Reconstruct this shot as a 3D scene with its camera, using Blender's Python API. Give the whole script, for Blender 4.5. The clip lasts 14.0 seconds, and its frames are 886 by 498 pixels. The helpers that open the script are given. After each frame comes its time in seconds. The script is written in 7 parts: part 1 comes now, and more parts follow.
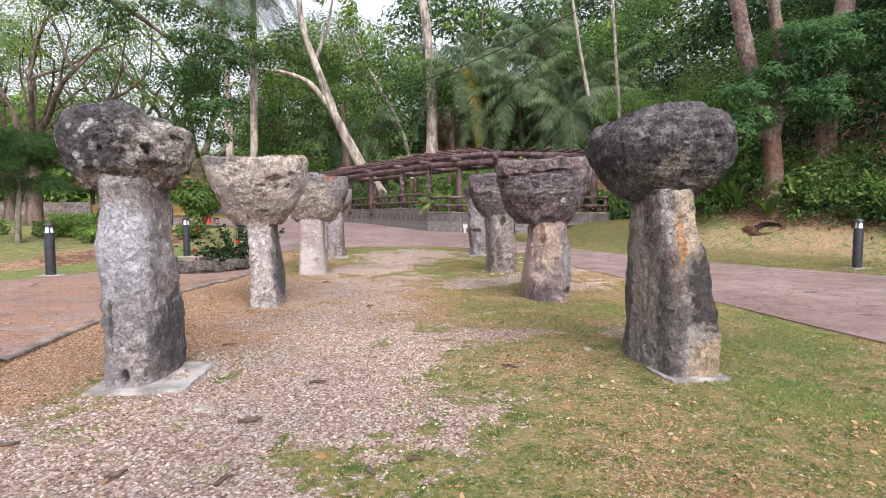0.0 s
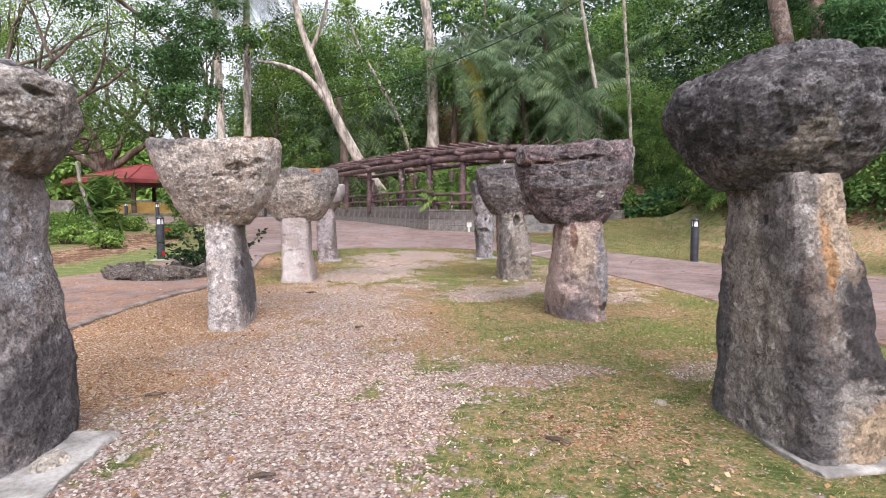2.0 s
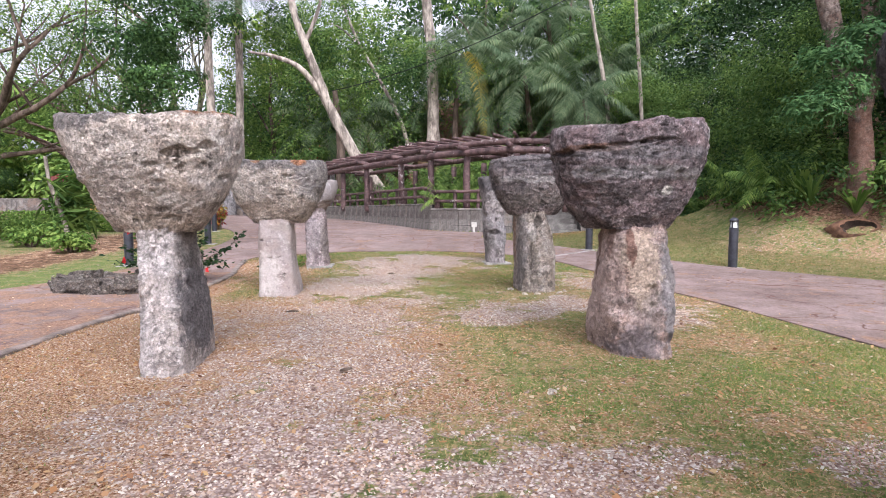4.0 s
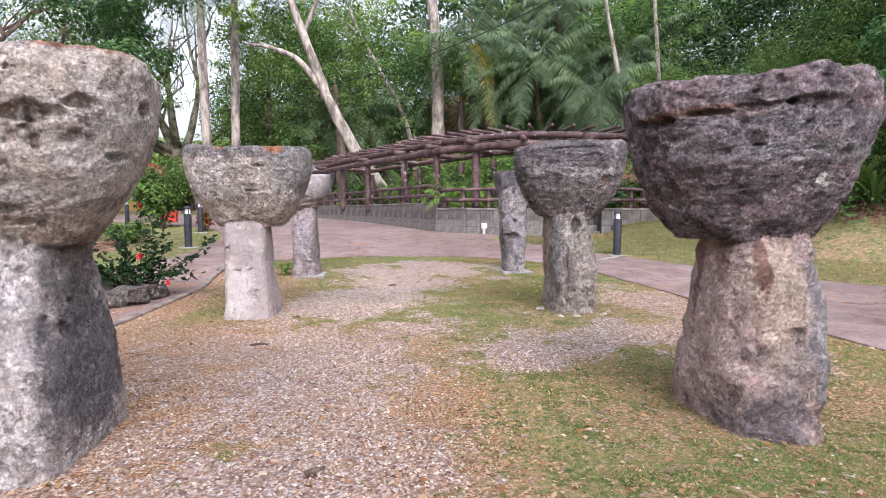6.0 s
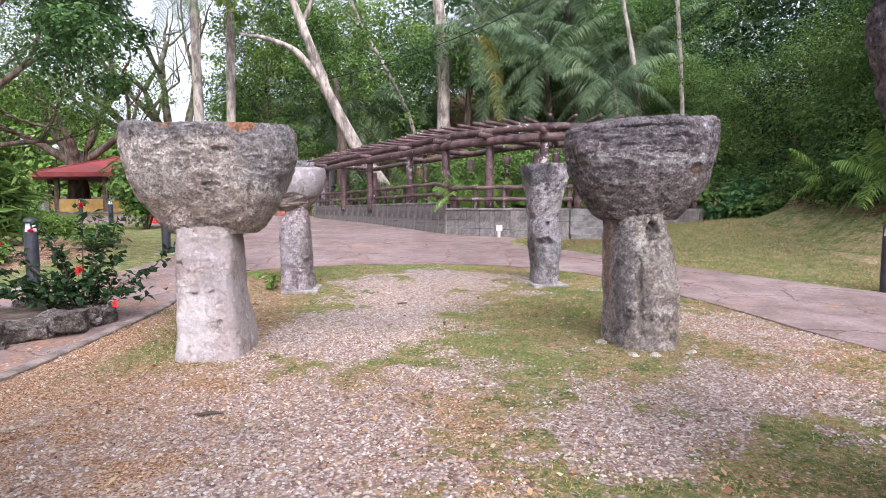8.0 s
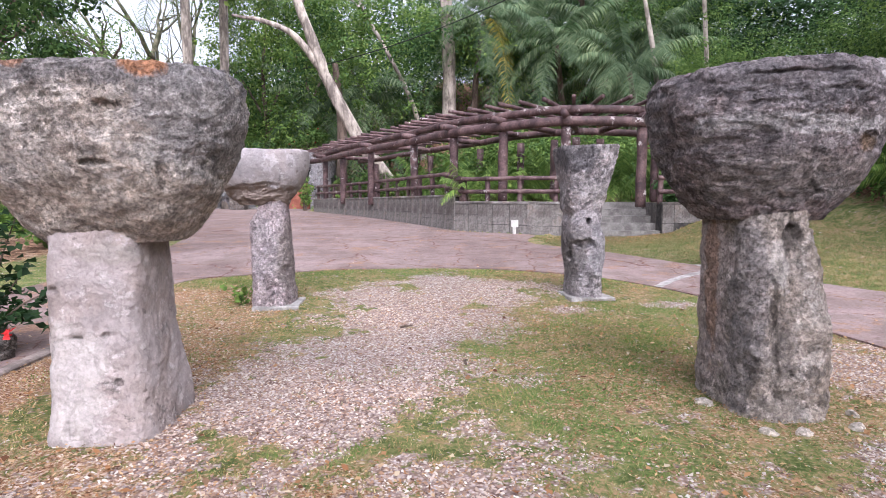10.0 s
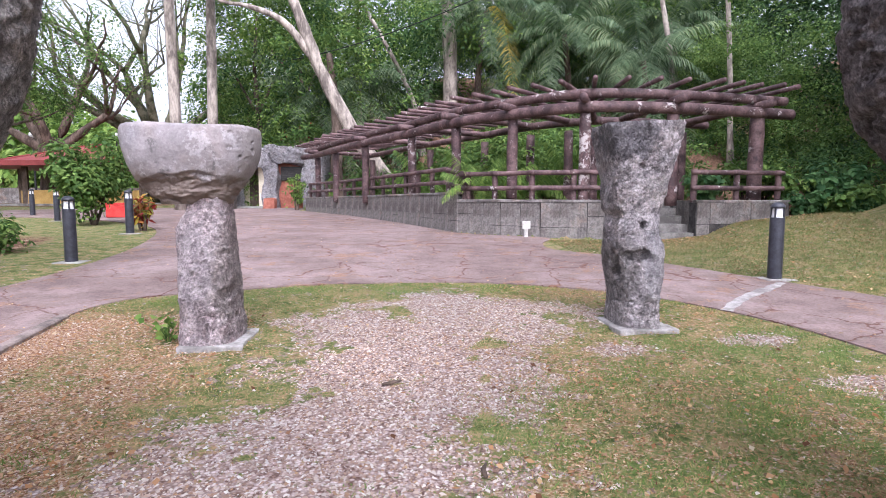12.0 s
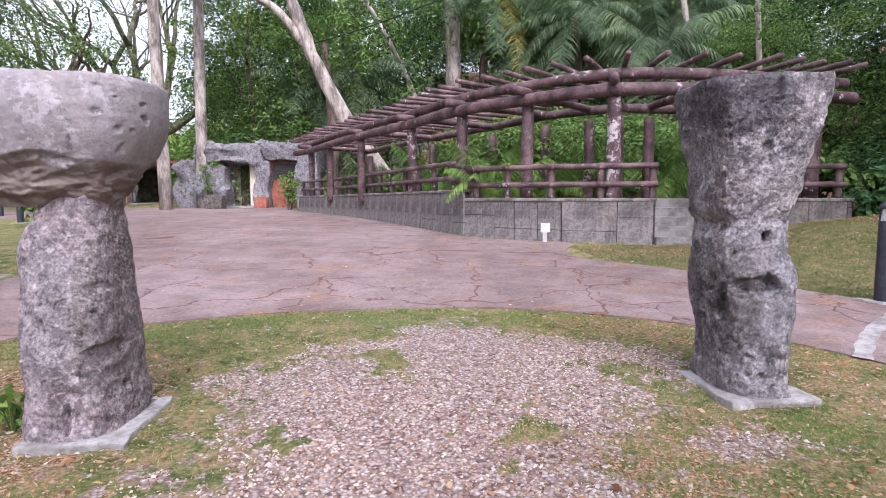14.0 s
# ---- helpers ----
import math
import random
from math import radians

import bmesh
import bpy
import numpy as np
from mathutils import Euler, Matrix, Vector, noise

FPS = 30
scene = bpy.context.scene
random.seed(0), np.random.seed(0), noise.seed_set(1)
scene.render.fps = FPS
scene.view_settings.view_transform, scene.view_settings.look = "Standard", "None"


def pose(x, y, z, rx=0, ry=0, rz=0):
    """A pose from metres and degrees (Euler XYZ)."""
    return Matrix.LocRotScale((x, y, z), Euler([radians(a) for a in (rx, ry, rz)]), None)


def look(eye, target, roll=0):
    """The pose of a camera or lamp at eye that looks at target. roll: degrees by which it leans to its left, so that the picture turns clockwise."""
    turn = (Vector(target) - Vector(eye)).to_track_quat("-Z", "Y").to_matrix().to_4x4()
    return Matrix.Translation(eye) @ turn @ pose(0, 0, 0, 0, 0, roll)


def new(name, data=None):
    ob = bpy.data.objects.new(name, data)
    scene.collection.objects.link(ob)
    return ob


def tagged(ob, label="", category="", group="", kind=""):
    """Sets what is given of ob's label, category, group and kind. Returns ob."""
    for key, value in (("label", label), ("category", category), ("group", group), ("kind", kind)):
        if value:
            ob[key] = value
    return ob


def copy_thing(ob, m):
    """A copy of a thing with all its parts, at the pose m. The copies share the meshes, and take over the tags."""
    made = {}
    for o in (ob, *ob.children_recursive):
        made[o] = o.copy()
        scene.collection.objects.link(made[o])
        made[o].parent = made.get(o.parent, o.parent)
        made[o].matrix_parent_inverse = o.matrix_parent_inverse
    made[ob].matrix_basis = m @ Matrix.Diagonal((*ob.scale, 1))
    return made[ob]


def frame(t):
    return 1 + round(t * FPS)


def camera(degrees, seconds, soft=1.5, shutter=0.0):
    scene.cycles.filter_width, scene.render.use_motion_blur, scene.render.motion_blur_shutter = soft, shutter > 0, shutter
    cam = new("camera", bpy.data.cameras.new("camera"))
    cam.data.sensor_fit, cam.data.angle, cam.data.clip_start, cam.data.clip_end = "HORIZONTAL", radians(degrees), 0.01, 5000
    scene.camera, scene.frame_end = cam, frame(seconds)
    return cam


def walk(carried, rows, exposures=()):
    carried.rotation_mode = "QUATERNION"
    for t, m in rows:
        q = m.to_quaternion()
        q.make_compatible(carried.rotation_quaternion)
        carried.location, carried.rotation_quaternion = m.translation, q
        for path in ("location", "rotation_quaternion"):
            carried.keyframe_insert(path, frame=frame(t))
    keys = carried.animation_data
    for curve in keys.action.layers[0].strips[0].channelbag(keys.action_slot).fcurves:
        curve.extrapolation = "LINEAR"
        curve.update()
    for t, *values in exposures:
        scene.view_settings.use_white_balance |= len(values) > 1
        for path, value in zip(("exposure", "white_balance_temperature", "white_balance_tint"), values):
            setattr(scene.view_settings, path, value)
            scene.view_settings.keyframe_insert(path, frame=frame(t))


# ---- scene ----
from mathutils import geometry

cam = camera(76.4, 14.0, soft=0.9)
METRES, EYE, TILT, LEAN, TURN = 11.215, 1.2, 0.0, 0.0, -6.2
ROWS = [
    (0.0, 0.0, 0.0, 0.0, 0.0, -3.92, -0.0),
    (0.5, -0.0007, 0.0276, -0.0, 0.02, -3.98, -0.02),
    (1.0, 0.0001, 0.0584, 0.0013, 0.03, -4.01, 0.01),
    (1.5, -0.0055, 0.0922, 0.0004, 0.03, -4.08, 0.0),
    (2.0, -0.0064, 0.128, -0.0013, 0.02, -4.11, 0.04),
    (2.5, -0.0097, 0.1625, -0.0015, -0.04, -4.13, 0.07),
    (3.0, -0.0128, 0.194, 0.0011, -0.11, -4.23, 0.11),
    (5.5, -0.0249, 0.3632, -0.0003, 0.11, -4.35, 0.04),
    (6.0, -0.0283, 0.401, 0.0001, 0.23, -4.36, 0.02),
    (6.5, -0.0353, 0.4373, -0.0006, 0.34, -4.36, 0.02),
    (7.0, -0.0403, 0.473, -0.0004, 0.28, -4.34, 0.01),
    (7.5, -0.0456, 0.5101, -0.0003, 0.34, -4.36, 0.01),
    (8.0, -0.05, 0.5464, -0.0003, 0.41, -4.35, 0.01),
    (10.5, -0.0631, 0.73, -0.0005, 0.77, -5.19, -0.03),
    (11.0, -0.0612, 0.769, -0.0018, 0.77, -5.22, -0.03),
    (11.5, -0.0638, 0.8079, -0.0022, 0.81, -5.22, 0.02),
    (12.0, -0.0652, 0.8448, -0.0021, 0.81, -5.18, 0.04),
    (12.5, -0.0657, 0.882, -0.0025, 0.86, -5.22, 0.06),
    (13.0, -0.0686, 0.9199, -0.0012, 0.89, -5.28, 0.1),
    (13.5, -0.0679, 0.9575, -0.0005, 0.93, -5.28, 0.12),
    (14.0, -0.0722, 0.9955, -0.0024, 0.98, -5.31, 0.16),
]
walk(cam, [(t, pose(0, 0, EYE, TILT, LEAN, TURN) @ pose(METRES * x, METRES * y, METRES * z, 90 + pitch, roll, yaw)) for t, x, y, z, yaw, pitch, roll in ROWS],
     exposures=[(0.0, 1.27, 6300, 13), (3.0, 1.36, 6080, 15), (5.5, 1.38, 5980, 16), (7.0, 1.47, 5900, 17), (8.0, 1.47, 5890, 17), (10.5, 1.46, 5850, 18), (12.0, 1.52, 5760, 19), (14.0, 1.41, 5740, 21)])

# ---- light: a bright overcast sky ----
world = bpy.data.worlds.new("sky")
scene.world = world
world.use_nodes = True
wn = world.node_tree
sky = wn.nodes.new("ShaderNodeTexSky")
sky.sky_type = "NISHITA"
sky.sun_disc = False
sky.sun_elevation, sky.sun_rotation = radians(50), radians(172)
sky.air_density, sky.dust_density, sky.ozone_density = 1.0, 6.0, 1.0
grey = wn.nodes.new("ShaderNodeHueSaturation")
grey.inputs["Saturation"].default_value = 0.2
wn.links.new(sky.outputs[0], grey.inputs["Color"])
wn.links.new(grey.outputs[0], wn.nodes["Background"].inputs[0])
wn.nodes["Background"].inputs[1].default_value = 0.15
sun = new("sun", bpy.data.lights.new("sun", "SUN"))
sun.data.energy, sun.data.angle, sun.data.color = 0.5, radians(60), (1.0, 0.95, 0.88)
sun.matrix_world = look((0, 0, 30), (-3.5, 25.0, 0))


# ---- materials ----
class Shader:
    """A short way to write a node material."""

    def __init__(self, name, rough=0.8, metal=0.0, spec=0.3):
        self.m = bpy.data.materials.new(name)
        self.m.use_nodes = True
        self.t = self.m.node_tree
        self.b = self.t.nodes["Principled BSDF"]
        self.b.inputs["Roughness"].default_value = rough
        self.b.inputs["Metallic"].default_value = metal
        self.b.inputs["Specular IOR Level"].default_value = spec
        self.c = self.t.nodes.new("ShaderNodeTexCoord").outputs["Object"]
        self.height = None

    def link(self, a, b):
        self.t.links.new(a, b)

    def stretched(self, sx, sy, sz):
        n = self.t.nodes.new("ShaderNodeMapping")
        n.inputs["Scale"].default_value = (sx, sy, sz)
        self.link(self.c, n.inputs[0])
        return n.outputs[0]

    def noise(self, scale, detail=6, rough=0.6, at=None, warp=0.0):
        n = self.t.nodes.new("ShaderNodeTexNoise")
        n.inputs["Scale"].default_value = scale
        n.inputs["Detail"].default_value = detail
        n.inputs["Roughness"].default_value = rough
        n.inputs["Distortion"].default_value = warp
        self.link(at or self.c, n.inputs["Vector"])
        return n.outputs["Fac"]

    def cells(self, scale, feature="F1", at=None, out="Distance"):
        n = self.t.nodes.new("ShaderNodeTexVoronoi")
        n.feature = feature
        n.inputs["Scale"].default_value = scale
        self.link(at or self.c, n.inputs["Vector"])
        return n.outputs[out]

    def ramp(self, fac, *stops):
        n = self.t.nodes.new("ShaderNodeValToRGB")
        e = n.color_ramp.elements
        while len(e) < len(stops):
            e.new(0.5)
        for k, (p, c) in zip(e, stops):
            k.position = p
            k.color = (*c, 1) if len(c) == 3 else c
        self.link(fac, n.inputs[0])
        return n.outputs[0]

    def step(self, fac, a, b):
        n = self.t.nodes.new("ShaderNodeMapRange")
        n.inputs[1].default_value, n.inputs[2].default_value = a, b
        n.clamp = True
        self.link(fac, n.inputs[0])
        return n.outputs[0]

    def math(self, op, a, b):
        n = self.t.nodes.new("ShaderNodeMath")
        n.operation = op
        for k, v in enumerate((a, b)):
            if isinstance(v, (int, float)):
                n.inputs[k].default_value = v
            else:
                self.link(v, n.inputs[k])
        return n.outputs[0]

    def mix(self, fac, a, b, kind="MIX"):
        n = self.t.nodes.new("ShaderNodeMixRGB")
        n.blend_type = kind
        for k, v in enumerate((fac, a, b)):
            if isinstance(v, (int, float)):
                n.inputs[k].default_value = v
            elif isinstance(v, tuple):
                n.inputs[k].default_value = (*v, 1)
            else:
                self.link(v, n.inputs[k])
        return n.outputs[0]

    def attribute(self, name):
        n = self.t.nodes.new("ShaderNodeAttribute")
        n.attribute_name = name
        return n.outputs["Fac"]

    def island(self):
        return self.t.nodes.new("ShaderNodeNewGeometry").outputs["Random Per Island"]

    def each(self):
        return self.t.nodes.new("ShaderNodeObjectInfo").outputs["Random"]

    def bump(self, height, depth, strength=1.0):
        n = self.t.nodes.new("ShaderNodeBump")
        n.inputs["Distance"].default_value = depth
        n.inputs["Strength"].default_value = strength
        self.link(height, n.inputs["Height"])
        if self.height:
            self.link(self.height, n.inputs["Normal"])
        self.height = n.outputs[0]

    def done(self, colour):
        if isinstance(colour, tuple):
            self.b.inputs["Base Color"].default_value = (*colour, 1)
        else:
            self.link(colour, self.b.inputs["Base Color"])
        if self.height:
            self.link(self.height, self.b.inputs["Normal"])
        return self.m


def stone_material(name, base, warm=(1.0, 0.93, 0.86), stains=(), crust=0.2, pale=0.2, spots=0.0, streak=0.0, layers=0.0, pores=0.4, relief=1.0, mottle=0.5):
    """Weathered limestone. stains: (x, y, z, rx, ry, rz, colour, amount) ragged blotches, a few only toning one side;
    crust and pale: share under dark and light lichen.
    """
    s = Shader(name, 0.95, 0, 0.1)
    tint = lambda k: tuple(min(0.8, k * v) for v in base)

    def patch(scale, cover, at=None, r=0.62, detail=8, soft=0.5, warp=0.0):
        """Ragged patches that cover that share of the surface."""
        sd = 0.125 * math.sqrt((1 - r) / (1 + r))
        p = max(cover, 1 - cover)
        z = 5.55556 * (1 - ((1 - p) / p) ** 0.1186) * (1 if cover < 0.5 else -1)
        return s.step(s.noise(scale, detail, r, at, warp), 0.5 + sd * (z - soft), 0.5 + sd * (z + soft))

    def cover_with(fac, amount, col, over):
        return s.mix(s.math("MULTIPLY", fac, amount), col, over)
    ragged = s.math("MULTIPLY", s.math("SUBTRACT", s.noise(5.5, 11, 0.72), 0.5), 2.6)
    col = s.ramp(s.noise(1.9, 6, 0.6, warp=0.6), (0.4, tint(0.82)), (0.5, base), (0.6, tint(1.16)))
    col = cover_with(patch(3.1, 0.4, None, 0.55, 6, 1.0), 0.55, col, tuple(v * w for v, w in zip(base, warm)))
    if streak:
        col = cover_with(patch(6, 0.34, s.stretched(1, 1, 0.13), 0.58, 8, 0.5), 0.7 * streak, col, tint(0.32))
        col = cover_with(patch(8, 0.25, s.stretched(1.2, 1.2, 0.16), 0.6, 8, 0.5), 0.45 * streak, col, tint(1.5))
    col = cover_with(patch(5.5, crust, None, 0.72, 12, 0.35, 0.4), 0.62, col, tuple(0.55 * v + 0.02 for v in tint(0.5)))
    col = cover_with(patch(9, pale, None, 0.72, 12, 0.35), 0.5, col, tuple(min(0.72, 1.15 * v + 0.13) for v in base))
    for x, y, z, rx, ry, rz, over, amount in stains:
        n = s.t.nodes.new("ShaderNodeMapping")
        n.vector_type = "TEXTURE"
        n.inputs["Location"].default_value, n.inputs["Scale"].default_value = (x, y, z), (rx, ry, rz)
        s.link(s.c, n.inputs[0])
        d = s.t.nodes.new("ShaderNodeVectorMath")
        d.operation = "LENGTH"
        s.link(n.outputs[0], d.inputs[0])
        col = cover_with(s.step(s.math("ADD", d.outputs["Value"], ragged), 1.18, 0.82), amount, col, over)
    thin = s.noise(11, 9, 0.7, s.stretched(1, 1, 2.3), warp=0.3)
    if layers:
        gate = patch(2.0, 0.6, s.stretched(0.5, 0.5, 2.4), 0.6, 6, 0.6)
        col = cover_with(s.math("MULTIPLY", s.step(thin, 0.46, 0.42), gate), 0.5 * layers, col, tint(0.3))
        col = cover_with(s.math("MULTIPLY", s.step(thin, 0.54, 0.58), gate), 0.5 * layers, col, s.mix(0.6, col, tint(2.3)))
    if spots:
        d = s.math("ADD", s.cells(11), s.math("MULTIPLY", s.noise(30, 5, 0.6), 0.4))
        col = cover_with(s.math("MULTIPLY", s.step(d, 0.56, 0.48), patch(2.2, min(0.75, 0.3 * spots), None, 0.6, 3)), 0.75, col, (0.56, 0.55, 0.56))
    col = s.mix(mottle, col, s.ramp(s.noise(15, 9, 0.7), (0.4, (0.5, 0.5, 0.51)), (0.5, (0.98, 0.98, 0.98)), (0.6, (1.3, 1.28, 1.26))), "MULTIPLY")
    col = s.mix(min(0.85, 0.12 + 0.9 * mottle), col, s.ramp(s.noise(58, 6, 0.72), (0.4, (0.5, 0.49, 0.49)), (0.56, (1.15, 1.15, 1.15))), "MULTIPLY")
    flake = patch(24, 0.3, None, 0.7, 8, 0.25, 0.3)
    col = cover_with(flake, 0.5 * mottle, col, s.mix(1.0, col, (1.7, 1.68, 1.66), "MULTIPLY"))
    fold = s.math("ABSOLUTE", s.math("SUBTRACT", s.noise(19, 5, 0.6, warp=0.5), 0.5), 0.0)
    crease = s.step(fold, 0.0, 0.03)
    # Crease lines are darker in colour as well as sunk by the bump.
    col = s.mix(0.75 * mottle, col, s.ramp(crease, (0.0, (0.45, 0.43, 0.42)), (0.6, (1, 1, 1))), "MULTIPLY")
    hollow = s.step(s.noise(34, 4, 0.58, warp=0.2), 0.375, 0.41)
    holes = s.math("MAXIMUM", hollow, s.math("SUBTRACT", 1.0, patch(2.7, pores, None, 0.6, 5, 0.6)))
    s.bump(s.noise(16, 9, 0.7), (0.012 + 0.026 * mottle) * relief)
    if layers:
        s.bump(s.ramp(thin, (0.4, (0, 0, 0)), (0.47, (0.45, 0.45, 0.45)), (0.53, (0.55, 0.55, 0.55)), (0.6, (1, 1, 1))), 0.02 * layers)
    s.bump(holes, 0.03 * min(1.0, 0.2 + 1.5 * mottle))
    s.bump(crease, 0.022 * relief * mottle)
    s.bump(flake, 0.018 * relief * mottle)
    s.bump(s.noise(60, 6, 0.72), 0.014 * relief * min(1.0, 0.2 + 1.6 * mottle))
    return s.done(col)


SLATE, RUST = (0.12, 0.115, 0.125), (0.34, 0.15, 0.07)
M = {}
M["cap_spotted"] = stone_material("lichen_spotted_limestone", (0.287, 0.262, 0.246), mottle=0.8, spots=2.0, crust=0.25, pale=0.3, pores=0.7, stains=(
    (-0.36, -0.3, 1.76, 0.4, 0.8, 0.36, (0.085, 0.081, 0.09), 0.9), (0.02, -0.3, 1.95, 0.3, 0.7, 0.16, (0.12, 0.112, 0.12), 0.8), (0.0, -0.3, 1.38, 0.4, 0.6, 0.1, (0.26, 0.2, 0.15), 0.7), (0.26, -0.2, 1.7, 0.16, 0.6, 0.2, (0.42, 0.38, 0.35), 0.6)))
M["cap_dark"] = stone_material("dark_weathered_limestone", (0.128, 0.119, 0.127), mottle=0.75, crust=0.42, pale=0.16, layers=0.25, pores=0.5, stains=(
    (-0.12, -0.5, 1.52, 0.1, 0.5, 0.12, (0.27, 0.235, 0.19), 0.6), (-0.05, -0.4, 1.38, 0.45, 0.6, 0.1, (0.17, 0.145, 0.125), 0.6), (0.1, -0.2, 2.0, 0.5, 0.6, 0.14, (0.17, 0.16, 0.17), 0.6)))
# The first, pale blotch brightens the right side in colour, where light falls short.
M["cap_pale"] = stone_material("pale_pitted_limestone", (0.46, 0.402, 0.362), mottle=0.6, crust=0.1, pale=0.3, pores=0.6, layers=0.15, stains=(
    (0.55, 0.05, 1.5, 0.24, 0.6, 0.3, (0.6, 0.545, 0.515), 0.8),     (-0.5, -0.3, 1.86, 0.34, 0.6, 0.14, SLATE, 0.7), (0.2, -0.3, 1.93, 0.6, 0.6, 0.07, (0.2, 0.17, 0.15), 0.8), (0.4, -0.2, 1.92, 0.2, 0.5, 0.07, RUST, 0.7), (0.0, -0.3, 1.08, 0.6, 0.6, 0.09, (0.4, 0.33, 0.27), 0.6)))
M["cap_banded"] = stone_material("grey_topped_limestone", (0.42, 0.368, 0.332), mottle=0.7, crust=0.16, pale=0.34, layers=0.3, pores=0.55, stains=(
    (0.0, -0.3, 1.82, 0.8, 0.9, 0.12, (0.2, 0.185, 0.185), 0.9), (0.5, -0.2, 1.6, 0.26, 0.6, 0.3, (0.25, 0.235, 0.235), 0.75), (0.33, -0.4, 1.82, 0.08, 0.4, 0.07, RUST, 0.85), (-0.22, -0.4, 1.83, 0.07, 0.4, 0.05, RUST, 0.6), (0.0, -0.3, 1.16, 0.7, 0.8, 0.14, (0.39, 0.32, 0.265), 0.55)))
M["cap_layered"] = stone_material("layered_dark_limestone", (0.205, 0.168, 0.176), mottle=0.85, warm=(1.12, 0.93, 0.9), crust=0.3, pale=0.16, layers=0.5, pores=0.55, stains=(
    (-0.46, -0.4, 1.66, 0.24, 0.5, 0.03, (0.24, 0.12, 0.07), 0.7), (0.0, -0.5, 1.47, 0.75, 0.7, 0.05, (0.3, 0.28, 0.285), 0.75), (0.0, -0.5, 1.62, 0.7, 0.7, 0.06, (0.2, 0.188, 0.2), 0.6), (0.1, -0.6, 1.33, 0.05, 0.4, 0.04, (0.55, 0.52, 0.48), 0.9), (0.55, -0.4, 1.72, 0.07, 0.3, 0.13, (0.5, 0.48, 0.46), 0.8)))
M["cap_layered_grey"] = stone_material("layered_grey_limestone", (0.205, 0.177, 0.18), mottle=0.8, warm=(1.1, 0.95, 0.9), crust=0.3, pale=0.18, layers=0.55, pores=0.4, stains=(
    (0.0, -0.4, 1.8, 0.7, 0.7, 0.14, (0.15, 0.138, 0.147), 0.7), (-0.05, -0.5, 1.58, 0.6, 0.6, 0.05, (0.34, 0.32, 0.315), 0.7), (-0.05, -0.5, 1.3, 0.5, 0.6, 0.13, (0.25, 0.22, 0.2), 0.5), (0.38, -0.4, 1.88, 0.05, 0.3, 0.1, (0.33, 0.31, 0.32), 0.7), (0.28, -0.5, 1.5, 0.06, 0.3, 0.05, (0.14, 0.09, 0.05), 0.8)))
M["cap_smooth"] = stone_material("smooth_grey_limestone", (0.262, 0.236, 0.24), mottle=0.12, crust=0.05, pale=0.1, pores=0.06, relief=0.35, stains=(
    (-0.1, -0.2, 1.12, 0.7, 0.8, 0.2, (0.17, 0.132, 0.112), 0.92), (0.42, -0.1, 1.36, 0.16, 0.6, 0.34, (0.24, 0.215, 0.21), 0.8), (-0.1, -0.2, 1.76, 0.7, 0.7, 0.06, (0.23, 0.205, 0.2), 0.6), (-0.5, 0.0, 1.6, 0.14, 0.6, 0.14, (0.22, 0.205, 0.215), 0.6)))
# Darker low on the right flank, paler high on the front.
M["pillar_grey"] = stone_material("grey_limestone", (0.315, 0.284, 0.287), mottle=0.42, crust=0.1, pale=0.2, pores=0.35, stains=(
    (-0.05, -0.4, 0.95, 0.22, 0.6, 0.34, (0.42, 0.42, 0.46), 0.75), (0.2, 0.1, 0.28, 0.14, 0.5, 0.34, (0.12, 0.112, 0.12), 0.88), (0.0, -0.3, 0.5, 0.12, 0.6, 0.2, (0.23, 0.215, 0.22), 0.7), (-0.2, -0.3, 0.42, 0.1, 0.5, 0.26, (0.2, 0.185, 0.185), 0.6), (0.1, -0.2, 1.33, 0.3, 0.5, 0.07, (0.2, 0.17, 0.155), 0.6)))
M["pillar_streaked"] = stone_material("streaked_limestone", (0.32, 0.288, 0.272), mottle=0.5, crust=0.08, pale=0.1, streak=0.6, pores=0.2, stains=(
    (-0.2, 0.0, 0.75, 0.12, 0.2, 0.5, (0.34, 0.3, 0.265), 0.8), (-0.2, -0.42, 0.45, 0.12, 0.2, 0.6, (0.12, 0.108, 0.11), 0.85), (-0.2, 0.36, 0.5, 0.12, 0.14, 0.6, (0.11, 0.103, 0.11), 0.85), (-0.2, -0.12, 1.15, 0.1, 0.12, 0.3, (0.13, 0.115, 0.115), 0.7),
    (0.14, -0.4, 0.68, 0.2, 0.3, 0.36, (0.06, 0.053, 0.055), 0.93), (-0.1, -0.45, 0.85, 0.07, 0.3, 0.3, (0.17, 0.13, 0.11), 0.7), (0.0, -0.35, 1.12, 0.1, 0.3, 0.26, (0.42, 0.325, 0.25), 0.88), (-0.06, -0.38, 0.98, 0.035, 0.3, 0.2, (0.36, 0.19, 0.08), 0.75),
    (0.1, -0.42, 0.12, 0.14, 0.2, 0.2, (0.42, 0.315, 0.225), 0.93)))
# Pale, with a darker right flank.
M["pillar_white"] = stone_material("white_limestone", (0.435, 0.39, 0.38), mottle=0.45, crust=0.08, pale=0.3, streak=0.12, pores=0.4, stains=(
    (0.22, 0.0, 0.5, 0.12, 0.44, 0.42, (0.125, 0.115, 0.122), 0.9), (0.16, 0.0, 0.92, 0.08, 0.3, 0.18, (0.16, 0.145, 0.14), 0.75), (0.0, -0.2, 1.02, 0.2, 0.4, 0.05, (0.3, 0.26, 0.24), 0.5)))
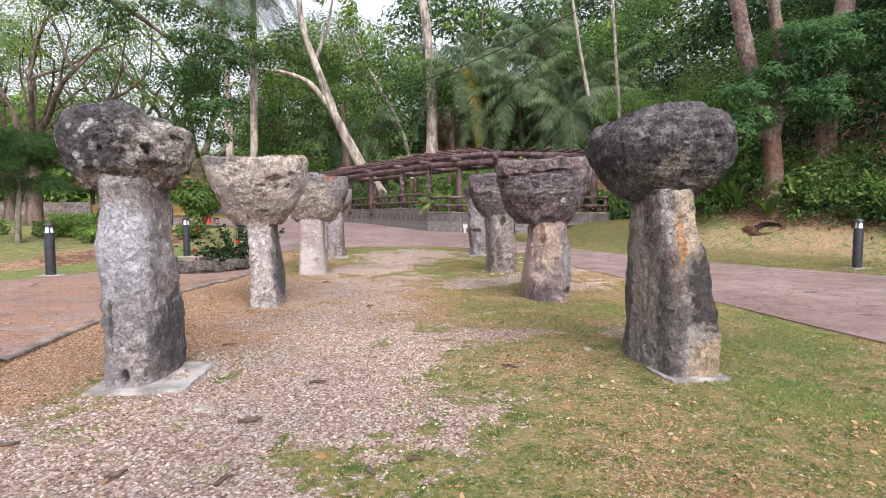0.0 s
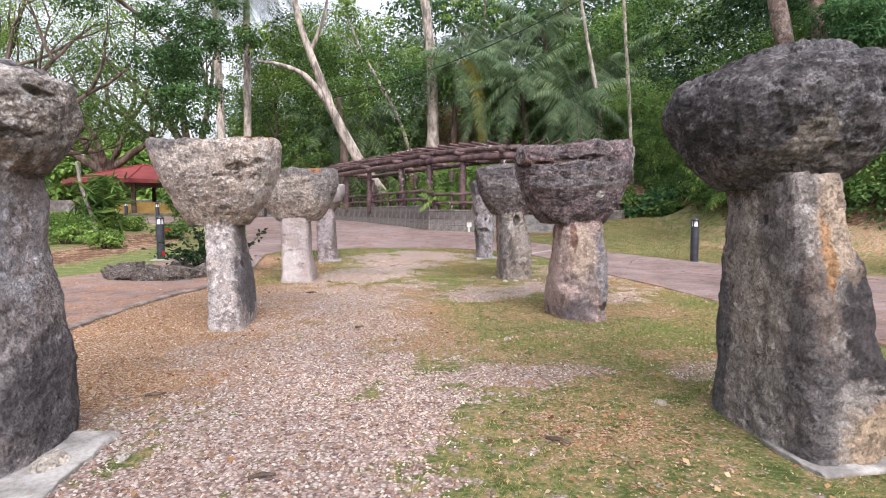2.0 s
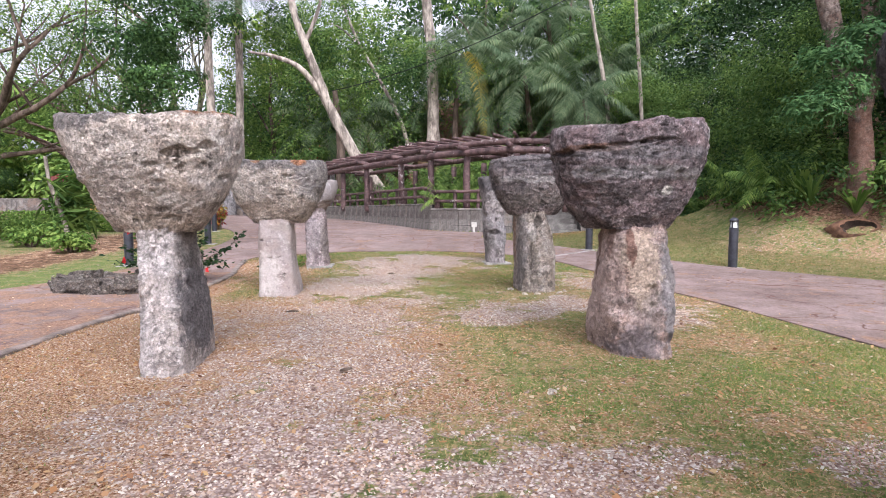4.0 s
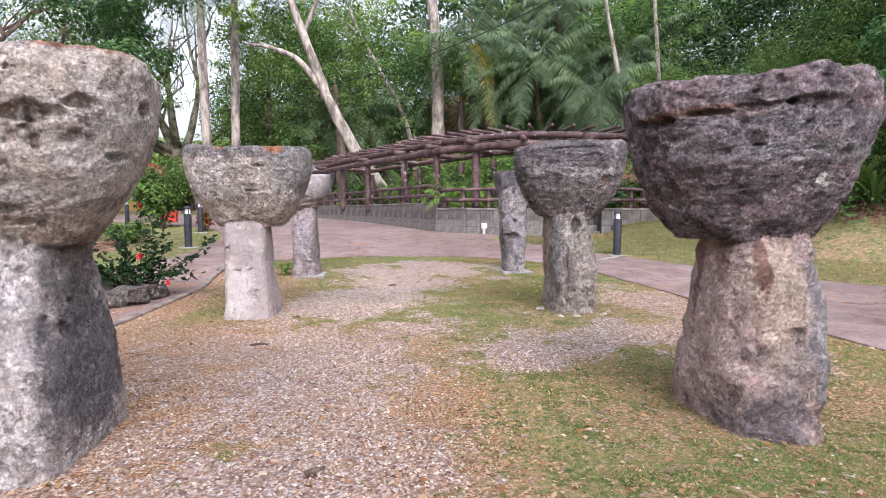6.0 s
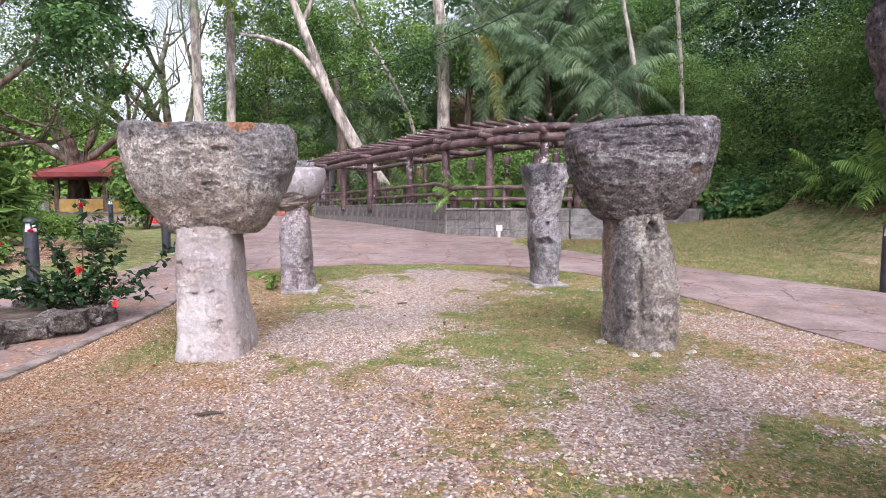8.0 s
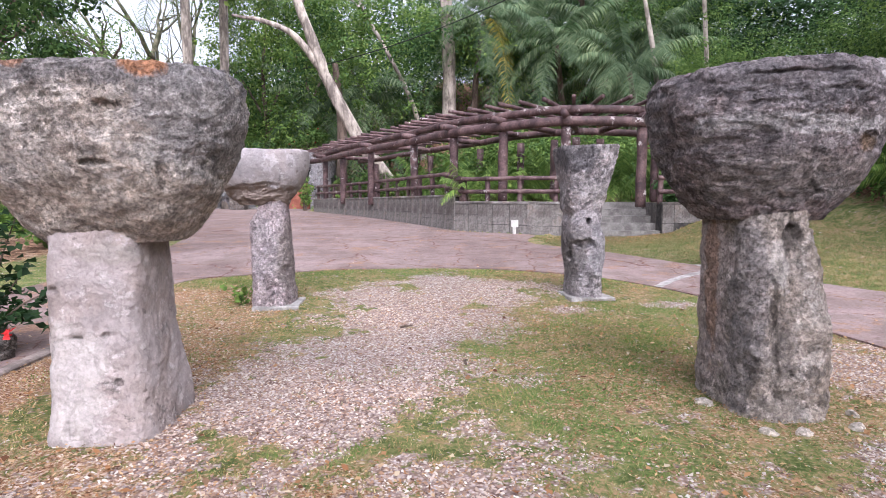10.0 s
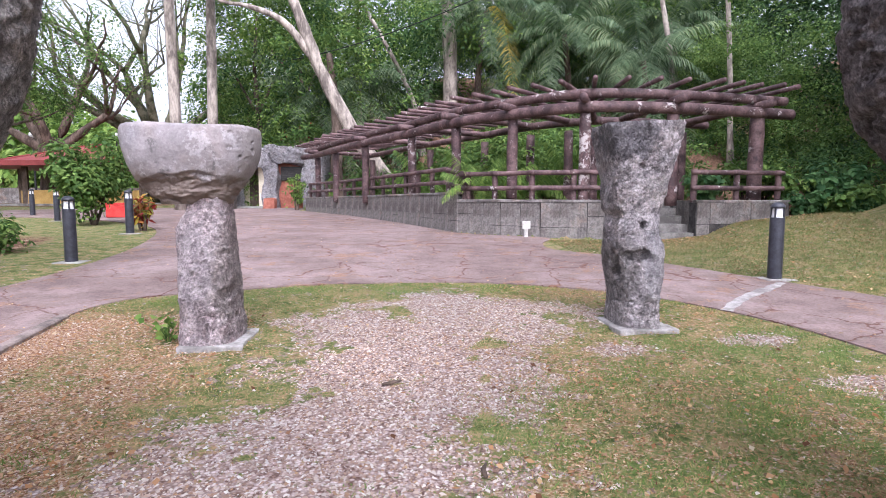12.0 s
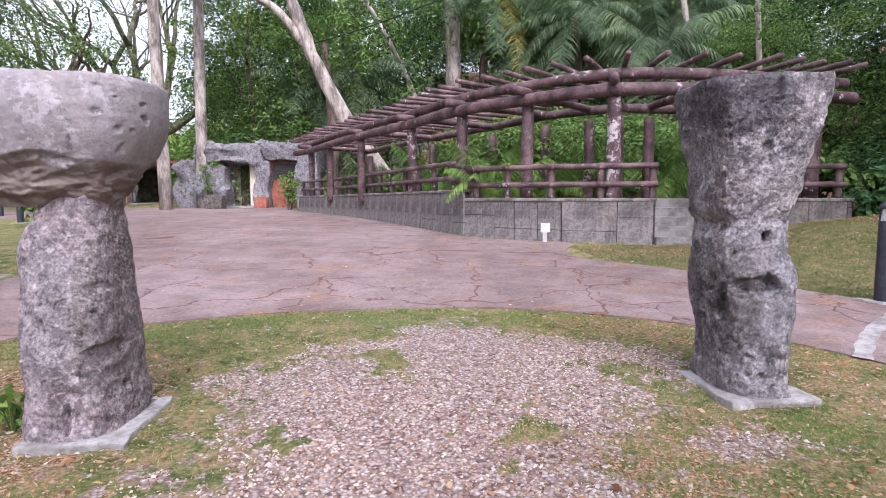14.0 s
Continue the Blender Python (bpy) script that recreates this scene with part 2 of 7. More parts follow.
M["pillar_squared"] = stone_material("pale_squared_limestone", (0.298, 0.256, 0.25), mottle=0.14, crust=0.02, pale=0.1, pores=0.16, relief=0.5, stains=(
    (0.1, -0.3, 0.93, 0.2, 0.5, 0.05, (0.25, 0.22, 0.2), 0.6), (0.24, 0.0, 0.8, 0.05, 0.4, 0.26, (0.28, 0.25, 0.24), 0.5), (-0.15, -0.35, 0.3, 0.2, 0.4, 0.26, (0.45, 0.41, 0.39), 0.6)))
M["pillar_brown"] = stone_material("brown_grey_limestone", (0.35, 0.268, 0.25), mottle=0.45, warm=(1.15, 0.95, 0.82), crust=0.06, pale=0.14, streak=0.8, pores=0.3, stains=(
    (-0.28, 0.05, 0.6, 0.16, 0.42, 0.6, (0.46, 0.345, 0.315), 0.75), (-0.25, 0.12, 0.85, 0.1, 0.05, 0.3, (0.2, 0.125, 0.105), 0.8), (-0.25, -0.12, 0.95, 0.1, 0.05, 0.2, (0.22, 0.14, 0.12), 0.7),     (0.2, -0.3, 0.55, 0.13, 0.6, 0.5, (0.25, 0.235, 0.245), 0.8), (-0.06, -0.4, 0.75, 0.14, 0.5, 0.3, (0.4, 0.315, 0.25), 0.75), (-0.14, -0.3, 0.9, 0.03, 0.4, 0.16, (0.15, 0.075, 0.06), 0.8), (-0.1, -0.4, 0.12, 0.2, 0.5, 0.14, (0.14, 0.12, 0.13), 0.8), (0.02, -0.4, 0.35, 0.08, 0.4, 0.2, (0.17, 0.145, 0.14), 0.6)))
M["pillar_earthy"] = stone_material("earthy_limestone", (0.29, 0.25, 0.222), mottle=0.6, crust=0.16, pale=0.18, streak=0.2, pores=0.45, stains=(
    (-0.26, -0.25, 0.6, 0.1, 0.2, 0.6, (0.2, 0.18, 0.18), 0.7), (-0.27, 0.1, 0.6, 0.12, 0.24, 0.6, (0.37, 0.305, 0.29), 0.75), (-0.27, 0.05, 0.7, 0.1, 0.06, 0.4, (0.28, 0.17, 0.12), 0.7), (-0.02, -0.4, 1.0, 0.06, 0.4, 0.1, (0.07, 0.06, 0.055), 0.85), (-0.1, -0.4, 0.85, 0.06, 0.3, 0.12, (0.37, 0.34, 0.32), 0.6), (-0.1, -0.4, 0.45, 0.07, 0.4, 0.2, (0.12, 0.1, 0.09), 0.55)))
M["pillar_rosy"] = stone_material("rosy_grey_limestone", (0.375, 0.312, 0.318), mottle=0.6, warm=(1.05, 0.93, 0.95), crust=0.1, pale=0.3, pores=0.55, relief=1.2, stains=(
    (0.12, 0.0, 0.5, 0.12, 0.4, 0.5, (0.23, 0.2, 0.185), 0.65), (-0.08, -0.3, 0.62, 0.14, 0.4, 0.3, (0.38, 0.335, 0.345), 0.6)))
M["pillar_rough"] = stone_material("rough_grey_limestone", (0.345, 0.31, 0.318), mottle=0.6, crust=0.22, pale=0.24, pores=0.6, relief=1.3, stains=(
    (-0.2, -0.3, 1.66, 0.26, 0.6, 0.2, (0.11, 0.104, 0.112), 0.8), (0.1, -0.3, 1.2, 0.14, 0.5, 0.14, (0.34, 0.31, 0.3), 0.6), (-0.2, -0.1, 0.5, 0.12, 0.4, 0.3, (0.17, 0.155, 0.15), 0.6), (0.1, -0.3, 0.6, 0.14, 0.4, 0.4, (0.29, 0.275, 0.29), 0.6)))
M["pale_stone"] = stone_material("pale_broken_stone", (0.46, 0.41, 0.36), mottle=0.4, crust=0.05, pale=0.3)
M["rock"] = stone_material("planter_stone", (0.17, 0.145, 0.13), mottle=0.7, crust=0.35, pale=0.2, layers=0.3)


def ground_material():
    s = Shader("lawn_and_gravel", 1.0, 0, 0.1)
    g = s.attribute("gravel")
    l = s.attribute("litter")
    b = s.attribute("bare")
    fine = s.noise(34, 7, 0.7)
    mid = s.noise(4.5, 8, 0.66)
    grass = s.ramp(s.math("ADD", s.math("MULTIPLY", fine, 0.5), s.math("MULTIPLY", mid, 0.5)),
                   (0.42, (0.06, 0.085, 0.024)), (0.48, (0.115, 0.14, 0.045)), (0.53, (0.2, 0.18, 0.08)), (0.58, (0.33, 0.22, 0.125)))
    leaf = s.ramp(s.noise(60, 6, 0.7), (0.4, (0.11, 0.055, 0.03)), (0.47, (0.27, 0.145, 0.082)), (0.53, (0.38, 0.235, 0.15)), (0.6, (0.56, 0.45, 0.36)))
    stones = s.ramp(s.cells(48, out="Color"), (0.1, (0.19, 0.12, 0.1)), (0.4, (0.37, 0.28, 0.255)), (0.7, (0.5, 0.415, 0.395)), (0.95, (0.64, 0.585, 0.58)))
    stones = s.mix(0.9, stones, s.ramp(s.cells(48), (0.25, (1, 1, 1)), (0.6, (0.5, 0.46, 0.44))), "MULTIPLY")
    green = s.ramp(s.noise(40, 7, 0.7), (0.4, (0.05, 0.09, 0.022)), (0.5, (0.105, 0.165, 0.042)), (0.58, (0.2, 0.235, 0.085)), (0.64, (0.3, 0.25, 0.13)))
    grass = s.mix(s.math("MULTIPLY", s.step(s.math("ADD", s.attribute("lush"), s.math("MULTIPLY", s.noise(9, 8, 0.68), 2.0)), 1.05, 2.1), 0.75), grass, green)
    soil = s.ramp(s.noise(14, 9, 0.7), (0.4, (0.045, 0.03, 0.018)), (0.48, (0.12, 0.065, 0.04)), (0.54, (0.17, 0.098, 0.062)), (0.61, (0.25, 0.16, 0.11)))
    col = s.mix(s.step(s.math("ADD", s.math("MULTIPLY", l, 1.3), s.math("MULTIPLY", s.noise(16, 8, 0.7), 3.0)), 1.95, 2.35), grass, leaf)
    col = s.mix(s.step(s.math("ADD", g, s.math("MULTIPLY", s.noise(11, 7, 0.65), 4.0)), 2.35, 2.6), col, stones)
    dry = s.math("ADD", s.math("MULTIPLY", l, 0.8), s.math("MULTIPLY", s.noise(7, 9, 0.7), 4.0))
    col = s.mix(s.math("MULTIPLY", s.step(dry, 2.4, 2.95), 0.75), col, leaf)
    col = s.mix(s.step(s.math("ADD", b, s.math("MULTIPLY", mid, 3.0)), 1.85, 2.15), col, soil)
    s.bump(s.noise(60, 5, 0.8), 0.02)
    return s.done(col)


def paving_material():
    s = Shader("pink_concrete", 0.85, 0, 0.25)
    col = s.ramp(s.noise(0.55, 7, 0.6), (0.4, (0.172, 0.126, 0.118)), (0.5, (0.207, 0.155, 0.146)), (0.6, (0.242, 0.187, 0.178)))
    col = s.mix(0.8, col, s.ramp(s.noise(2.4, 9, 0.68), (0.43, (0.8, 0.76, 0.74)), (0.57, (1.12, 1.1, 1.1))), "MULTIPLY")
    col = s.mix(0.65, col, s.ramp(s.noise(30, 6, 0.65), (0.42, (0.65, 0.63, 0.62)), (0.54, (1, 1, 1))), "MULTIPLY")
    bent = s.t.nodes.new("ShaderNodeVectorMath")
    bent.operation = "MULTIPLY_ADD"
    n = s.t.nodes.new("ShaderNodeTexNoise")
    n.inputs["Scale"].default_value = 1.6
    n.inputs["Detail"].default_value = 5
    s.link(s.c, n.inputs["Vector"])
    s.link(n.outputs["Color"], bent.inputs[0])
    bent.inputs[1].default_value = (0.9, 0.9, 0.0)
    s.link(s.c, bent.inputs[2])
    crack = s.cells(0.62, "DISTANCE_TO_EDGE", bent.outputs[0])
    finer = s.cells(1.5, "DISTANCE_TO_EDGE", bent.outputs[0])
    broken = s.step(s.noise(0.8, 3), 0.36, 0.46)
    line = s.math("MAXIMUM", s.math("MULTIPLY", s.step(crack, 0.01, 0.003), broken), s.math("MULTIPLY", s.step(finer, 0.016, 0.005), s.step(s.noise(0.9, 4), 0.52, 0.6)))
    col = s.mix(s.math("MULTIPLY", line, 0.85), col, (0.1, 0.042, 0.026))
    col = s.mix(s.math("MULTIPLY", s.math("MULTIPLY", s.step(crack, 0.05, 0.01), s.step(s.noise(5, 6, 0.7), 0.56, 0.64)), 0.45), col, (0.27, 0.14, 0.075))
    xyz = s.t.nodes.new("ShaderNodeSeparateXYZ")
    s.link(s.c, xyz.inputs[0])
    side = s.math("MULTIPLY", s.step(xyz.outputs[0], -1.5, -3.2), s.step(xyz.outputs[1], 17.0, 11.0))
    dirt = s.step(s.math("ADD", s.noise(1.7, 10, 0.75), s.math("MULTIPLY", side, 0.1)), 0.555, 0.62)
    col = s.mix(s.math("MULTIPLY", dirt, 0.8), col, s.ramp(s.noise(38, 5, 0.6), (0.43, (0.15, 0.085, 0.055)), (0.57, (0.3, 0.175, 0.115))))
    s.bump(s.noise(40, 6, 0.7), 0.01)
    s.bump(line, -0.008)
    return s.done(col)


def wall_material():
    """Grey plaster, rough-cast, with dark runs under the coping and rusty and green stains."""
    s = Shader("grey_stained_plaster", 0.95, 0, 0.15)
    col = s.ramp(s.noise(1.6, 8, 0.65), (0.4, (0.115, 0.1, 0.092)), (0.5, (0.185, 0.166, 0.157)), (0.6, (0.26, 0.238, 0.228)))
    runs = s.step(s.noise(5, 8, 0.66, s.stretched(1, 1, 0.18)), 0.52, 0.6)
    col = s.mix(s.math("MULTIPLY", runs, 0.6), col, (0.07, 0.066, 0.064))
    col = s.mix(s.math("MULTIPLY", s.step(s.noise(0.9, 7, 0.66), 0.52, 0.62), 0.55), col, (0.22, 0.14, 0.105))
    col = s.mix(s.math("MULTIPLY", s.step(s.noise(3.3, 9, 0.72), 0.54, 0.6), 0.6), col, (0.075, 0.07, 0.062))
    col = s.mix(0.5, col, s.ramp(s.noise(26, 7, 0.72), (0.4, (0.5, 0.5, 0.5)), (0.58, (1.2, 1.2, 1.2))), "MULTIPLY")
    s.bump(s.noise(30, 7, 0.72), 0.018)
    return s.done(col)


def plain_material(name, a, b, scale=6.0, rough=0.8, depth=0.01, metal=0.0, spec=0.3, fine=40.0, at=(1, 1, 1)):
    s = Shader(name, rough, metal, spec)
    where = s.stretched(*at)
    col = s.ramp(s.noise(scale, 7, 0.65, where), (0.41, a), (0.59, b))
    col = s.mix(0.4, col, s.ramp(s.noise(fine, 5, 0.65, where), (0.42, (0.55, 0.55, 0.55)), (0.54, (1, 1, 1))), "MULTIPLY")
    s.bump(s.noise(fine, 5, 0.7, where), depth)
    return s.done(col)


def leaf_material(name, *stops, rough=0.68):
    s = Shader(name, rough, 0, 0.22)
    n = len(stops)
    col = s.ramp(s.island(), *[((k + 0.5) / n, c) for k, c in enumerate(stops)])
    patch = s.ramp(s.noise(0.35, 3), (0.35, (0.7, 0.75, 0.72)), (0.65, (1.15, 1.1, 0.95)))
    col = s.mix(1.0, col, patch, "MULTIPLY")
    m = s.done(col)
    soft = s.t.nodes.new("ShaderNodeBsdfTranslucent")
    s.link(col, soft.inputs[0])
    add = s.t.nodes.new("ShaderNodeMixShader")
    add.inputs[0].default_value = 0.4
    s.link(s.b.outputs[0], add.inputs[1])
    s.link(soft.outputs[0], add.inputs[2])
    s.link(add.outputs[0], s.t.nodes["Material Output"].inputs[0])
    return m


def log_material(flake=0.635):
    s = Shader("brown_stained_log" if flake > 0.58 else "white_flaked_log", 0.6, 0, 0.35)
    col = s.ramp(s.noise(3, 7, 0.62), (0.4, (0.05, 0.028, 0.03)), (0.5, (0.092, 0.053, 0.054)), (0.6, (0.145, 0.09, 0.088)))
    col = s.mix(0.5, col, s.ramp(s.noise(24, 6, 0.7), (0.4, (0.55, 0.55, 0.55)), (0.56, (1.1, 1.1, 1.1))), "MULTIPLY")
    worn = s.step(s.math("ADD", s.noise(4.2, 10, 0.74), s.math("MULTIPLY", s.each(), 0.05)), flake, flake + 0.015)
    col = s.mix(s.math("MULTIPLY", worn, 0.8), col, (0.44, 0.4, 0.39))
    s.bump(s.noise(22, 6, 0.66), 0.012)
    return s.done(col)


M["log_white"] = log_material(0.555)
M["ground"] = ground_material()
M["paving"] = paving_material()
M["log"] = log_material()
M["wall"] = wall_material()
M["soil"] = plain_material("red_brown_soil", (0.075, 0.038, 0.024), (0.16, 0.085, 0.052), 6, 1.0, 0.02)
# Soil darkened to stand for the shade inside the burrow.
M["hole_shade_soil"] = plain_material("soil_in_hole_shade", (0.02, 0.013, 0.01), (0.045, 0.028, 0.02), 6, 1.0, 0.02)
M["joint"] = plain_material("dark_joint", (0.03, 0.028, 0.027), (0.07, 0.062, 0.06), 6, 0.95)
M["step"] = plain_material("concrete_step", (0.115, 0.105, 0.098), (0.235, 0.218, 0.205), 3, 0.9)
M["slab"] = plain_material("pale_cement", (0.19, 0.175, 0.165), (0.38, 0.36, 0.345), 4, 0.9, 0.015)
M["kerb"] = plain_material("dark_kerb", (0.13, 0.105, 0.095), (0.26, 0.21, 0.19), 4, 0.95)
M["navy"] = plain_material("dark_navy_paint", (0.016, 0.017, 0.024), (0.035, 0.036, 0.048), 8, 0.45, 0.002, spec=0.5)
M["lamp"] = plain_material("frosted_lens", (0.55, 0.55, 0.56), (0.75, 0.75, 0.75), 10, 0.25, 0.001, spec=0.5)
M["red_roof"] = plain_material("red_metal_roof", (0.2, 0.035, 0.035), (0.29, 0.06, 0.058), 0.6, 0.5, 0.004)
M["ochre"] = plain_material("ochre_paint", (0.4, 0.24, 0.07), (0.5, 0.32, 0.1), 3, 0.8)
M["red_paint"] = plain_material("red_paint", (0.45, 0.03, 0.025), (0.6, 0.05, 0.04), 5, 0.5)
M["cream"] = plain_material("cream_plaster", (0.55, 0.46, 0.34), (0.72, 0.63, 0.5), 2, 0.85)
M["brick"] = plain_material("brick_red_plaster", (0.23, 0.075, 0.05), (0.34, 0.13, 0.09), 5, 0.9)
M["black"] = plain_material("dark_metal_and_recess", (0.012, 0.012, 0.012), (0.03, 0.03, 0.03), 10, 0.6)
M["cave"] = stone_material("moulded_rock", (0.3, 0.285, 0.3), mottle=0.5, crust=0.25, pale=0.2, relief=1.4)
M["white"] = plain_material("white_paint", (0.42, 0.4, 0.37), (0.55, 0.53, 0.5), 9, 0.6)
M["bark_pale"] = plain_material("pale_bark", (0.14, 0.115, 0.1), (0.42, 0.36, 0.31), 3, 0.9, 0.03, fine=16, at=(1, 1, 0.35))
M["bark_brown"] = plain_material("brown_bark", (0.06, 0.042, 0.032), (0.17, 0.125, 0.1), 3, 0.95, 0.05, fine=18, at=(1, 1, 0.3))
M["bark_patchy"] = stone_material("red_brown_patchy_bark", (0.25, 0.19, 0.165), warm=(1.1, 0.8, 0.7), crust=0.25, pale=0.3, pores=0.1, streak=0.4, stains=((0, 0, 0.9, 0.9, 0.9, 1.6, (0.21, 0.105, 0.075), 0.6),))
M["bark_moss"] = plain_material("mossy_bark", (0.045, 0.05, 0.025), (0.16, 0.145, 0.1), 2, 0.95, 0.05, fine=14)
M["leaf_dark"] = leaf_material("dark_leaves", (0.032, 0.076, 0.028), (0.055, 0.118, 0.04), (0.088, 0.165, 0.052))
# Darkened leaf green: canopy shade painted into the bank woods; also the dark hibiscus.
M["leaf_deep_and_shade"] = leaf_material("deep_green_and_shade_leaves", (0.014, 0.034, 0.014), (0.024, 0.056, 0.021), (0.04, 0.084, 0.029))
M["leaf_fern"] = leaf_material("feathery_leaves", (0.045, 0.118, 0.045), (0.08, 0.172, 0.065), (0.125, 0.23, 0.088))
M["leaf_mid"] = leaf_material("green_leaves", (0.06, 0.122, 0.033), (0.108, 0.19, 0.048), (0.175, 0.262, 0.07))
M["leaf_bright"] = leaf_material("bright_leaves", (0.095, 0.178, 0.04), (0.155, 0.258, 0.056), (0.25, 0.35, 0.095))
M["leaf_palm"] = leaf_material("palm_leaflets", (0.065, 0.11, 0.056), (0.115, 0.178, 0.098), (0.21, 0.27, 0.165))
M["leaf_yellow"] = leaf_material("dry_yellow_leaflets", (0.42, 0.3, 0.03), (0.58, 0.44, 0.05), (0.62, 0.5, 0.12))
M["petal"] = leaf_material("red_petals", (0.42, 0.012, 0.02), (0.55, 0.02, 0.03), (0.62, 0.04, 0.045))
M["croton"] = leaf_material("croton_leaves", (0.3, 0.03, 0.03), (0.16, 0.02, 0.025), (0.4, 0.3, 0.05), (0.12, 0.16, 0.04), (0.35, 0.06, 0.04), (0.45, 0.36, 0.08))
M["blade"] = leaf_material("grass_blades", (0.1, 0.155, 0.038), (0.16, 0.215, 0.055), (0.25, 0.275, 0.095), (0.4, 0.35, 0.17), (0.45, 0.31, 0.16), (0.37, 0.22, 0.11), (0.08, 0.125, 0.03), (0.52, 0.44, 0.25))
M["bank_blade"] = leaf_material("dull_grass_blades", (0.095, 0.135, 0.04), (0.16, 0.185, 0.068), (0.25, 0.23, 0.11), (0.12, 0.165, 0.05), (0.3, 0.21, 0.125), (0.38, 0.3, 0.19), (0.18, 0.215, 0.075), (0.33, 0.25, 0.15))
M["lush"] = leaf_material("lush_grass", (0.1, 0.18, 0.04), (0.155, 0.245, 0.06), (0.24, 0.31, 0.1), (0.11, 0.2, 0.045), (0.33, 0.31, 0.13))
M["litter"] = leaf_material("fallen_leaves", (0.12, 0.055, 0.03), (0.6, 0.5, 0.39), (0.24, 0.11, 0.055), (0.36, 0.185, 0.095), (0.42, 0.24, 0.135), (0.56, 0.41, 0.28), (0.33, 0.16, 0.08), (0.45, 0.27, 0.16), (0.52, 0.36, 0.21), (0.27, 0.14, 0.085), rough=0.8)
M["pebble"] = leaf_material("pink_white_pebbles", (0.36, 0.235, 0.2), (0.52, 0.415, 0.39), (0.66, 0.61, 0.61), (0.43, 0.345, 0.335), (0.55, 0.445, 0.42), (0.71, 0.675, 0.685), (0.5, 0.43, 0.435), (0.4, 0.26, 0.205), (0.24, 0.16, 0.14), (0.37, 0.225, 0.16), (0.47, 0.36, 0.33), (0.3, 0.22, 0.2), rough=0.85)


# ---- helpers of this scene ----
def part(name, bm, material, parent=None, label="", smooth=False):
    me = bpy.data.meshes.new(name)
    if isinstance(bm, tuple):
        me.from_pydata(*bm)
    else:
        bm.to_mesh(me)
        bm.free()
    me.materials.append(material)
    if smooth:
        me.polygons.foreach_set("use_smooth", [True] * len(me.polygons))
    ob = new(name, me)
    if parent:
        ob.parent = parent
    if label:
        ob["label"] = label
    return ob


def thing(name, x, y, z, turn, label, category, group="", kind=""):
    ob = new(name)
    ob.matrix_basis = pose(x, y, z, 0, 0, turn)
    return tagged(ob, label, category, group, kind)


def box(bm, x0, y0, z0, x1, y1, z1, bevel=0.0):
    made = bmesh.ops.create_cube(bm, size=1.0)["verts"]
    for v in made:
        v.co = Vector(((x0 + x1) / 2 + v.co.x * (x1 - x0), (y0 + y1) / 2 + v.co.y * (y1 - y0), (z0 + z1) / 2 + v.co.z * (z1 - z0)))
    if bevel:
        edges = list({e for v in made for e in v.link_edges})
        bmesh.ops.bevel(bm, geom=edges, offset=bevel, segments=2, affect="EDGES", profile=0.6)
    return bm


def fresh():
    return bmesh.new()


def tube(points, radii, sides=10, wobble=0.0, seed=0.0):
    """A bent, tapered round bar through the points, closed at both ends."""
    verts, faces = [], []
    up = Vector((0.31, 0.17, 0.93))
    last = len(points) - 1
    for k, p in enumerate(points):
        p = Vector(p)
        way = (Vector(points[min(k + 1, last)]) - Vector(points[max(k - 1, 0)])).normalized()
        side = way.cross(up if abs(way.dot(up)) < 0.95 else Vector((1, 0, 0))).normalized()
        other = way.cross(side)
        for j in range(sides):
            a = 2 * math.pi * j / sides
            q = p + float(radii[k]) * (math.cos(a) * side + math.sin(a) * other)
            if wobble:
                q += wobble * noise.noise_vector(q * 3.1 + Vector((seed, 0, seed)))
            verts.append(q)
    for k in range(last):
        for j in range(sides):
            i = (j + 1) % sides
            faces.append((k * sides + j, k * sides + i, (k + 1) * sides + i, (k + 1) * sides + j))
    faces.append(tuple(reversed(range(sides))))
    faces.append(tuple(last * sides + j for j in range(sides)))
    return verts, [], faces


def joined(pieces):
    verts, faces = [], []
    for v, _, f in pieces:
        n = len(verts)
        verts += list(v)
        faces += [tuple(i + n for i in p) for p in f]
    return verts, [], faces


def spline(points, steps=6):
    """More points on a smooth line through the given ones."""
    p = [Vector(q) for q in points]
    p = [2 * p[0] - p[1]] + p + [2 * p[-1] - p[-2]]
    out = []
    for k in range(1, len(p) - 2):
        for j in range(steps):
            t = j / steps
            a, b, c, d = p[k - 1:k + 3]
            out.append(0.5 * (2 * b + (c - a) * t + (2 * a - 5 * b + 4 * c - d) * t * t + (3 * b - a - 3 * c + d) * t ** 3))
    return out + [p[-2]]


def value_noise(x, y, scale, seed=0):
    """Smooth noise from 0 to 1 over arrays."""
    x, y = np.asarray(x, float) * scale, np.asarray(y, float) * scale
    xi, yi = np.floor(x), np.floor(y)
    fx, fy = x - xi, y - yi
    fx, fy = fx * fx * (3 - 2 * fx), fy * fy * (3 - 2 * fy)

    def h(a, b):
        v = np.sin(a * 127.1 + b * 311.7 + seed * 74.7) * 43758.5453
        return v - np.floor(v)
    return (h(xi, yi) * (1 - fx) + h(xi + 1, yi) * fx) * (1 - fy) + (h(xi, yi + 1) * (1 - fx) + h(xi + 1, yi + 1) * fx) * fy


def layered(x, y, scale, seed=0):
    return (value_noise(x, y, scale, seed) * 0.5 + value_noise(x, y, scale * 2.1, seed + 1) * 0.3 + value_noise(x, y, scale * 4.3, seed + 2) * 0.2)


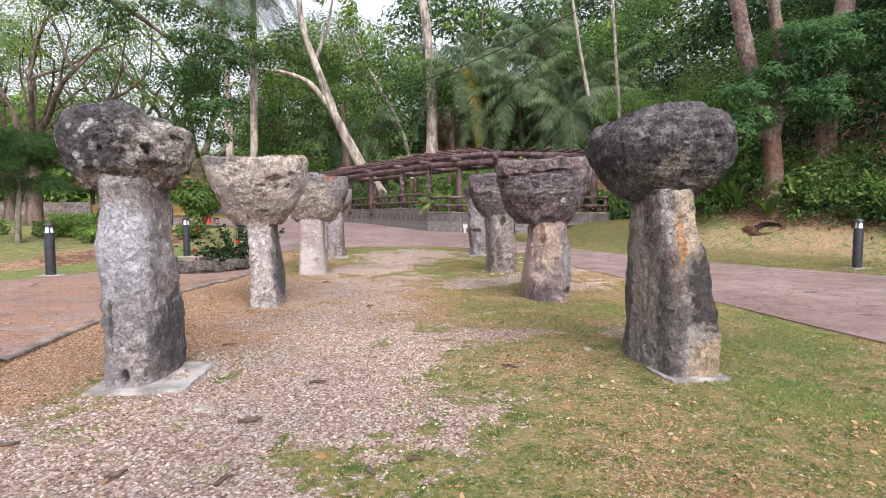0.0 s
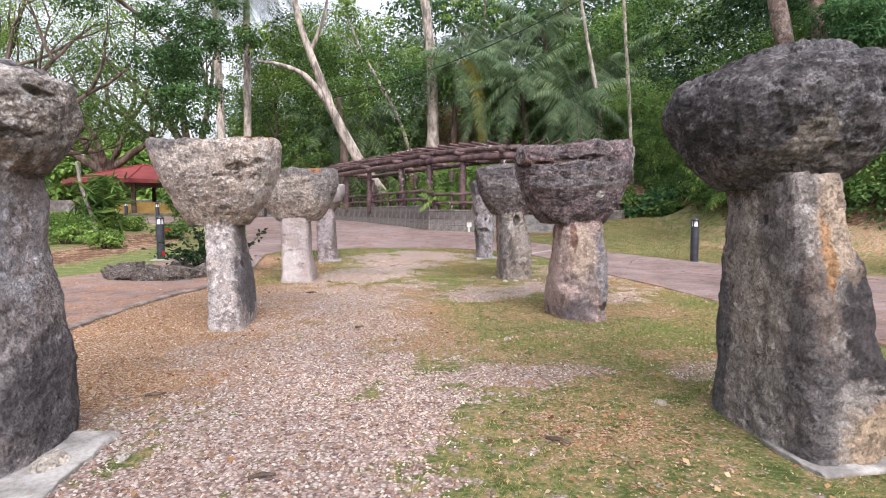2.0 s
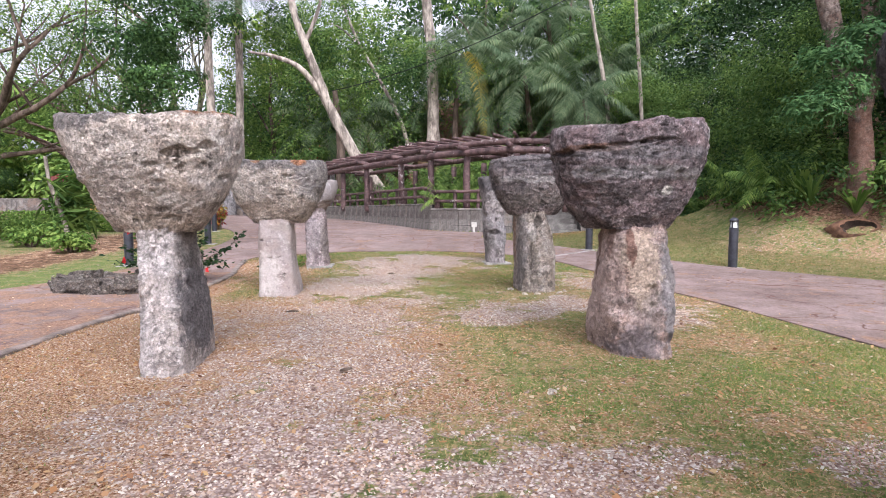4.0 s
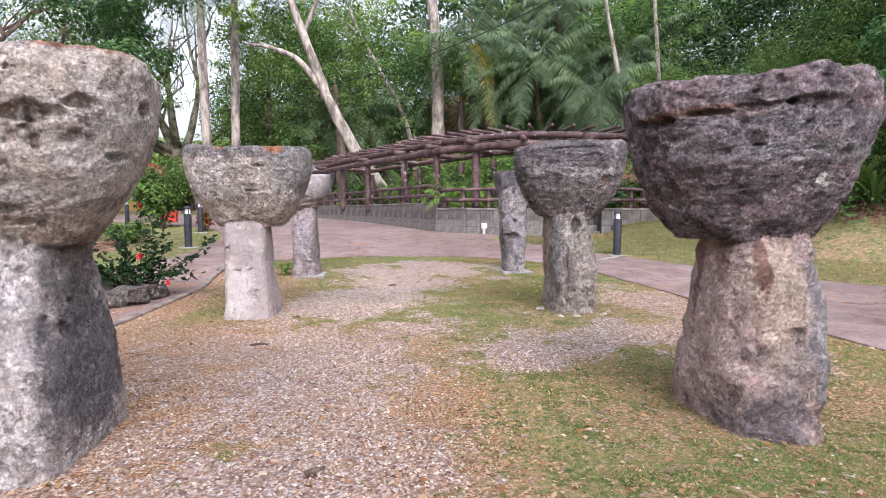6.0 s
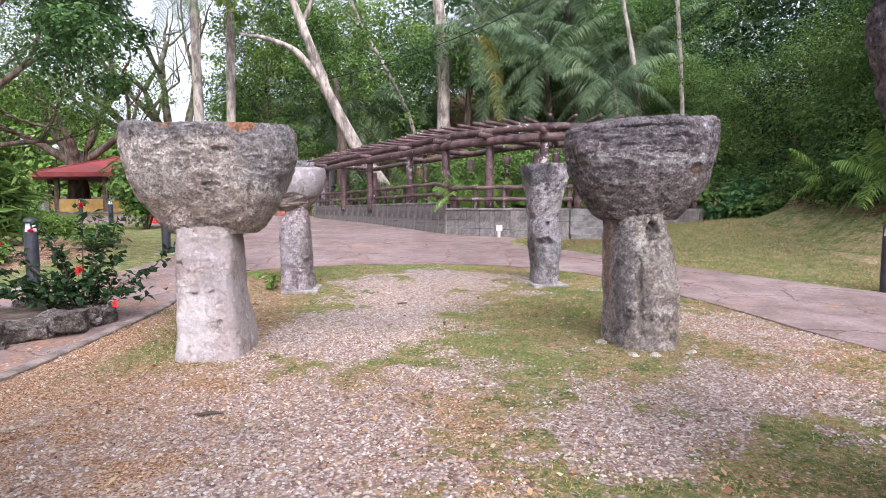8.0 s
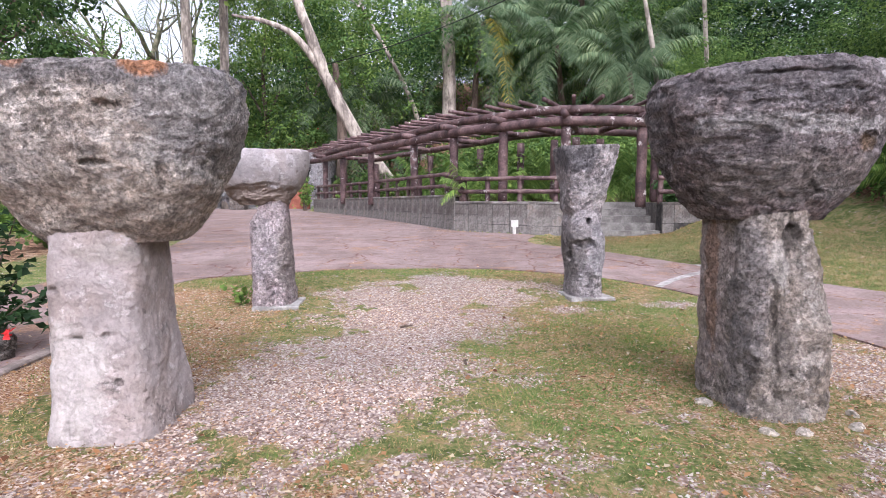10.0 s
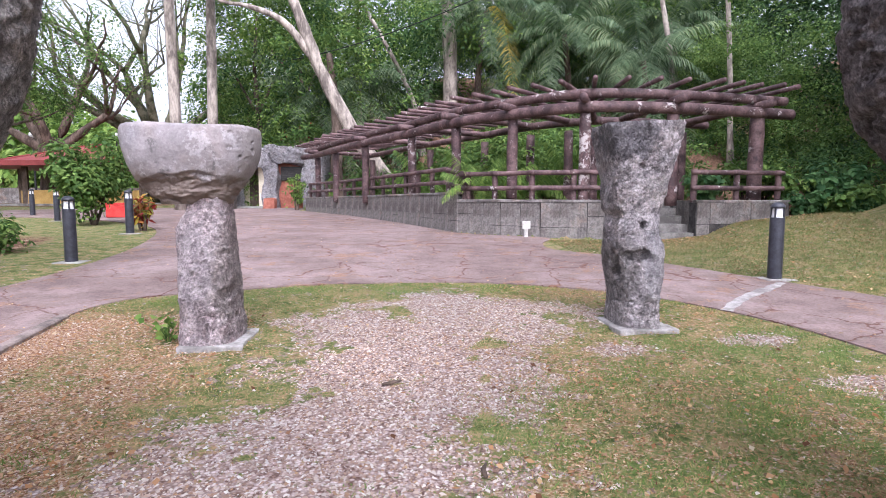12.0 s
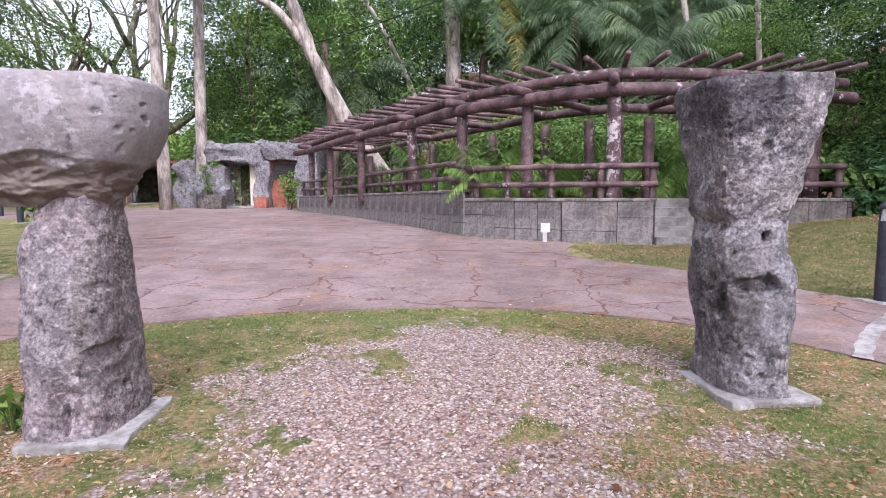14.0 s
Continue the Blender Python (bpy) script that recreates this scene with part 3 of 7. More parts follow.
# ---- the lie of the land ----
WALL_X = [-3.4, -1.5, -0.45, 0.85, 1.8, 2.6, 3.6, 4.8, 6.5, 9.4]
WALL_Y = [34.9, 31.2, 28.8, 25.3, 22.5, 21.6, 20.95, 20.55, 20.4, 20.7]
BANK_Y = [-30, 0, 9.2, 12.2, 14.6, 16, 18.3, 20.0, 22, 60]
LAWN_X = [22, 14, 9.2, 7.5, 6.0, 5.2, 4.4, 5.2, 9.6, 10]
BANK_X = [22, 14, 9.2, 7.5, 6.2, 6.2, 7.0, 7.4, 9.6, 10]


def wall_y(x):
    return np.interp(x, WALL_X, WALL_Y)


def plaza(y):
    return 0.045 * np.clip(np.asarray(y, float) - 13.2, 0, 7.8) + 0.018 * np.clip(np.asarray(y, float) - 21, 0, 25)


def smooth01(v):
    v = np.clip(v, 0, 1)
    return v * v * (3 - 2 * v)


def behind_wall(x, y):
    x, y = np.asarray(x, float), np.asarray(y, float)
    slope = (wall_y(x + 0.2) - wall_y(x - 0.2)) / 0.4
    return (y - wall_y(x)) / np.sqrt(1 + slope * slope)


def land(x, y):
    x, y = np.asarray(x, float), np.asarray(y, float)
    base = plaza(y)
    d = x - np.interp(y, BANK_Y, BANK_X)
    bank = np.clip(x - np.interp(y, BANK_Y, LAWN_X), 0, 5) * 0.09 + np.clip(d - 2.2, 0, 2) * 0.5 + np.clip(d - 4.2, 0, 45) * 0.4
    bank = bank + 0.22 * smooth01((x - 6.5) / 0.9) * smooth01((y - 17.6) / 2.2) * smooth01((24 - y) / 2) * smooth01((10.4 - x) / 1.4)
    hill = base + bank + (d > 2) * 0.25 * (layered(x, y, 0.5) - 0.5)
    back = behind_wall(x, y)
    terrace = smooth01((back - 0.05) / 0.2) * smooth01((x + 3.6) / 0.4) * ~((x > 4.75) & (x < 6.7) & (back < 1.35))
    high = 1.12 + np.clip(back - 4.5, 0, 40) * 0.3
    grotto = np.clip(y - 41, 0, 40) * 0.25 * smooth01((x + 14) / 6) + np.clip(y - 60, 0, 60) * 0.1
    top = np.maximum(hill, base + grotto)
    return np.where(terrace > 0, np.maximum(top, base + (high - base) * terrace), top)


def z_at(x, y):
    return float(land(x, y))


# ground cover in the court
LANE_Y = [-6, 2, 3.4, 4.4, 6.5, 7.5, 9.4, 10.3, 11.3, 13.2, 14.6, 15.2, 15.7, 15.9]
LANE_L = [-2.5, -2.4, -2.2, -1.3, -1.15, -1.35, -1.5, -1.05, -1.0, -0.55, -0.45, -0.1, 0.6, 0.9]
SIDE_Y = [-6, 2.0, 2.9, 3.7, 5, 6, 7.4, 8.4, 9.5, 11.6, 12.5, 13.9, 14.8, 15.2, 15.7, 15.9]
SIDE_R = [-0.8, -0.1, 0.3, 0.55, 0.6, 0.25, 0.43, 0.35, 0.45, 0.6, 0.85, 1.75, 1.9, 1.6, 0.7, 0.9]
PATCHES = [(0.95, 5.3, 0.55, 0.22), (2.65, 9.45, 1.25, 0.7), (3.5, 11.2, 0.6, 1.1), (2.5, 5.2, 0.32, 0.22), (3.15, 13.7, 0.4, 0.18), (2.0, 13.6, 0.3, 0.16),
           (1.3, 9.0, 0.6, 0.35), (3.1, 8.75, 0.9, 0.45), (3.4, 12.7, 0.4, 0.15)]


def gravel(x, y):
    x, y = np.asarray(x, float), np.asarray(y, float)
    edge = np.minimum(x - np.interp(y, LANE_Y, LANE_L), np.interp(y, SIDE_Y, SIDE_R) - x)
    m = edge / 0.9
    for cx, cy, rx, ry in PATCHES:
        m = np.maximum(m, 1.0 * (1 - np.hypot((x - cx) / rx, (y - cy) / ry)))
    tuft = smooth01((layered(x, y, 2.6, 15) - 0.64) / 0.08)
    m = m - 1.1 * tuft + 1.7 * (layered(x, y, 1.3, 5) - 0.5) + 1.3 * (layered(x, y, 5, 8) - 0.5)
    return np.clip(0.5 + m, 0, 1) * (y < 16.0)


def litter(x, y):
    """How thickly dry leaves cover the ground: most along the kerb side, thinner on the lane and the lawn."""
    x, y = np.asarray(x, float), np.asarray(y, float)
    left = smooth01((-0.15 - x) / 1.1) * smooth01((y - 4.0) / 1.4) * smooth01((11.4 - y) / 2.0)
    kerb = smooth01((-1.75 - x) / 0.7) * smooth01((y - 2.6) / 1.2) * smooth01((15.6 - y) / 1.5)
    lane = 0.6 * smooth01((1.4 - np.abs(x - 0.1)) / 1.0) * smooth01((y - 5.2) / 1.2) * smooth01((11.2 - y) / 1.6)
    lawn = 0.3 * smooth01((x - 0.4) / 0.8)
    corner = 0.55 * smooth01((-0.5 - x) / 0.8) * smooth01((y - 11.0) / 0.8) * smooth01((15.9 - y) / 1.2)
    return np.clip(np.maximum(np.maximum(np.maximum(left * 0.95, kerb), corner), np.maximum(lane, lawn)) + 0.75 * (layered(x, y, 0.9, 3) - 0.5), 0, 1)


LUSH = [(1.6, 6.3, 1.1, 0.5), (2.9, 5.7, 1.2, 0.9), (3.3, 3.4, 1.0, 1.6), (2.6, 12.6, 0.9, 0.6), (-1.9, 11.7, 0.35, 0.25), (-1.4, 12.2, 0.3, 0.18), (-2.2, 12.7, 0.25, 0.22), (-1.75, 13.2, 0.2, 0.15), (3.2, 12.3, 0.5, 0.35), (2.0, 12.0, 1.2, 1.4), (1.3, 10.9, 0.5, 0.9), (2.7, 4.3, 0.6, 0.6), (2.2, 6.7, 1.0, 0.5), (-1.95, 12.3, 0.25, 0.3), (2.5, 13.5, 0.7, 0.35), (-1.7, 11.9, 0.5, 0.35), (3.4, 13.6, 0.5, 0.5), (2.9, 15.0, 0.5, 0.5),
        (0.6, 15.95, 2.2, 0.25), (-1.6, 15.5, 0.7, 0.35), (3.9, 6.0, 0.4, 3.0), (-1.5, 3.15, 0.4, 0.14), (-0.7, 2.55, 0.25, 0.12), (-0.2, 10.4, 0.25, 0.15), (0.0, 11.6, 0.3, 0.2)]


def lush(x, y):
    m = np.zeros_like(x)
    for cx, cy, rx, ry in LUSH:
        m = np.maximum(m, smooth01((1.25 - np.hypot((x - cx) / rx, (y - cy) / ry)) / 0.6))
    return m * smooth01((layered(x, y, 3.5, 31) - 0.3) / 0.3)


def in_court(x, y):
    x, y = np.asarray(x, float), np.asarray(y, float)
    l = np.interp(y, [-6, 6.4, 8.9, 10.3, 12.8, 15.5], [-3.0, -3.04, -2.85, -2.55, -2.5, -2.75])
    r = np.interp(y, [-6, 4.5, 7, 9.5, 12.5, 14, 16], [5.0, 4.5, 4.33, 4.25, 4.07, 3.85, 2.8])
    top = np.interp(x, [-2.7, -1.7, -0.4, 1.2, 2.3, 2.9, 3.45, 3.9], [15.5, 15.95, 16.28, 16.3, 15.9, 15.5, 14.85, 13.9])
    return (x > l) & (x < r) & (y < top)


def build_ground():
    xs = np.concatenate([[-600, -300, -150, -100, -70, -50, -38, -30], np.arange(-25, -8, 1.0), np.arange(-8, -3.4, 0.25), np.arange(-3.4, 5, 0.09),
                         np.arange(5, 12, 0.2), np.arange(12, 30, 0.8), [32, 38, 50, 70, 100, 150, 300, 600]])
    ys = np.concatenate([[-600, -300, -100, -50, -25, -12, -6, -3], np.arange(-1, 1.5, 0.5), np.arange(1.5, 16.6, 0.09), np.arange(16.6, 37, 0.15),
                         np.arange(37, 60, 1.0), [62, 68, 80, 100, 150, 300, 600]])
    X, Y = np.meshgrid(xs, ys)
    Z = land(X, Y)
    near = in_court(X, Y)
    Z = Z + near * (0.035 * (layered(X, Y, 1.2, 7) - 0.5) + 0.012 * (layered(X, Y, 7, 9) - 0.5))
    nx, ny = len(xs), len(ys)
    idx = np.arange(nx * ny).reshape(ny, nx)
    quads = np.stack([idx[:-1, :-1], idx[:-1, 1:], idx[1:, 1:], idx[1:, :-1]], -1).reshape(-1, 4)
    me = bpy.data.meshes.new("ground")
    me.from_pydata(np.stack([X, Y, Z], -1).reshape(-1, 3).tolist(), [], quads.tolist())
    d = X - np.interp(Y, BANK_Y, BANK_X)
    bare = np.clip(smooth01((d - 2.7) / 0.8) * (0.75 + 0.5 * (layered(X, Y, 0.8, 6) - 0.5)) + (behind_wall(X, Y) > 0.1) * (X > -3.5) * 0.9 + (Y > 41) * 0.7, 0, 1)
    edge = np.interp(Y, [3, 8.6, 10.7, 14.2, 18.2, 22, 25.5, 29], [-16, -9, -6.0, -4.6, -4.05, -4.7, -6.4, -10]) - X
    bed = smooth01((edge - 1.5) / 0.5) * smooth01((4.2 - edge) / 0.8) * smooth01((Y - 9) / 2) * smooth01((24 - Y) / 4)
    leftbed = 0.75 * bed * (0.3 + layered(X, Y, 0.9, 4))
    away = np.where(X > 0, 0.12 + 0.2 * smooth01((d - 0.6) / 1.2) + 0.7 * (layered(X, Y, 0.6, 2) - 0.5), 0.75 * bed + 0.3 * (layered(X, Y, 0.4, 2) - 0.5))
    verdure = np.clip(np.where(X < -3, (1 - bed) * (0.15 + 0.6 * smooth01((1.6 - edge) / 0.5) * smooth01((17.5 - Y) / 2) + 0.8 * (layered(X, Y, 0.5, 17) - 0.5)), 0.9 * (layered(X, Y, 0.45, 18) - 0.42)), 0, 1)
    for name, values in (("gravel", gravel(X, Y) * near), ("litter", np.where(near, litter(X, Y), np.clip(away, 0, 1))), ("bare", np.maximum(bare, leftbed) * ~near), ("lush", np.where(near, lush(X, Y), verdure))):
        me.attributes.new(name, "FLOAT", "POINT").data.foreach_set("value", values.astype(np.float32).ravel())
    me.materials.append(M["ground"])
    me.polygons.foreach_set("use_smooth", [True] * len(me.polygons))
    tagged(new("ground", me), "mown patchy lawn with pink gravel and fallen leaves", "ground", kind="structure")


build_ground()

COURT_EDGE = [(-3.0, -6), (-3.0, 4.7), (-3.04, 6.4), (-2.85, 8.9), (-2.55, 10.3), (-2.5, 12.8), (-2.62, 13.9), (-2.7, 14.9), (-2.45, 15.62), (-1.7, 15.95), (-0.4, 16.28), (1.2, 16.3),
              (2.3, 15.9), (2.9, 15.5), (3.45, 14.85), (3.85, 13.95), (4.07, 12.5), (4.1, 10.8), (4.25, 9.5), (4.33, 7), (4.4, 5.5), (4.5, 4.5), (4.7, 1), (5.0, -6)]
OUTER_EDGE = [(14.5, -6), (13, 3), (9.15, 9.2), (7.45, 12.2), (5.95, 14.6), (5.05, 16.2), (3.95, 18.2), (3.15, 19.1), (3.2, 20.0), (3.55, 20.85), (2.6, 21.5), (1.8, 22.4), (0.85, 25.2),
              (-0.45, 28.7), (-1.5, 31.1), (-3.4, 34.8), (-3.6, 38.5), (-12, 39), (-17, 36), (-16, 32), (-10, 29), (-6.4, 25.5), (-4.7, 22), (-4.05, 18.2), (-4.6, 14.2), (-6.0, 10.7), (-9, 8.6),
              (-15, 5), (-15, -6)]


def build_paving():
    rim = [(p.x, p.y) for p in spline([(x, y, 0) for x, y in COURT_EDGE], 5)] + [(p.x, p.y) for p in spline([(x, y, 0) for x, y in OUTER_EDGE], 4)]
    n = len(rim)
    extra = [(x, y) for y in [13.2, 21.0] + list(range(12, 40)) for x in range(-14, 12)]
    flat, _, faces, *_ = geometry.delaunay_2d_cdt([Vector(p) for p in rim + extra], [], [list(range(n))], 1, 1e-4)
    verts = [(v.x, v.y, float(plaza(v.y)) + 0.014) for v in flat]
    faces = [tuple(f) for f in faces]
    m = len(verts)
    verts += [(x, y, float(plaza(y)) + 0.014) for x, y in rim] + [(x, y, float(plaza(y)) - 0.06) for x, y in rim]
    faces += [(m + k, m + (k + 1) % n, m + n + (k + 1) % n, m + n + k) for k in range(n)]
    ob = part("pavement", (verts, [], faces), M["paving"])
    tagged(ob, "cracked pink concrete path and plaza", "pavement", kind="structure")


build_paving()


def build_kerb():
    line = spline([(x, y, 0) for x, y in COURT_EDGE[1:8]], 8)
    verts, faces = [], []
    for k, p in enumerate(line):
        q = line[min(k + 1, len(line) - 1)] - line[max(k - 1, 0)]
        n = Vector((-q.y, q.x, 0)).normalized()
        z = float(plaza(p.y))
        for s, h in ((-0.05, -0.05), (-0.05, 0.025), (-0.035, 0.038), (0.035, 0.038), (0.05, 0.025), (0.05, -0.05)):
            w = p + n * (s + 0.008 * noise.noise(p * 4))
            verts.append((w.x, w.y, z + h + 0.008 * noise.noise(p * 3 + Vector((5, 0, 0)))))
    for k in range(len(line) - 1):
        for j in range(5):
            faces.append((k * 6 + j, k * 6 + j + 1, k * 6 + j + 7, k * 6 + j + 6))
    ob = part("kerb", (verts, [], faces), M["kerb"])
    tagged(ob, "low dark concrete kerb along the court", "kerb", kind="structure")


build_kerb()


# ---- the standing stones ----
def lattice(ix, iy, iz, seed):
    """A fixed random value from 0 to 1 for each whole-numbered place."""
    h = (ix * 374761393 + iy * 668265263 + iz * 1274126177 + seed * 974634777) & 0xFFFFFFFF
    h = ((h ^ (h >> 13)) * 1103515245) & 0xFFFFFFFF
    h = ((h ^ (h >> 16)) * 2246822519) & 0xFFFFFFFF
    return ((h ^ (h >> 15)) & 0xFFFFFF) / float(0xFFFFFF)


def grain3(p, seed=0):
    """Smooth noise from -1 to 1 in space."""
    i = np.floor(p).astype(np.int64)
    f = p - i
    f = f * f * f * (f * (f * 6 - 15) + 10)
    out = 0.0
    for a in (0, 1):
        for b in (0, 1):
            for c in (0, 1):
                w = (f[..., 0] if a else 1 - f[..., 0]) * (f[..., 1] if b else 1 - f[..., 1]) * (f[..., 2] if c else 1 - f[..., 2])
                out = out + w * lattice(i[..., 0] + a, i[..., 1] + b, i[..., 2] + c, seed)
    return 2 * out - 1


TURNED = np.array(Matrix.Rotation(0.7, 3, Vector((1, 2, 0.5)).normalized()))


def rugged(p, octaves=4, seed=0, fade=0.52):
    out, w = 0.0, 1.0
    for k in range(octaves):
        out = out + w * grain3(p, seed + k)
        p, w = (p * 2.03) @ TURNED, w * fade
    return out


def nearest3(p, seed=0):
    """Distance to the nearest of the scattered points, one to each unit of space."""
    i = np.floor(p).astype(np.int64)
    best = np.full(p.shape[:-1], 9.0)
    for a in (-1, 0, 1):
        for b in (-1, 0, 1):
            for c in (-1, 0, 1):
                x, y, z = i[..., 0] + a, i[..., 1] + b, i[..., 2] + c
                d = (x + lattice(x, y, z, seed) - p[..., 0]) ** 2 + (y + lattice(x, y, z, seed + 1) - p[..., 1]) ** 2 + (z + lattice(x, y, z, seed + 2) - p[..., 2]) ** 2
                best = np.minimum(best, d)
    return np.sqrt(best)


def rough_stone(sections, seed, rings=110, sides=180, power=3.0, rough=0.02, pits=0.5, ledge=0.0, grain=1.0, tilt=0.0, dents=(), coarse=None, drop=None, ease=3):
    """A worn stone lofted through (z, x, y, half width, half depth) rings.
    pits: share of holes; ledge: thin worn layers; coarse: (z, depth) of a rougher foot; drop: (x, depth) of a lower part of the top."""
    zs = [s[0] for s in sections]
    level = np.linspace(zs[0], zs[-1], rings + 1)
    row = np.stack([np.interp(level, zs, [s[i] for s in sections]) for i in range(1, 5)], -1)
    for _ in range(ease):
        row[1:-1] = 0.25 * row[:-2] + 0.5 * row[1:-1] + 0.25 * row[2:]
    caps = (0.94, 0.75, 0.45, 0.15)
    fill = np.r_[np.ones(rings + 1), caps]
    level, row = np.r_[level, np.full(len(caps), zs[-1])], np.concatenate([row, np.repeat(row[-1:], len(caps), 0)])
    a = np.linspace(0, 2 * math.pi, sides, endpoint=False)
    c, s = np.cos(a), np.sin(a)
    r = (np.abs(c) ** power + np.abs(s) ** power) ** (-1 / power)
    way = np.stack([c * r * row[:, 2:3], s * r * row[:, 3:4], np.zeros((len(level), sides))], -1)
    p = way * fill[:, None, None]
    p[..., 0] += row[:, :1]
    p[..., 1] += row[:, 1:2]
    p[..., 2] = level[:, None]
    out = way / np.maximum(np.linalg.norm(way, axis=-1, keepdims=True), 1e-6)
    q = p + np.array([seed * 7.3, seed * 3.1, seed * 5.7])
    k = int(seed * 10)
    big = rough * rugged(q * 1.7, 3, k)
    small = grain * (0.009 * rugged(q * 7, 4, k + 5) + 0.0045 * rugged(q * 31, 2, k + 9))
    move = big + small - grain * (0.012 * np.abs(rugged(q * 5.5, 3, k + 12)) + 0.007 * np.abs(rugged(q * 15, 3, k + 15))) + 0.007 * grain
    if ledge:
        sheet = rugged(q * np.array([5.0, 5.0, 15.0]), 3, k + 20)
        where = np.clip(0.5 + 1.1 * grain3(q * np.array([1.2, 1.2, 3.2]), k + 24), 0, 1)
        move = move + ledge * where * (np.tanh(4 * sheet) + 0.6 * np.tanh(5 * rugged(q * np.array([14, 14, 34.0]), 2, k + 27)))
    warp = 0.45 * np.stack([rugged(q * 5, 2, k + 30), rugged(q * 5, 2, k + 33), rugged(q * 5, 2, k + 36)], -1)
    for size, deep, wide in ((7.0, 0.034, 0.24), (13.0, 0.024, 0.29), (25.0, 0.014, 0.33)):
        there = np.clip(3.0 * (grain3(q * 2.3 + size, k + 40) + pits - 0.62), 0, 1)
        move = move - deep * there * smooth01((wide - nearest3(q * size + warp, k + 50)) / 0.12)
    if coarse:
        low = smooth01((coarse[0] + 0.05 * rugged(q * 3, 3, k + 60) - p[..., 2]) / 0.03)
        move = move + low * (coarse[1] * (rugged(q * np.array([8, 8, 14.0]), 4, k + 62) - 0.7))
    for dx, dy, dz, ax, ay, az, deep in dents:
        e = ((p[..., 0] - dx) / ax) ** 2 + ((p[..., 1] - dy) / ay) ** 2 + ((p[..., 2] - dz) / az) ** 2
        e = e * np.maximum(0.4, 1 + 0.8 * rugged(q * 9, 3, k + 70))
        move = move - deep * smooth01((1 - e) / 0.55)
    p = p + out * (move * fill[:, None])[..., None]
    t = np.clip(((level - zs[0]) / (zs[-1] - zs[0]) - 0.4) / 0.6, 0, 1)[:, None]
    p[..., 2] += t * (0.8 * big + small + tilt * (p[..., 0] - row[:, :1]))
    if drop:
        p[..., 2] -= t * drop[1] * smooth01((p[..., 0] - drop[0] + 0.03 * rugged(q * 6, 2, k + 80)) / 0.07)
    m = len(level)
    i = np.arange(m * sides).reshape(m, sides)
    j = np.roll(i, -1, axis=1)
    faces = np.stack([i[:-1], j[:-1], j[1:], i[1:]], -1).reshape(-1, 4).tolist()
    faces += [i[0][::-1].tolist(), i[-1].tolist()]
    return p.reshape(-1, 3).tolist(), [], faces


def bowl(z0, z1, cx, cy, low, wide, high, depth=0.85, round_top=0.06):
    """Rings of a capstone: a narrow foot that swells to its widest near the top."""
    out = []
    for k in range(13):
        t = k / 12
        z = z0 + (z1 - z0) * t
        if t < wide:
            u = t / wide
            r = low + (1 - low) * math.sin(u * math.pi / 2) ** 0.85
        else:
            u = (t - wide) / (1 - wide)
            r = 1 + (high - 1) * u ** 2.2
        out.append((z, cx, cy, r, r * depth))
    e = out[-1]
    out[-1] = (z1 - round_top * 0.4, e[1], e[2], e[3] * 0.99, e[4] * 0.99)
    out.append((z1, e[1], e[2], e[3] * (1 - round_top), e[4] * (1 - round_top)))
    return out


def scaled(rings, r):
    return [(z, x, y, a * r, b * r) for z, x, y, a, b in rings]


def latte(x, y, pillar, cap, materials, label, seed, slab=None, pillar_shape=None, cap_shape=None):
    t = thing("latte_stone", x, y, z_at(x, y), 0, label, "megalith", "two rows of latte stones")
    part("pillar", rough_stone(pillar, seed, 130, 170, **pillar_shape), materials[0], t, "", True)
    part("capstone", rough_stone(cap, seed + 0.5, 120, 250, **cap_shape), materials[1], t, "", True)
    if slab:
        x0, y0, x1, y1 = slab
        bm = box(fresh(), x0, y0, -0.06, x1, y1, 0.024, 0.012)
        bmesh.ops.subdivide_edges(bm, edges=bm.edges[:], cuts=9, use_grid_fill=True)
        for v in bm.verts:
            w = noise.noise_vector(v.co * 3.5 + Vector((seed, 0, 0))) + 0.4 * noise.noise_vector(v.co * 12 + Vector((seed, 0, 0)))
            v.co += Vector((0.035 * w.x, 0.035 * w.y, 0.008 * w.z))
        part("footing", bm, M["slab"], t, "pale cement footing slab")
    return t


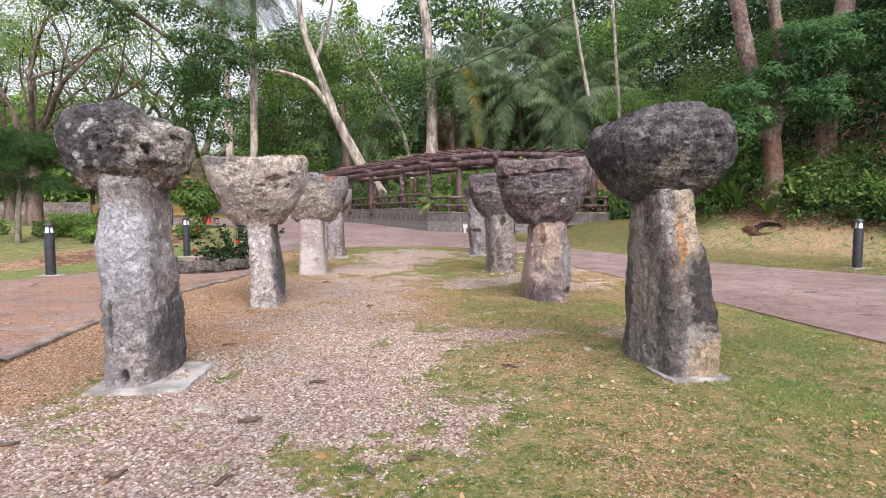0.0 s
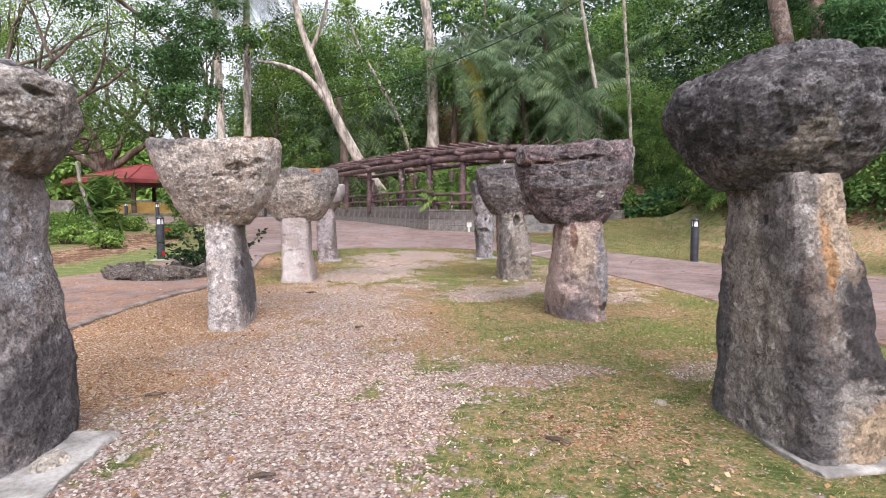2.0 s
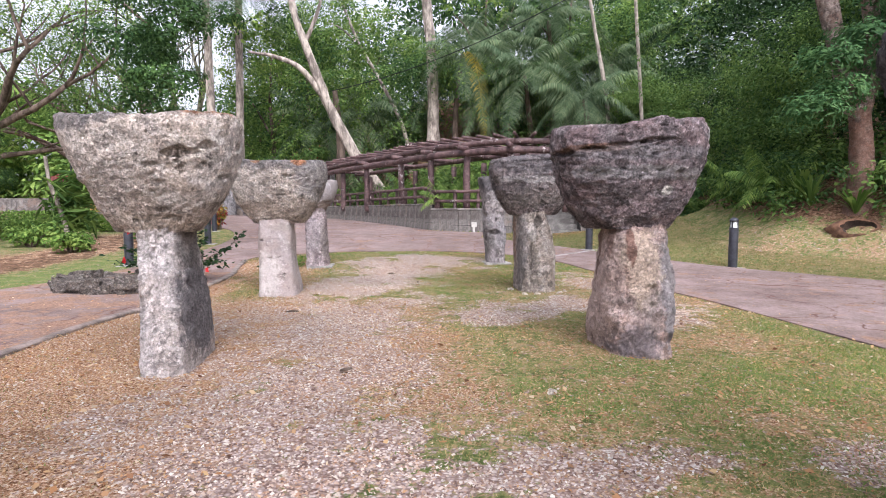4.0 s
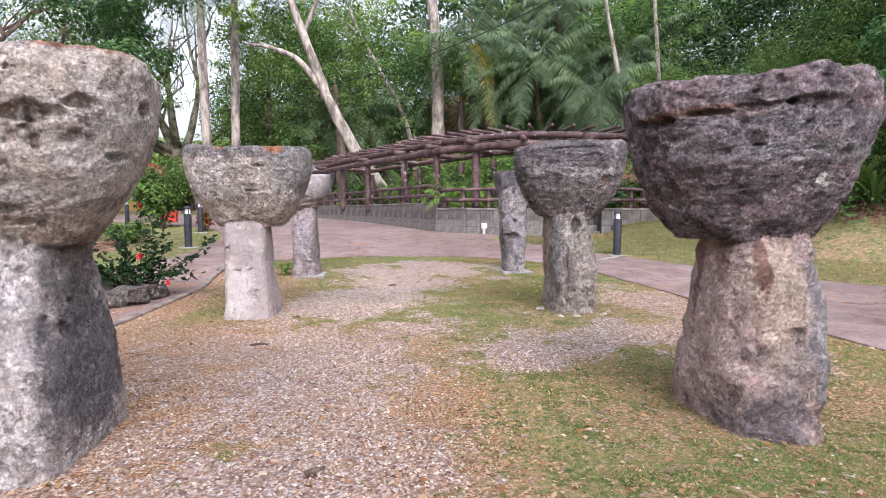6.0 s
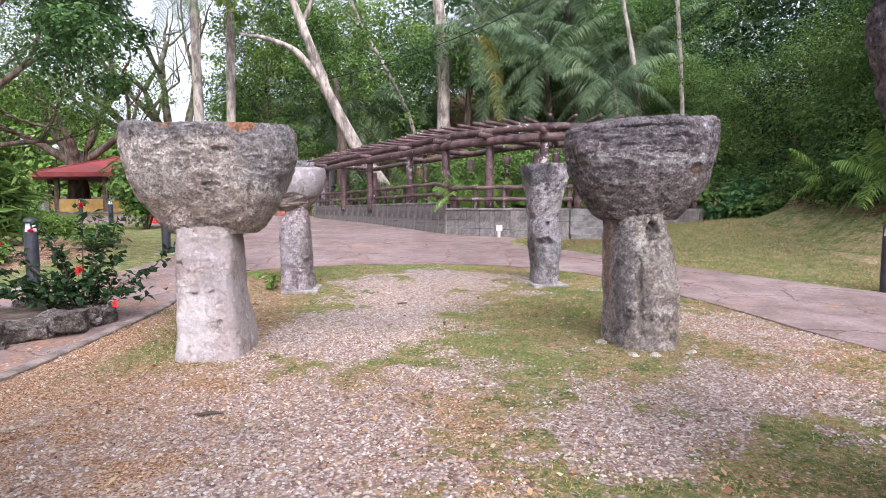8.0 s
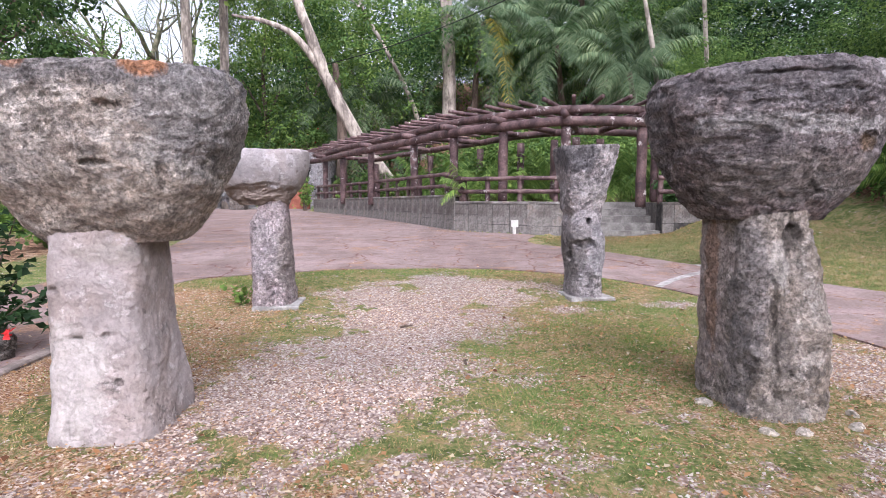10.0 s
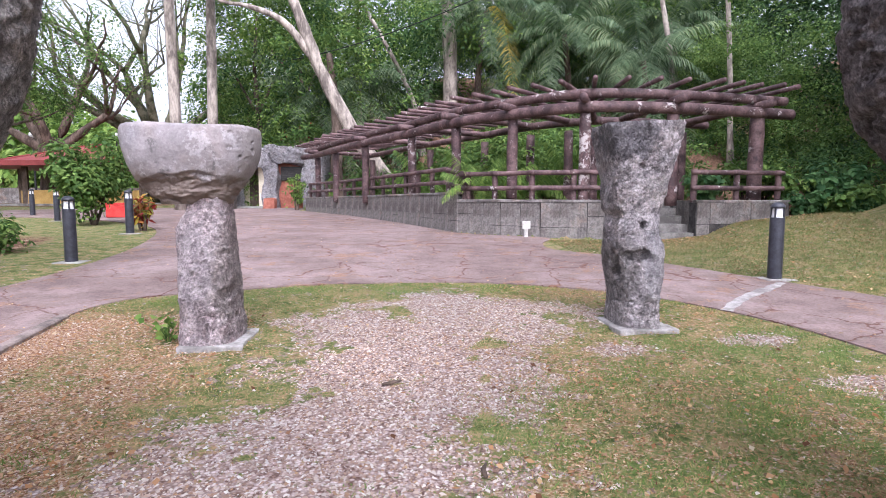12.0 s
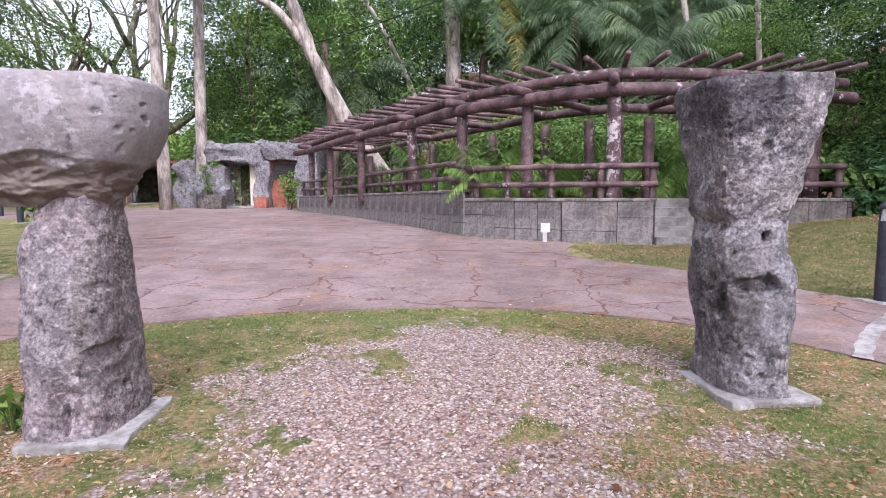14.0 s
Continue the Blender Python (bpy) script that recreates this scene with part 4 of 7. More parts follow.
latte(-1.7, 4.28,
      [(-0.1, -0.02, 0, 0.2, 0.42), (0.1, -0.02, 0, 0.21, 0.43), (0.35, -0.02, 0.02, 0.21, 0.42), (0.65, -0.03, 0.02, 0.195, 0.36), (1.0, -0.04, 0.0, 0.18, 0.31), (1.42, -0.04, 0, 0.17, 0.28)],
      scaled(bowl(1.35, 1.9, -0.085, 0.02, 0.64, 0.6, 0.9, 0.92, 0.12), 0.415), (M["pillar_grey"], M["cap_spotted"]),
      "grey limestone pillar with lichen-spotted rounded capstone", 1, (-0.24, -0.5, 0.4, 0.22),
      dict(power=3.0, rough=0.03, pits=0.3, dents=((-0.1, -0.4, 0.48, 0.02, 0.25, 0.17, 0.1), (0.0, -0.45, 0.09, 0.035, 0.25, 0.07, 0.1), (-0.2, -0.36, 0.5, 0.05, 0.2, 0.05, 0.05), (-0.2, -0.36, 0.36, 0.05, 0.2, 0.04, 0.05), (-0.17, -0.4, 0.24, 0.05, 0.2, 0.04, 0.05), (-0.22, -0.3, 0.6, 0.04, 0.2, 0.03, 0.04))),
      dict(power=2.5, rough=0.035, pits=0.45, grain=1.2, tilt=-0.02, drop=(0.06, 0.07), dents=((0.16, -0.38, 1.6, 0.032, 0.25, 0.05, 0.1), (0.2, -0.36, 1.52, 0.08, 0.25, 0.022, 0.05), (-0.14, -0.42, 1.6, 0.03, 0.2, 0.03, 0.06), (0.3, -0.2, 1.74, 0.03, 0.2, 0.025, 0.05), (-0.4, -0.3, 1.88, 0.06, 0.2, 0.015, 0.04))))
latte(2.2, 4.13,
      [(-0.1, 0.02, 0.0, 0.2, 0.43), (0.12, 0.02, 0.0, 0.205, 0.43), (0.32, 0.025, 0.0, 0.215, 0.425), (0.45, 0.015, 0.0, 0.205, 0.42), (0.7, -0.01, 0.01, 0.185, 0.39), (0.95, -0.03, 0.02, 0.165, 0.35), (1.12, -0.05, 0.04, 0.155, 0.31), (1.36, -0.05, 0.06, 0.155, 0.28)],
      scaled(bowl(1.28, 1.98, -0.01, 0.16, 0.45, 0.62, 0.72, 0.85, 0.24), 0.575), (M["pillar_streaked"], M["cap_dark"]),
      "dark streaked limestone pillar with domed dark capstone", 2, (-0.22, -0.5, 0.22, -0.1),
      dict(power=6.0, rough=0.022, pits=0.2, grain=1.1, dents=((-0.22, -0.05, 0.62, 0.1, 0.03, 0.2, 0.04), (-0.22, 0.1, 1.0, 0.1, 0.02, 0.03, 0.05), (-0.22, 0.15, 0.9, 0.1, 0.02, 0.03, 0.05), (0.14, -0.42, 0.34, 0.12, 0.1, 0.02, 0.02))),
      dict(power=2.3, rough=0.03, pits=0.3, ledge=0.004, grain=1.3, tilt=0.12, dents=((0.2, -0.4, 1.72, 0.06, 0.2, 0.02, 0.03), (-0.12, -0.5, 1.72, 0.05, 0.2, 0.02, 0.03))))
latte(-1.5, 7.45,
      [(-0.1, 0.04, 0, 0.18, 0.46), (0.1, 0.04, 0, 0.18, 0.46), (0.4, 0.03, 0, 0.18, 0.42), (0.7, 0.0, 0.0, 0.165, 0.36), (1.08, -0.03, 0.0, 0.155, 0.27)],
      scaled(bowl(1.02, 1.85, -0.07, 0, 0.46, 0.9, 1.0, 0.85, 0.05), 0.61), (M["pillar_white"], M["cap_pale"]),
      "whitish limestone pillar with deeply pitted pale bowl capstone", 3, None,
      dict(power=4.5, rough=0.028, pits=0.35, grain=1.1),
      dict(power=2.6, rough=0.035, pits=0.62, ledge=0.004, tilt=0.0, dents=((0.2, -0.5, 1.57, 0.11, 0.3, 0.035, 0.06), (0.24, -0.5, 1.5, 0.018, 0.3, 0.08, 0.06), (0.4, -0.4, 1.62, 0.04, 0.3, 0.025, 0.05), (0.36, -0.4, 1.5, 0.025, 0.3, 0.03, 0.04), (0.05, -0.5, 1.5, 0.06, 0.3, 0.02, 0.05), (0.52, -0.1, 1.64, 0.1, 0.04, 0.03, 0.05), (0.5, 0.12, 1.5, 0.1, 0.05, 0.035, 0.05), (0.45, -0.25, 1.42, 0.03, 0.1, 0.02, 0.04))))
latte(2.24, 7.5,
      [(-0.1, -0.02, 0, 0.27, 0.41), (0.1, -0.03, 0, 0.29, 0.42), (0.28, -0.03, 0, 0.3, 0.42), (0.46, -0.01, 0, 0.275, 0.39), (0.63, 0.0, 0.0, 0.25, 0.36), (0.81, 0.01, 0, 0.235, 0.32), (1.07, 0.02, 0, 0.215, 0.28)],
      scaled(bowl(1.02, 1.87, -0.055, 0.02, 0.53, 0.8, 0.98, 0.82, 0.07), 0.6), (M["pillar_brown"], M["cap_layered"]),
      "brown grey limestone pillar with layered dark bowl capstone", 4, None,
      dict(power=3.2, rough=0.035, pits=0.25, grain=1.2, dents=((0.17, -0.45, 0.1, 0.05, 0.3, 0.11, 0.12), (0.0, -0.4, 0.56, 0.05, 0.2, 0.02, 0.03), (0.1, -0.4, 0.42, 0.02, 0.2, 0.12, 0.03))),
      dict(power=2.7, rough=0.032, pits=0.4, ledge=0.006, grain=1.15, tilt=0.05, dents=((-0.6, -0.05, 1.655, 0.14, 0.26, 0.03, 0.06), (-0.5, -0.34, 1.675, 0.13, 0.2, 0.026, 0.05), (-0.3, -0.5, 1.7, 0.16, 0.2, 0.022, 0.045), (-0.02, -0.58, 1.705, 0.2, 0.2, 0.018, 0.035), (-0.28, -0.5, 1.5, 0.05, 0.2, 0.014, 0.03), (-0.42, -0.4, 1.47, 0.04, 0.2, 0.018, 0.03), (0.02, -0.58, 1.48, 0.08, 0.2, 0.012, 0.025), (0.2, -0.5, 1.46, 0.04, 0.2, 0.02, 0.03), (-0.12, -0.56, 1.44, 0.05, 0.2, 0.014, 0.02))))
latte(-1.28, 10.95,
      [(-0.1, 0.0, 0, 0.265, 0.37), (0.08, 0.0, 0, 0.26, 0.36), (0.25, -0.015, 0, 0.245, 0.34), (0.5, -0.03, 0, 0.225, 0.31), (1.04, -0.04, 0, 0.215, 0.28)],
      scaled(bowl(0.98, 1.83, -0.01, 0, 0.52, 0.85, 1.0, 0.82, 0.05), 0.645), (M["pillar_squared"], M["cap_banded"]),
      "pale squared limestone pillar with rough grey bowl capstone", 5, None,
      dict(power=6.0, rough=0.016, pits=0.12, grain=0.7, dents=((-0.1, -0.34, 0.52, 0.04, 0.15, 0.012, 0.03), (0.04, -0.34, 0.53, 0.025, 0.15, 0.02, 0.02), (-0.13, -0.36, 0.08, 0.01, 0.2, 0.04, 0.03), (-0.2, -0.3, 0.75, 0.025, 0.2, 0.02, 0.03), (0.1, -0.33, 0.3, 0.015, 0.2, 0.02, 0.02))),
      dict(power=2.7, rough=0.032, pits=0.45, ledge=0.006, grain=1.1, dents=((0.2, -0.5, 1.62, 0.05, 0.3, 0.025, 0.04), (-0.2, -0.5, 1.66, 0.06, 0.3, 0.05, 0.03), (0.1, -0.5, 1.36, 0.08, 0.3, 0.02, 0.03), (0.36, -0.4, 1.3, 0.02, 0.3, 0.1, 0.03))))
latte(2.33, 10.9,
      [(-0.1, -0.02, 0, 0.26, 0.37), (0.1, -0.02, 0, 0.265, 0.37), (0.5, -0.02, 0, 0.265, 0.34), (0.74, -0.03, 0, 0.255, 0.31), (0.9, -0.04, 0, 0.23, 0.29), (1.14, -0.05, 0, 0.205, 0.26)],
      scaled(bowl(1.08, 1.92, -0.01, 0.04, 0.52, 0.78, 0.96, 0.82, 0.07), 0.625), (M["pillar_earthy"], M["cap_layered_grey"]),
      "brown grey limestone pillar with dark bowl capstone", 6, None,
      dict(power=3.4, rough=0.03, pits=0.2, grain=1.2, dents=((-0.02, -0.3, 0.98, 0.05, 0.2, 0.1, 0.05), (-0.14, -0.36, 0.5, 0.03, 0.2, 0.35, 0.03), (-0.05, -0.36, 0.25, 0.03, 0.2, 0.02, 0.02))),
      dict(power=2.6, rough=0.026, pits=0.3, ledge=0.008, grain=0.9, tilt=0.07, dents=((-0.1, -0.5, 1.84, 0.3, 0.4, 0.012, 0.025), (0.28, -0.5, 1.52, 0.05, 0.3, 0.03, 0.04))))
latte(-1.1, 14.12,
      [(-0.1, -0.02, 0, 0.215, 0.33), (0.1, -0.02, 0, 0.215, 0.32), (0.3, -0.03, 0, 0.21, 0.3), (0.6, -0.04, 0, 0.205, 0.27), (0.9, -0.04, 0, 0.19, 0.23), (1.02, -0.02, 0, 0.165, 0.21), (1.16, -0.01, 0, 0.15, 0.19)],
      scaled(bowl(1.09, 1.68, -0.13, 0, 0.5, 0.82, 1.0, 0.85, 0.04), 0.5), (M["pillar_rosy"], M["cap_smooth"]),
      "grey limestone pillar with smooth bowl capstone on footing", 7, (-0.2, -0.36, 0.28, 0.26),
      dict(power=3.2, rough=0.024, pits=0.25, grain=1.0, dents=((0.02, -0.33, 0.12, 0.02, 0.2, 0.1, 0.04), (0.16, -0.2, 0.4, 0.06, 0.2, 0.04, 0.03))),
      dict(power=2.5, rough=0.018, pits=0.0, grain=0.35, coarse=(1.31, 0.032)))
latte(2.46, 14.3,
      [(-0.1, -0.02, 0, 0.175, 0.3), (0.1, -0.02, 0, 0.18, 0.3), (0.3, -0.02, 0, 0.19, 0.3), (0.45, -0.02, 0, 0.21, 0.3), (0.65, -0.02, 0, 0.215, 0.29), (0.85, -0.04, 0, 0.2, 0.26), (1.0, -0.03, 0, 0.19, 0.24), (1.04, -0.03, 0, 0.18, 0.23)],
      [(0.98, -0.04, 0, 0.17, 0.22), (1.03, -0.05, 0, 0.2, 0.24), (1.18, -0.04, 0, 0.225, 0.26), (1.32, -0.03, 0, 0.235, 0.27), (1.5, -0.02, 0, 0.28, 0.29), (1.62, -0.01, 0, 0.315, 0.3), (1.73, -0.01, 0, 0.335, 0.31), (1.755, -0.01, 0, 0.33, 0.305)],
      (M["pillar_rough"], M["pillar_rough"]),
      "rough grey limestone pillar with tall tapered capstone", 8, (-0.26, -0.36, 0.25, 0.24),
      dict(power=3.2, rough=0.026, pits=0.3, grain=0.95, dents=((-0.04, -0.24, 0.9, 0.04, 0.15, 0.04, 0.1), (-0.06, -0.28, 0.63, 0.11, 0.2, 0.05, 0.08), (-0.2, -0.15, 0.5, 0.1, 0.06, 0.1, 0.06), (-0.16, -0.25, 0.58, 0.03, 0.15, 0.03, 0.05))),
      dict(power=5.5, rough=0.02, pits=0.12, grain=0.8, ledge=0.003, tilt=0.03, ease=1, dents=((-0.05, -0.3, 1.64, 0.03, 0.2, 0.12, 0.03), (-0.08, -0.27, 1.38, 0.04, 0.2, 0.04, 0.04))))


# ---- terrace wall, steps, fence and pergola ----
def wall_line(x0, x1, n, back=0.0):
    out = []
    for x in np.linspace(x0, x1, 400):
        out.append((x, float(wall_y(x))))
    p = np.array(out)
    seg = np.r_[0, np.cumsum(np.hypot(*np.diff(p, axis=0).T))]
    at = np.linspace(0, seg[-1], n)
    q = np.stack([np.interp(at, seg, p[:, 0]), np.interp(at, seg, p[:, 1])], -1)
    for _ in range(4):
        q[1:-1] = 0.25 * q[:-2] + 0.5 * q[1:-1] + 0.25 * q[2:]
    t = np.gradient(q, axis=0)
    t /= np.hypot(t[:, :1], t[:, 1:])
    nrm = np.stack([-t[:, 1], t[:, 0]], -1)
    return q + nrm * back, t, nrm


def wall_top(x):
    return float(np.interp(x, [-3.4, 1.85, 1.86, 9.4], [1.2, 1.31, 1.14, 1.12]))


WALL_ENDS = ((-3.4, 4.93), (6.47, 8.65))


def build_wall():
    t = tagged(part("terrace_wall", joined([sweep_wall(*ends) for ends in WALL_ENDS]), M["joint"]), "grey plastered terrace wall with incised stone joints", "wall", kind="structure")
    rnd = random.Random(4)
    for ends in WALL_ENDS:
        p, tan, nrm = wall_line(*ends, 260)
        lengths = np.r_[0, np.cumsum(np.hypot(*np.diff(p, axis=0).T))]
        s = 0.02
        while s < lengths[-1] - 0.1:
            w = min(rnd.choice((0.3, 0.45, 0.6, 0.8, 0.95)), lengths[-1] - s)
            x, y = np.interp(s + w / 2, lengths, p[:, 0]), np.interp(s + w / 2, lengths, p[:, 1])
            a = math.degrees(math.atan2(np.interp(s + w / 2, lengths, tan[:, 1]), np.interp(s + w / 2, lengths, tan[:, 0])))
            z0, z1 = z_at(x, y - 0.4) - 0.05, wall_top(x) - 0.05
            cuts = [z0, z1]
            if rnd.random() < (0.75 if w < 0.8 else 0.25):
                cuts.insert(1, z0 + (z1 - z0) * rnd.choice((0.35, 0.5, 0.65)))
            for lo, hi in zip(cuts, cuts[1:]):
                many = 2 if w > 0.6 and rnd.random() < 0.3 else 1
                for k in range(many):
                    a0, a1 = -w / 2 + w * k / many + 0.008, -w / 2 + w * (k + 1) / many - 0.008
                    ob = part("stone_block", box(fresh(), a0, -0.012 - 0.004 * rnd.random(), lo + 0.006, a1, 0.03, hi - 0.006, 0.004), M["wall"], t)
                    ob.matrix_basis = pose(x, y, 0, 0, 0, a)
            s += w
    for x0, x1 in ((-3.4, 1.84), (1.87, 4.94), (6.46, 8.67)):
        q, _, n = wall_line(x0, x1, 60)
        verts, faces = [], []
        for (x, y), (nx, ny) in zip(q, n):
            h = wall_top(x)
            for o, dz in ((-0.035, -0.05), (-0.035, -0.008), (-0.02, 0.006), (0.27, 0.006), (0.28, -0.05)):
                verts.append((x + nx * o, y + ny * o, h + dz + 0.006 * noise.noise(Vector((x * 2, y * 2, o)))))
        for k in range(len(q) - 1):
            for j in range(4):
                faces.append((k * 5 + j, k * 5 + j + 5, k * 5 + j + 6, k * 5 + j + 1))
        faces.append((0, 1, 2, 3, 4))
        faces.append(tuple(reversed(range(len(verts) - 5, len(verts)))))
        part("coping", (verts, [], faces), M["wall"], t)


def sweep_wall(x0, x1):
    verts, faces = [], []
    p, tan, nrm = wall_line(x0, x1, 100)
    for (x, y), (nx, ny) in zip(p, nrm):
        h = wall_top(x) - 0.02
        z = z_at(x, y - 0.4) - 0.2
        for o, zz in ((0.0, z), (0.0, h), (0.26, h), (0.26, z)):
            verts.append((x + nx * o, y + ny * o, zz))
    for k in range(len(p) - 1):
        for j in range(3):
            faces.append((k * 4 + j, k * 4 + j + 4, k * 4 + j + 5, k * 4 + j + 1))
    faces.append((0, 1, 2, 3))
    n = len(verts)
    faces.append((n - 1, n - 2, n - 3, n - 4))
    return verts, [], faces


build_wall()


def build_steps():
    """Four steps let into the wall, between two cheek walls."""
    t = thing("steps", 5.7, 20.44, 0, -1, "grey concrete steps let into the terrace wall", "steps", kind="structure")
    z0 = 0.3
    rise = (1.125 - z0) / 5
    for k in range(5):
        bm = box(fresh(), -0.768, 0.01 + 0.26 * k, z0 - 0.15, 0.768, 1.75, z0 + rise * (k + 1), 0.012)
        for v in bm.verts:
            v.co.z += 0.008 * noise.noise(v.co * 3)
        part("step", bm, M["step"], t)
    for x0, x1 in ((-1.15, -0.77), (0.77, 1.15)):
        part("cheek_wall", box(fresh(), x0, 0.24, 0.1, x1, 1.75, 1.118, 0.015), M["wall"], t)


build_steps()


def log(name, a, b, r, parent, seed, ends=1.0):
    n = 7
    pts = [Vector(a).lerp(Vector(b), k / (n - 1)) + 0.16 * r * noise.noise_vector(Vector((seed, k * 0.5, 3))) for k in range(n)]
    rad = [r * (1 + 0.08 * noise.noise(Vector((k * 0.9, seed, 1)))) for k in range(n)]
    rad[0] *= ends
    rad[-1] *= ends
    return part(name, tube(pts, rad, 12, r * 0.05, seed), M["log"], parent, "", True)


def build_pergola():
    t = thing("pergola", 0, 0, 0, 0, "long curved pergola of dark brown logs on the terrace", "pergola")
    rnd = random.Random(7)
    front = [(-2.75, 34.2), (-1.75, 31.6), (-0.5, 28.8), (0.95, 25.8), (1.95, 23.5), (3.05, 22.1), (4.32, 20.95), (6.1, 20.75), (8.1, 21.0)]
    arch = [(-3.4, 35.3)] + front + [(8.75, 21.1)]
    line = spline([(x, y, 0) for x, y in arch], 10)
    tang = [(line[min(k + 1, len(line) - 1)] - line[max(k - 1, 0)]).normalized() for k in range(len(line))]
    away = [Vector((-q.y, q.x, 0)) for q in tang]

    def nearest(x, y):
        return min(range(len(line)), key=lambda k: (line[k].x - x) ** 2 + (line[k].y - y) ** 2)

    def beam_z(x):
        return float(np.interp(x, [-3.4, 4.3, 8.7], [2.98, 3.02, 2.95]))
    deep = 2.5
    for k, (x, y) in enumerate(front):
        i = nearest(x, y)
        g = 1.0
        log("post", (x, y, g), (x, y, beam_z(x) - 0.08), 0.12 if k < 8 else 0.145, t, 3.1 * k).data.materials[0] = M["log_white" if k in (3, 6) else "log"]
        if k not in (1,):
            b = Vector((x, y, 0)) + away[i] * deep
            log("post", (b.x, b.y, g), (b.x, b.y, beam_z(x) - 0.12), 0.115, t, 3.1 * k + 40)
            log("cross_beam", (x - 0.42 * away[i].x, y - 0.42 * away[i].y, beam_z(x) + 0.16), (b.x + 0.3 * away[i].x, b.y + 0.3 * away[i].y, beam_z(x) + 0.1), 0.085, t, 3.1 * k + 70)
    marks = [0] + [nearest(x, y) for x, y in front] + [len(line) - 1]
    for a, b in zip(marks, marks[1:]):
        for off, dz, r in ((-0.1, 0.0, 0.115), (0.08, 0.3, 0.1), (deep, 0.08, 0.1)):
            mid = [line[i] + away[i] * off for i in range(a, b + 1)]
            pts = [Vector((q.x, q.y, beam_z(q.x) + dz)) for q in mid]
            if len(pts) > 1:
                d0, d1 = (pts[0] - pts[1]).normalized(), (pts[-1] - pts[-2]).normalized()
                pts = [pts[0] + d0 * 0.12] + pts + [pts[-1] + d1 * 0.12]
                part("beam", tube(pts, [r] * len(pts), 12, 0.008, off + a), M["log"], t, "", True)
    total = 0.0
    nextone = 0.0
    for k in range(1, len(line)):
        total += (line[k] - line[k - 1]).length
        if total >= nextone:
            nextone = total + 0.42
            c = line[k]
            z = beam_z(c.x) + 0.45
            w = away[k]
            tilt = 0.04 * rnd.random()
            log("rafter", c - w * (0.5 + 0.2 * rnd.random()) + Vector((0, 0, z + tilt)), c + w * (deep + 0.45) + Vector((0, 0, z - 0.05)), 0.048, t, k * 1.7)


build_pergola()


def build_fence():
    t = thing("log_fence", 0, 0, 0, 0, "rustic two-rail log fence along the terrace edge", "fence")
    for x0, x1, drop in ((-3.3, 1.95, 0.0), (1.9, 4.9, 0.0), (6.52, 8.5, 0.0)):
        p, tan, nrm = wall_line(x0, x1, max(8, int((x1 - x0) * 6)), 0.17)
        seg = np.r_[0, np.cumsum(np.hypot(*np.diff(p, axis=0).T))]
        n = max(2, int(round(seg[-1] / 0.95)))
        at = np.linspace(0, seg[-1], n + 1)
        spots = [(float(np.interp(s, seg, p[:, 0])), float(np.interp(s, seg, p[:, 1]))) for s in at]
        lift = 0.62
        for k, (x, y) in enumerate(spots):
            base = wall_top(x) - 0.05
            log("post", (x, y, base), (x, y, base + lift + 0.06), 0.062, t, k * 2.3 + x0)
        for k in range(len(spots) - 1):
            (xa, ya), (xb, yb) = spots[k], spots[k + 1]
            for h in (0.3, lift):
                za, zb = wall_top(xa) + h - 0.05, wall_top(xb) + h - 0.05
                d = Vector((xb - xa, yb - ya, 0)).normalized()
                o = Vector((d.y, -d.x, 0)) * 0.06
                log("rail", Vector((xa, ya, za)) + o - d * 0.08, Vector((xb, yb, zb)) + o + d * 0.08, 0.052, t, k * 1.9 + h)


build_fence()


def bollard(x, y, first=[None]):
    z = max(z_at(x, y), float(plaza(y))) - 0.01
    if first[0]:
        return copy_thing(first[0], pose(x, y, z))
    t = thing("bollard_light", x, y, z, 0, "dark navy bollard light with clear lamp head", "bollard light", "bollard lights along the path")
    first[0] = t
    body = fresh()
    bmesh.ops.create_cone(body, cap_ends=True, segments=28, radius1=0.085, radius2=0.085, depth=0.78, matrix=Matrix.Translation((0, 0, 0.41)))
    part("post", body, M["navy"], t)
    part("footing", box(fresh(), -0.19, -0.17, -0.05, 0.2, 0.18, 0.022, 0.01), M["slab"], t, "pale cement footing")
    hood = fresh()
    bmesh.ops.create_uvsphere(hood, u_segments=24, v_segments=12, radius=0.085)
    for v in hood.verts:
        v.co.z = 0.93 + max(v.co.z, -0.02) * 0.75
    hood = part("hood", hood, M["navy"], t, "", True)
    lens = fresh()
    bmesh.ops.create_cone(lens, cap_ends=True, segments=24, radius1=0.07, radius2=0.055, depth=0.13, matrix=Matrix.Translation((0, 0, 0.865)))
    part("lamp_lens", lens, M["lamp"], hood, "clear lamp lens")
    for k in range(4):
        bar = box(fresh(), 0.066, -0.01, 0.79, 0.08, 0.01, 0.94)
        bmesh.ops.rotate(bar, verts=bar.verts, cent=(0, 0, 0), matrix=Matrix.Rotation(k * math.pi / 2 + 0.6, 3, "Z"))
        part("cage_bar", bar, M["navy"], hood)
    return t


for bx, by in ((-6.1, 11.1), (-4.8, 14.5), (-4.42, 18.3), (-5.5, 22.7), (-9.9, 27.9), (-12.8, 31.6), (9.35, 10.15), (6.93, 13.15), (5.18, 16.2)):
    bollard(bx, by)


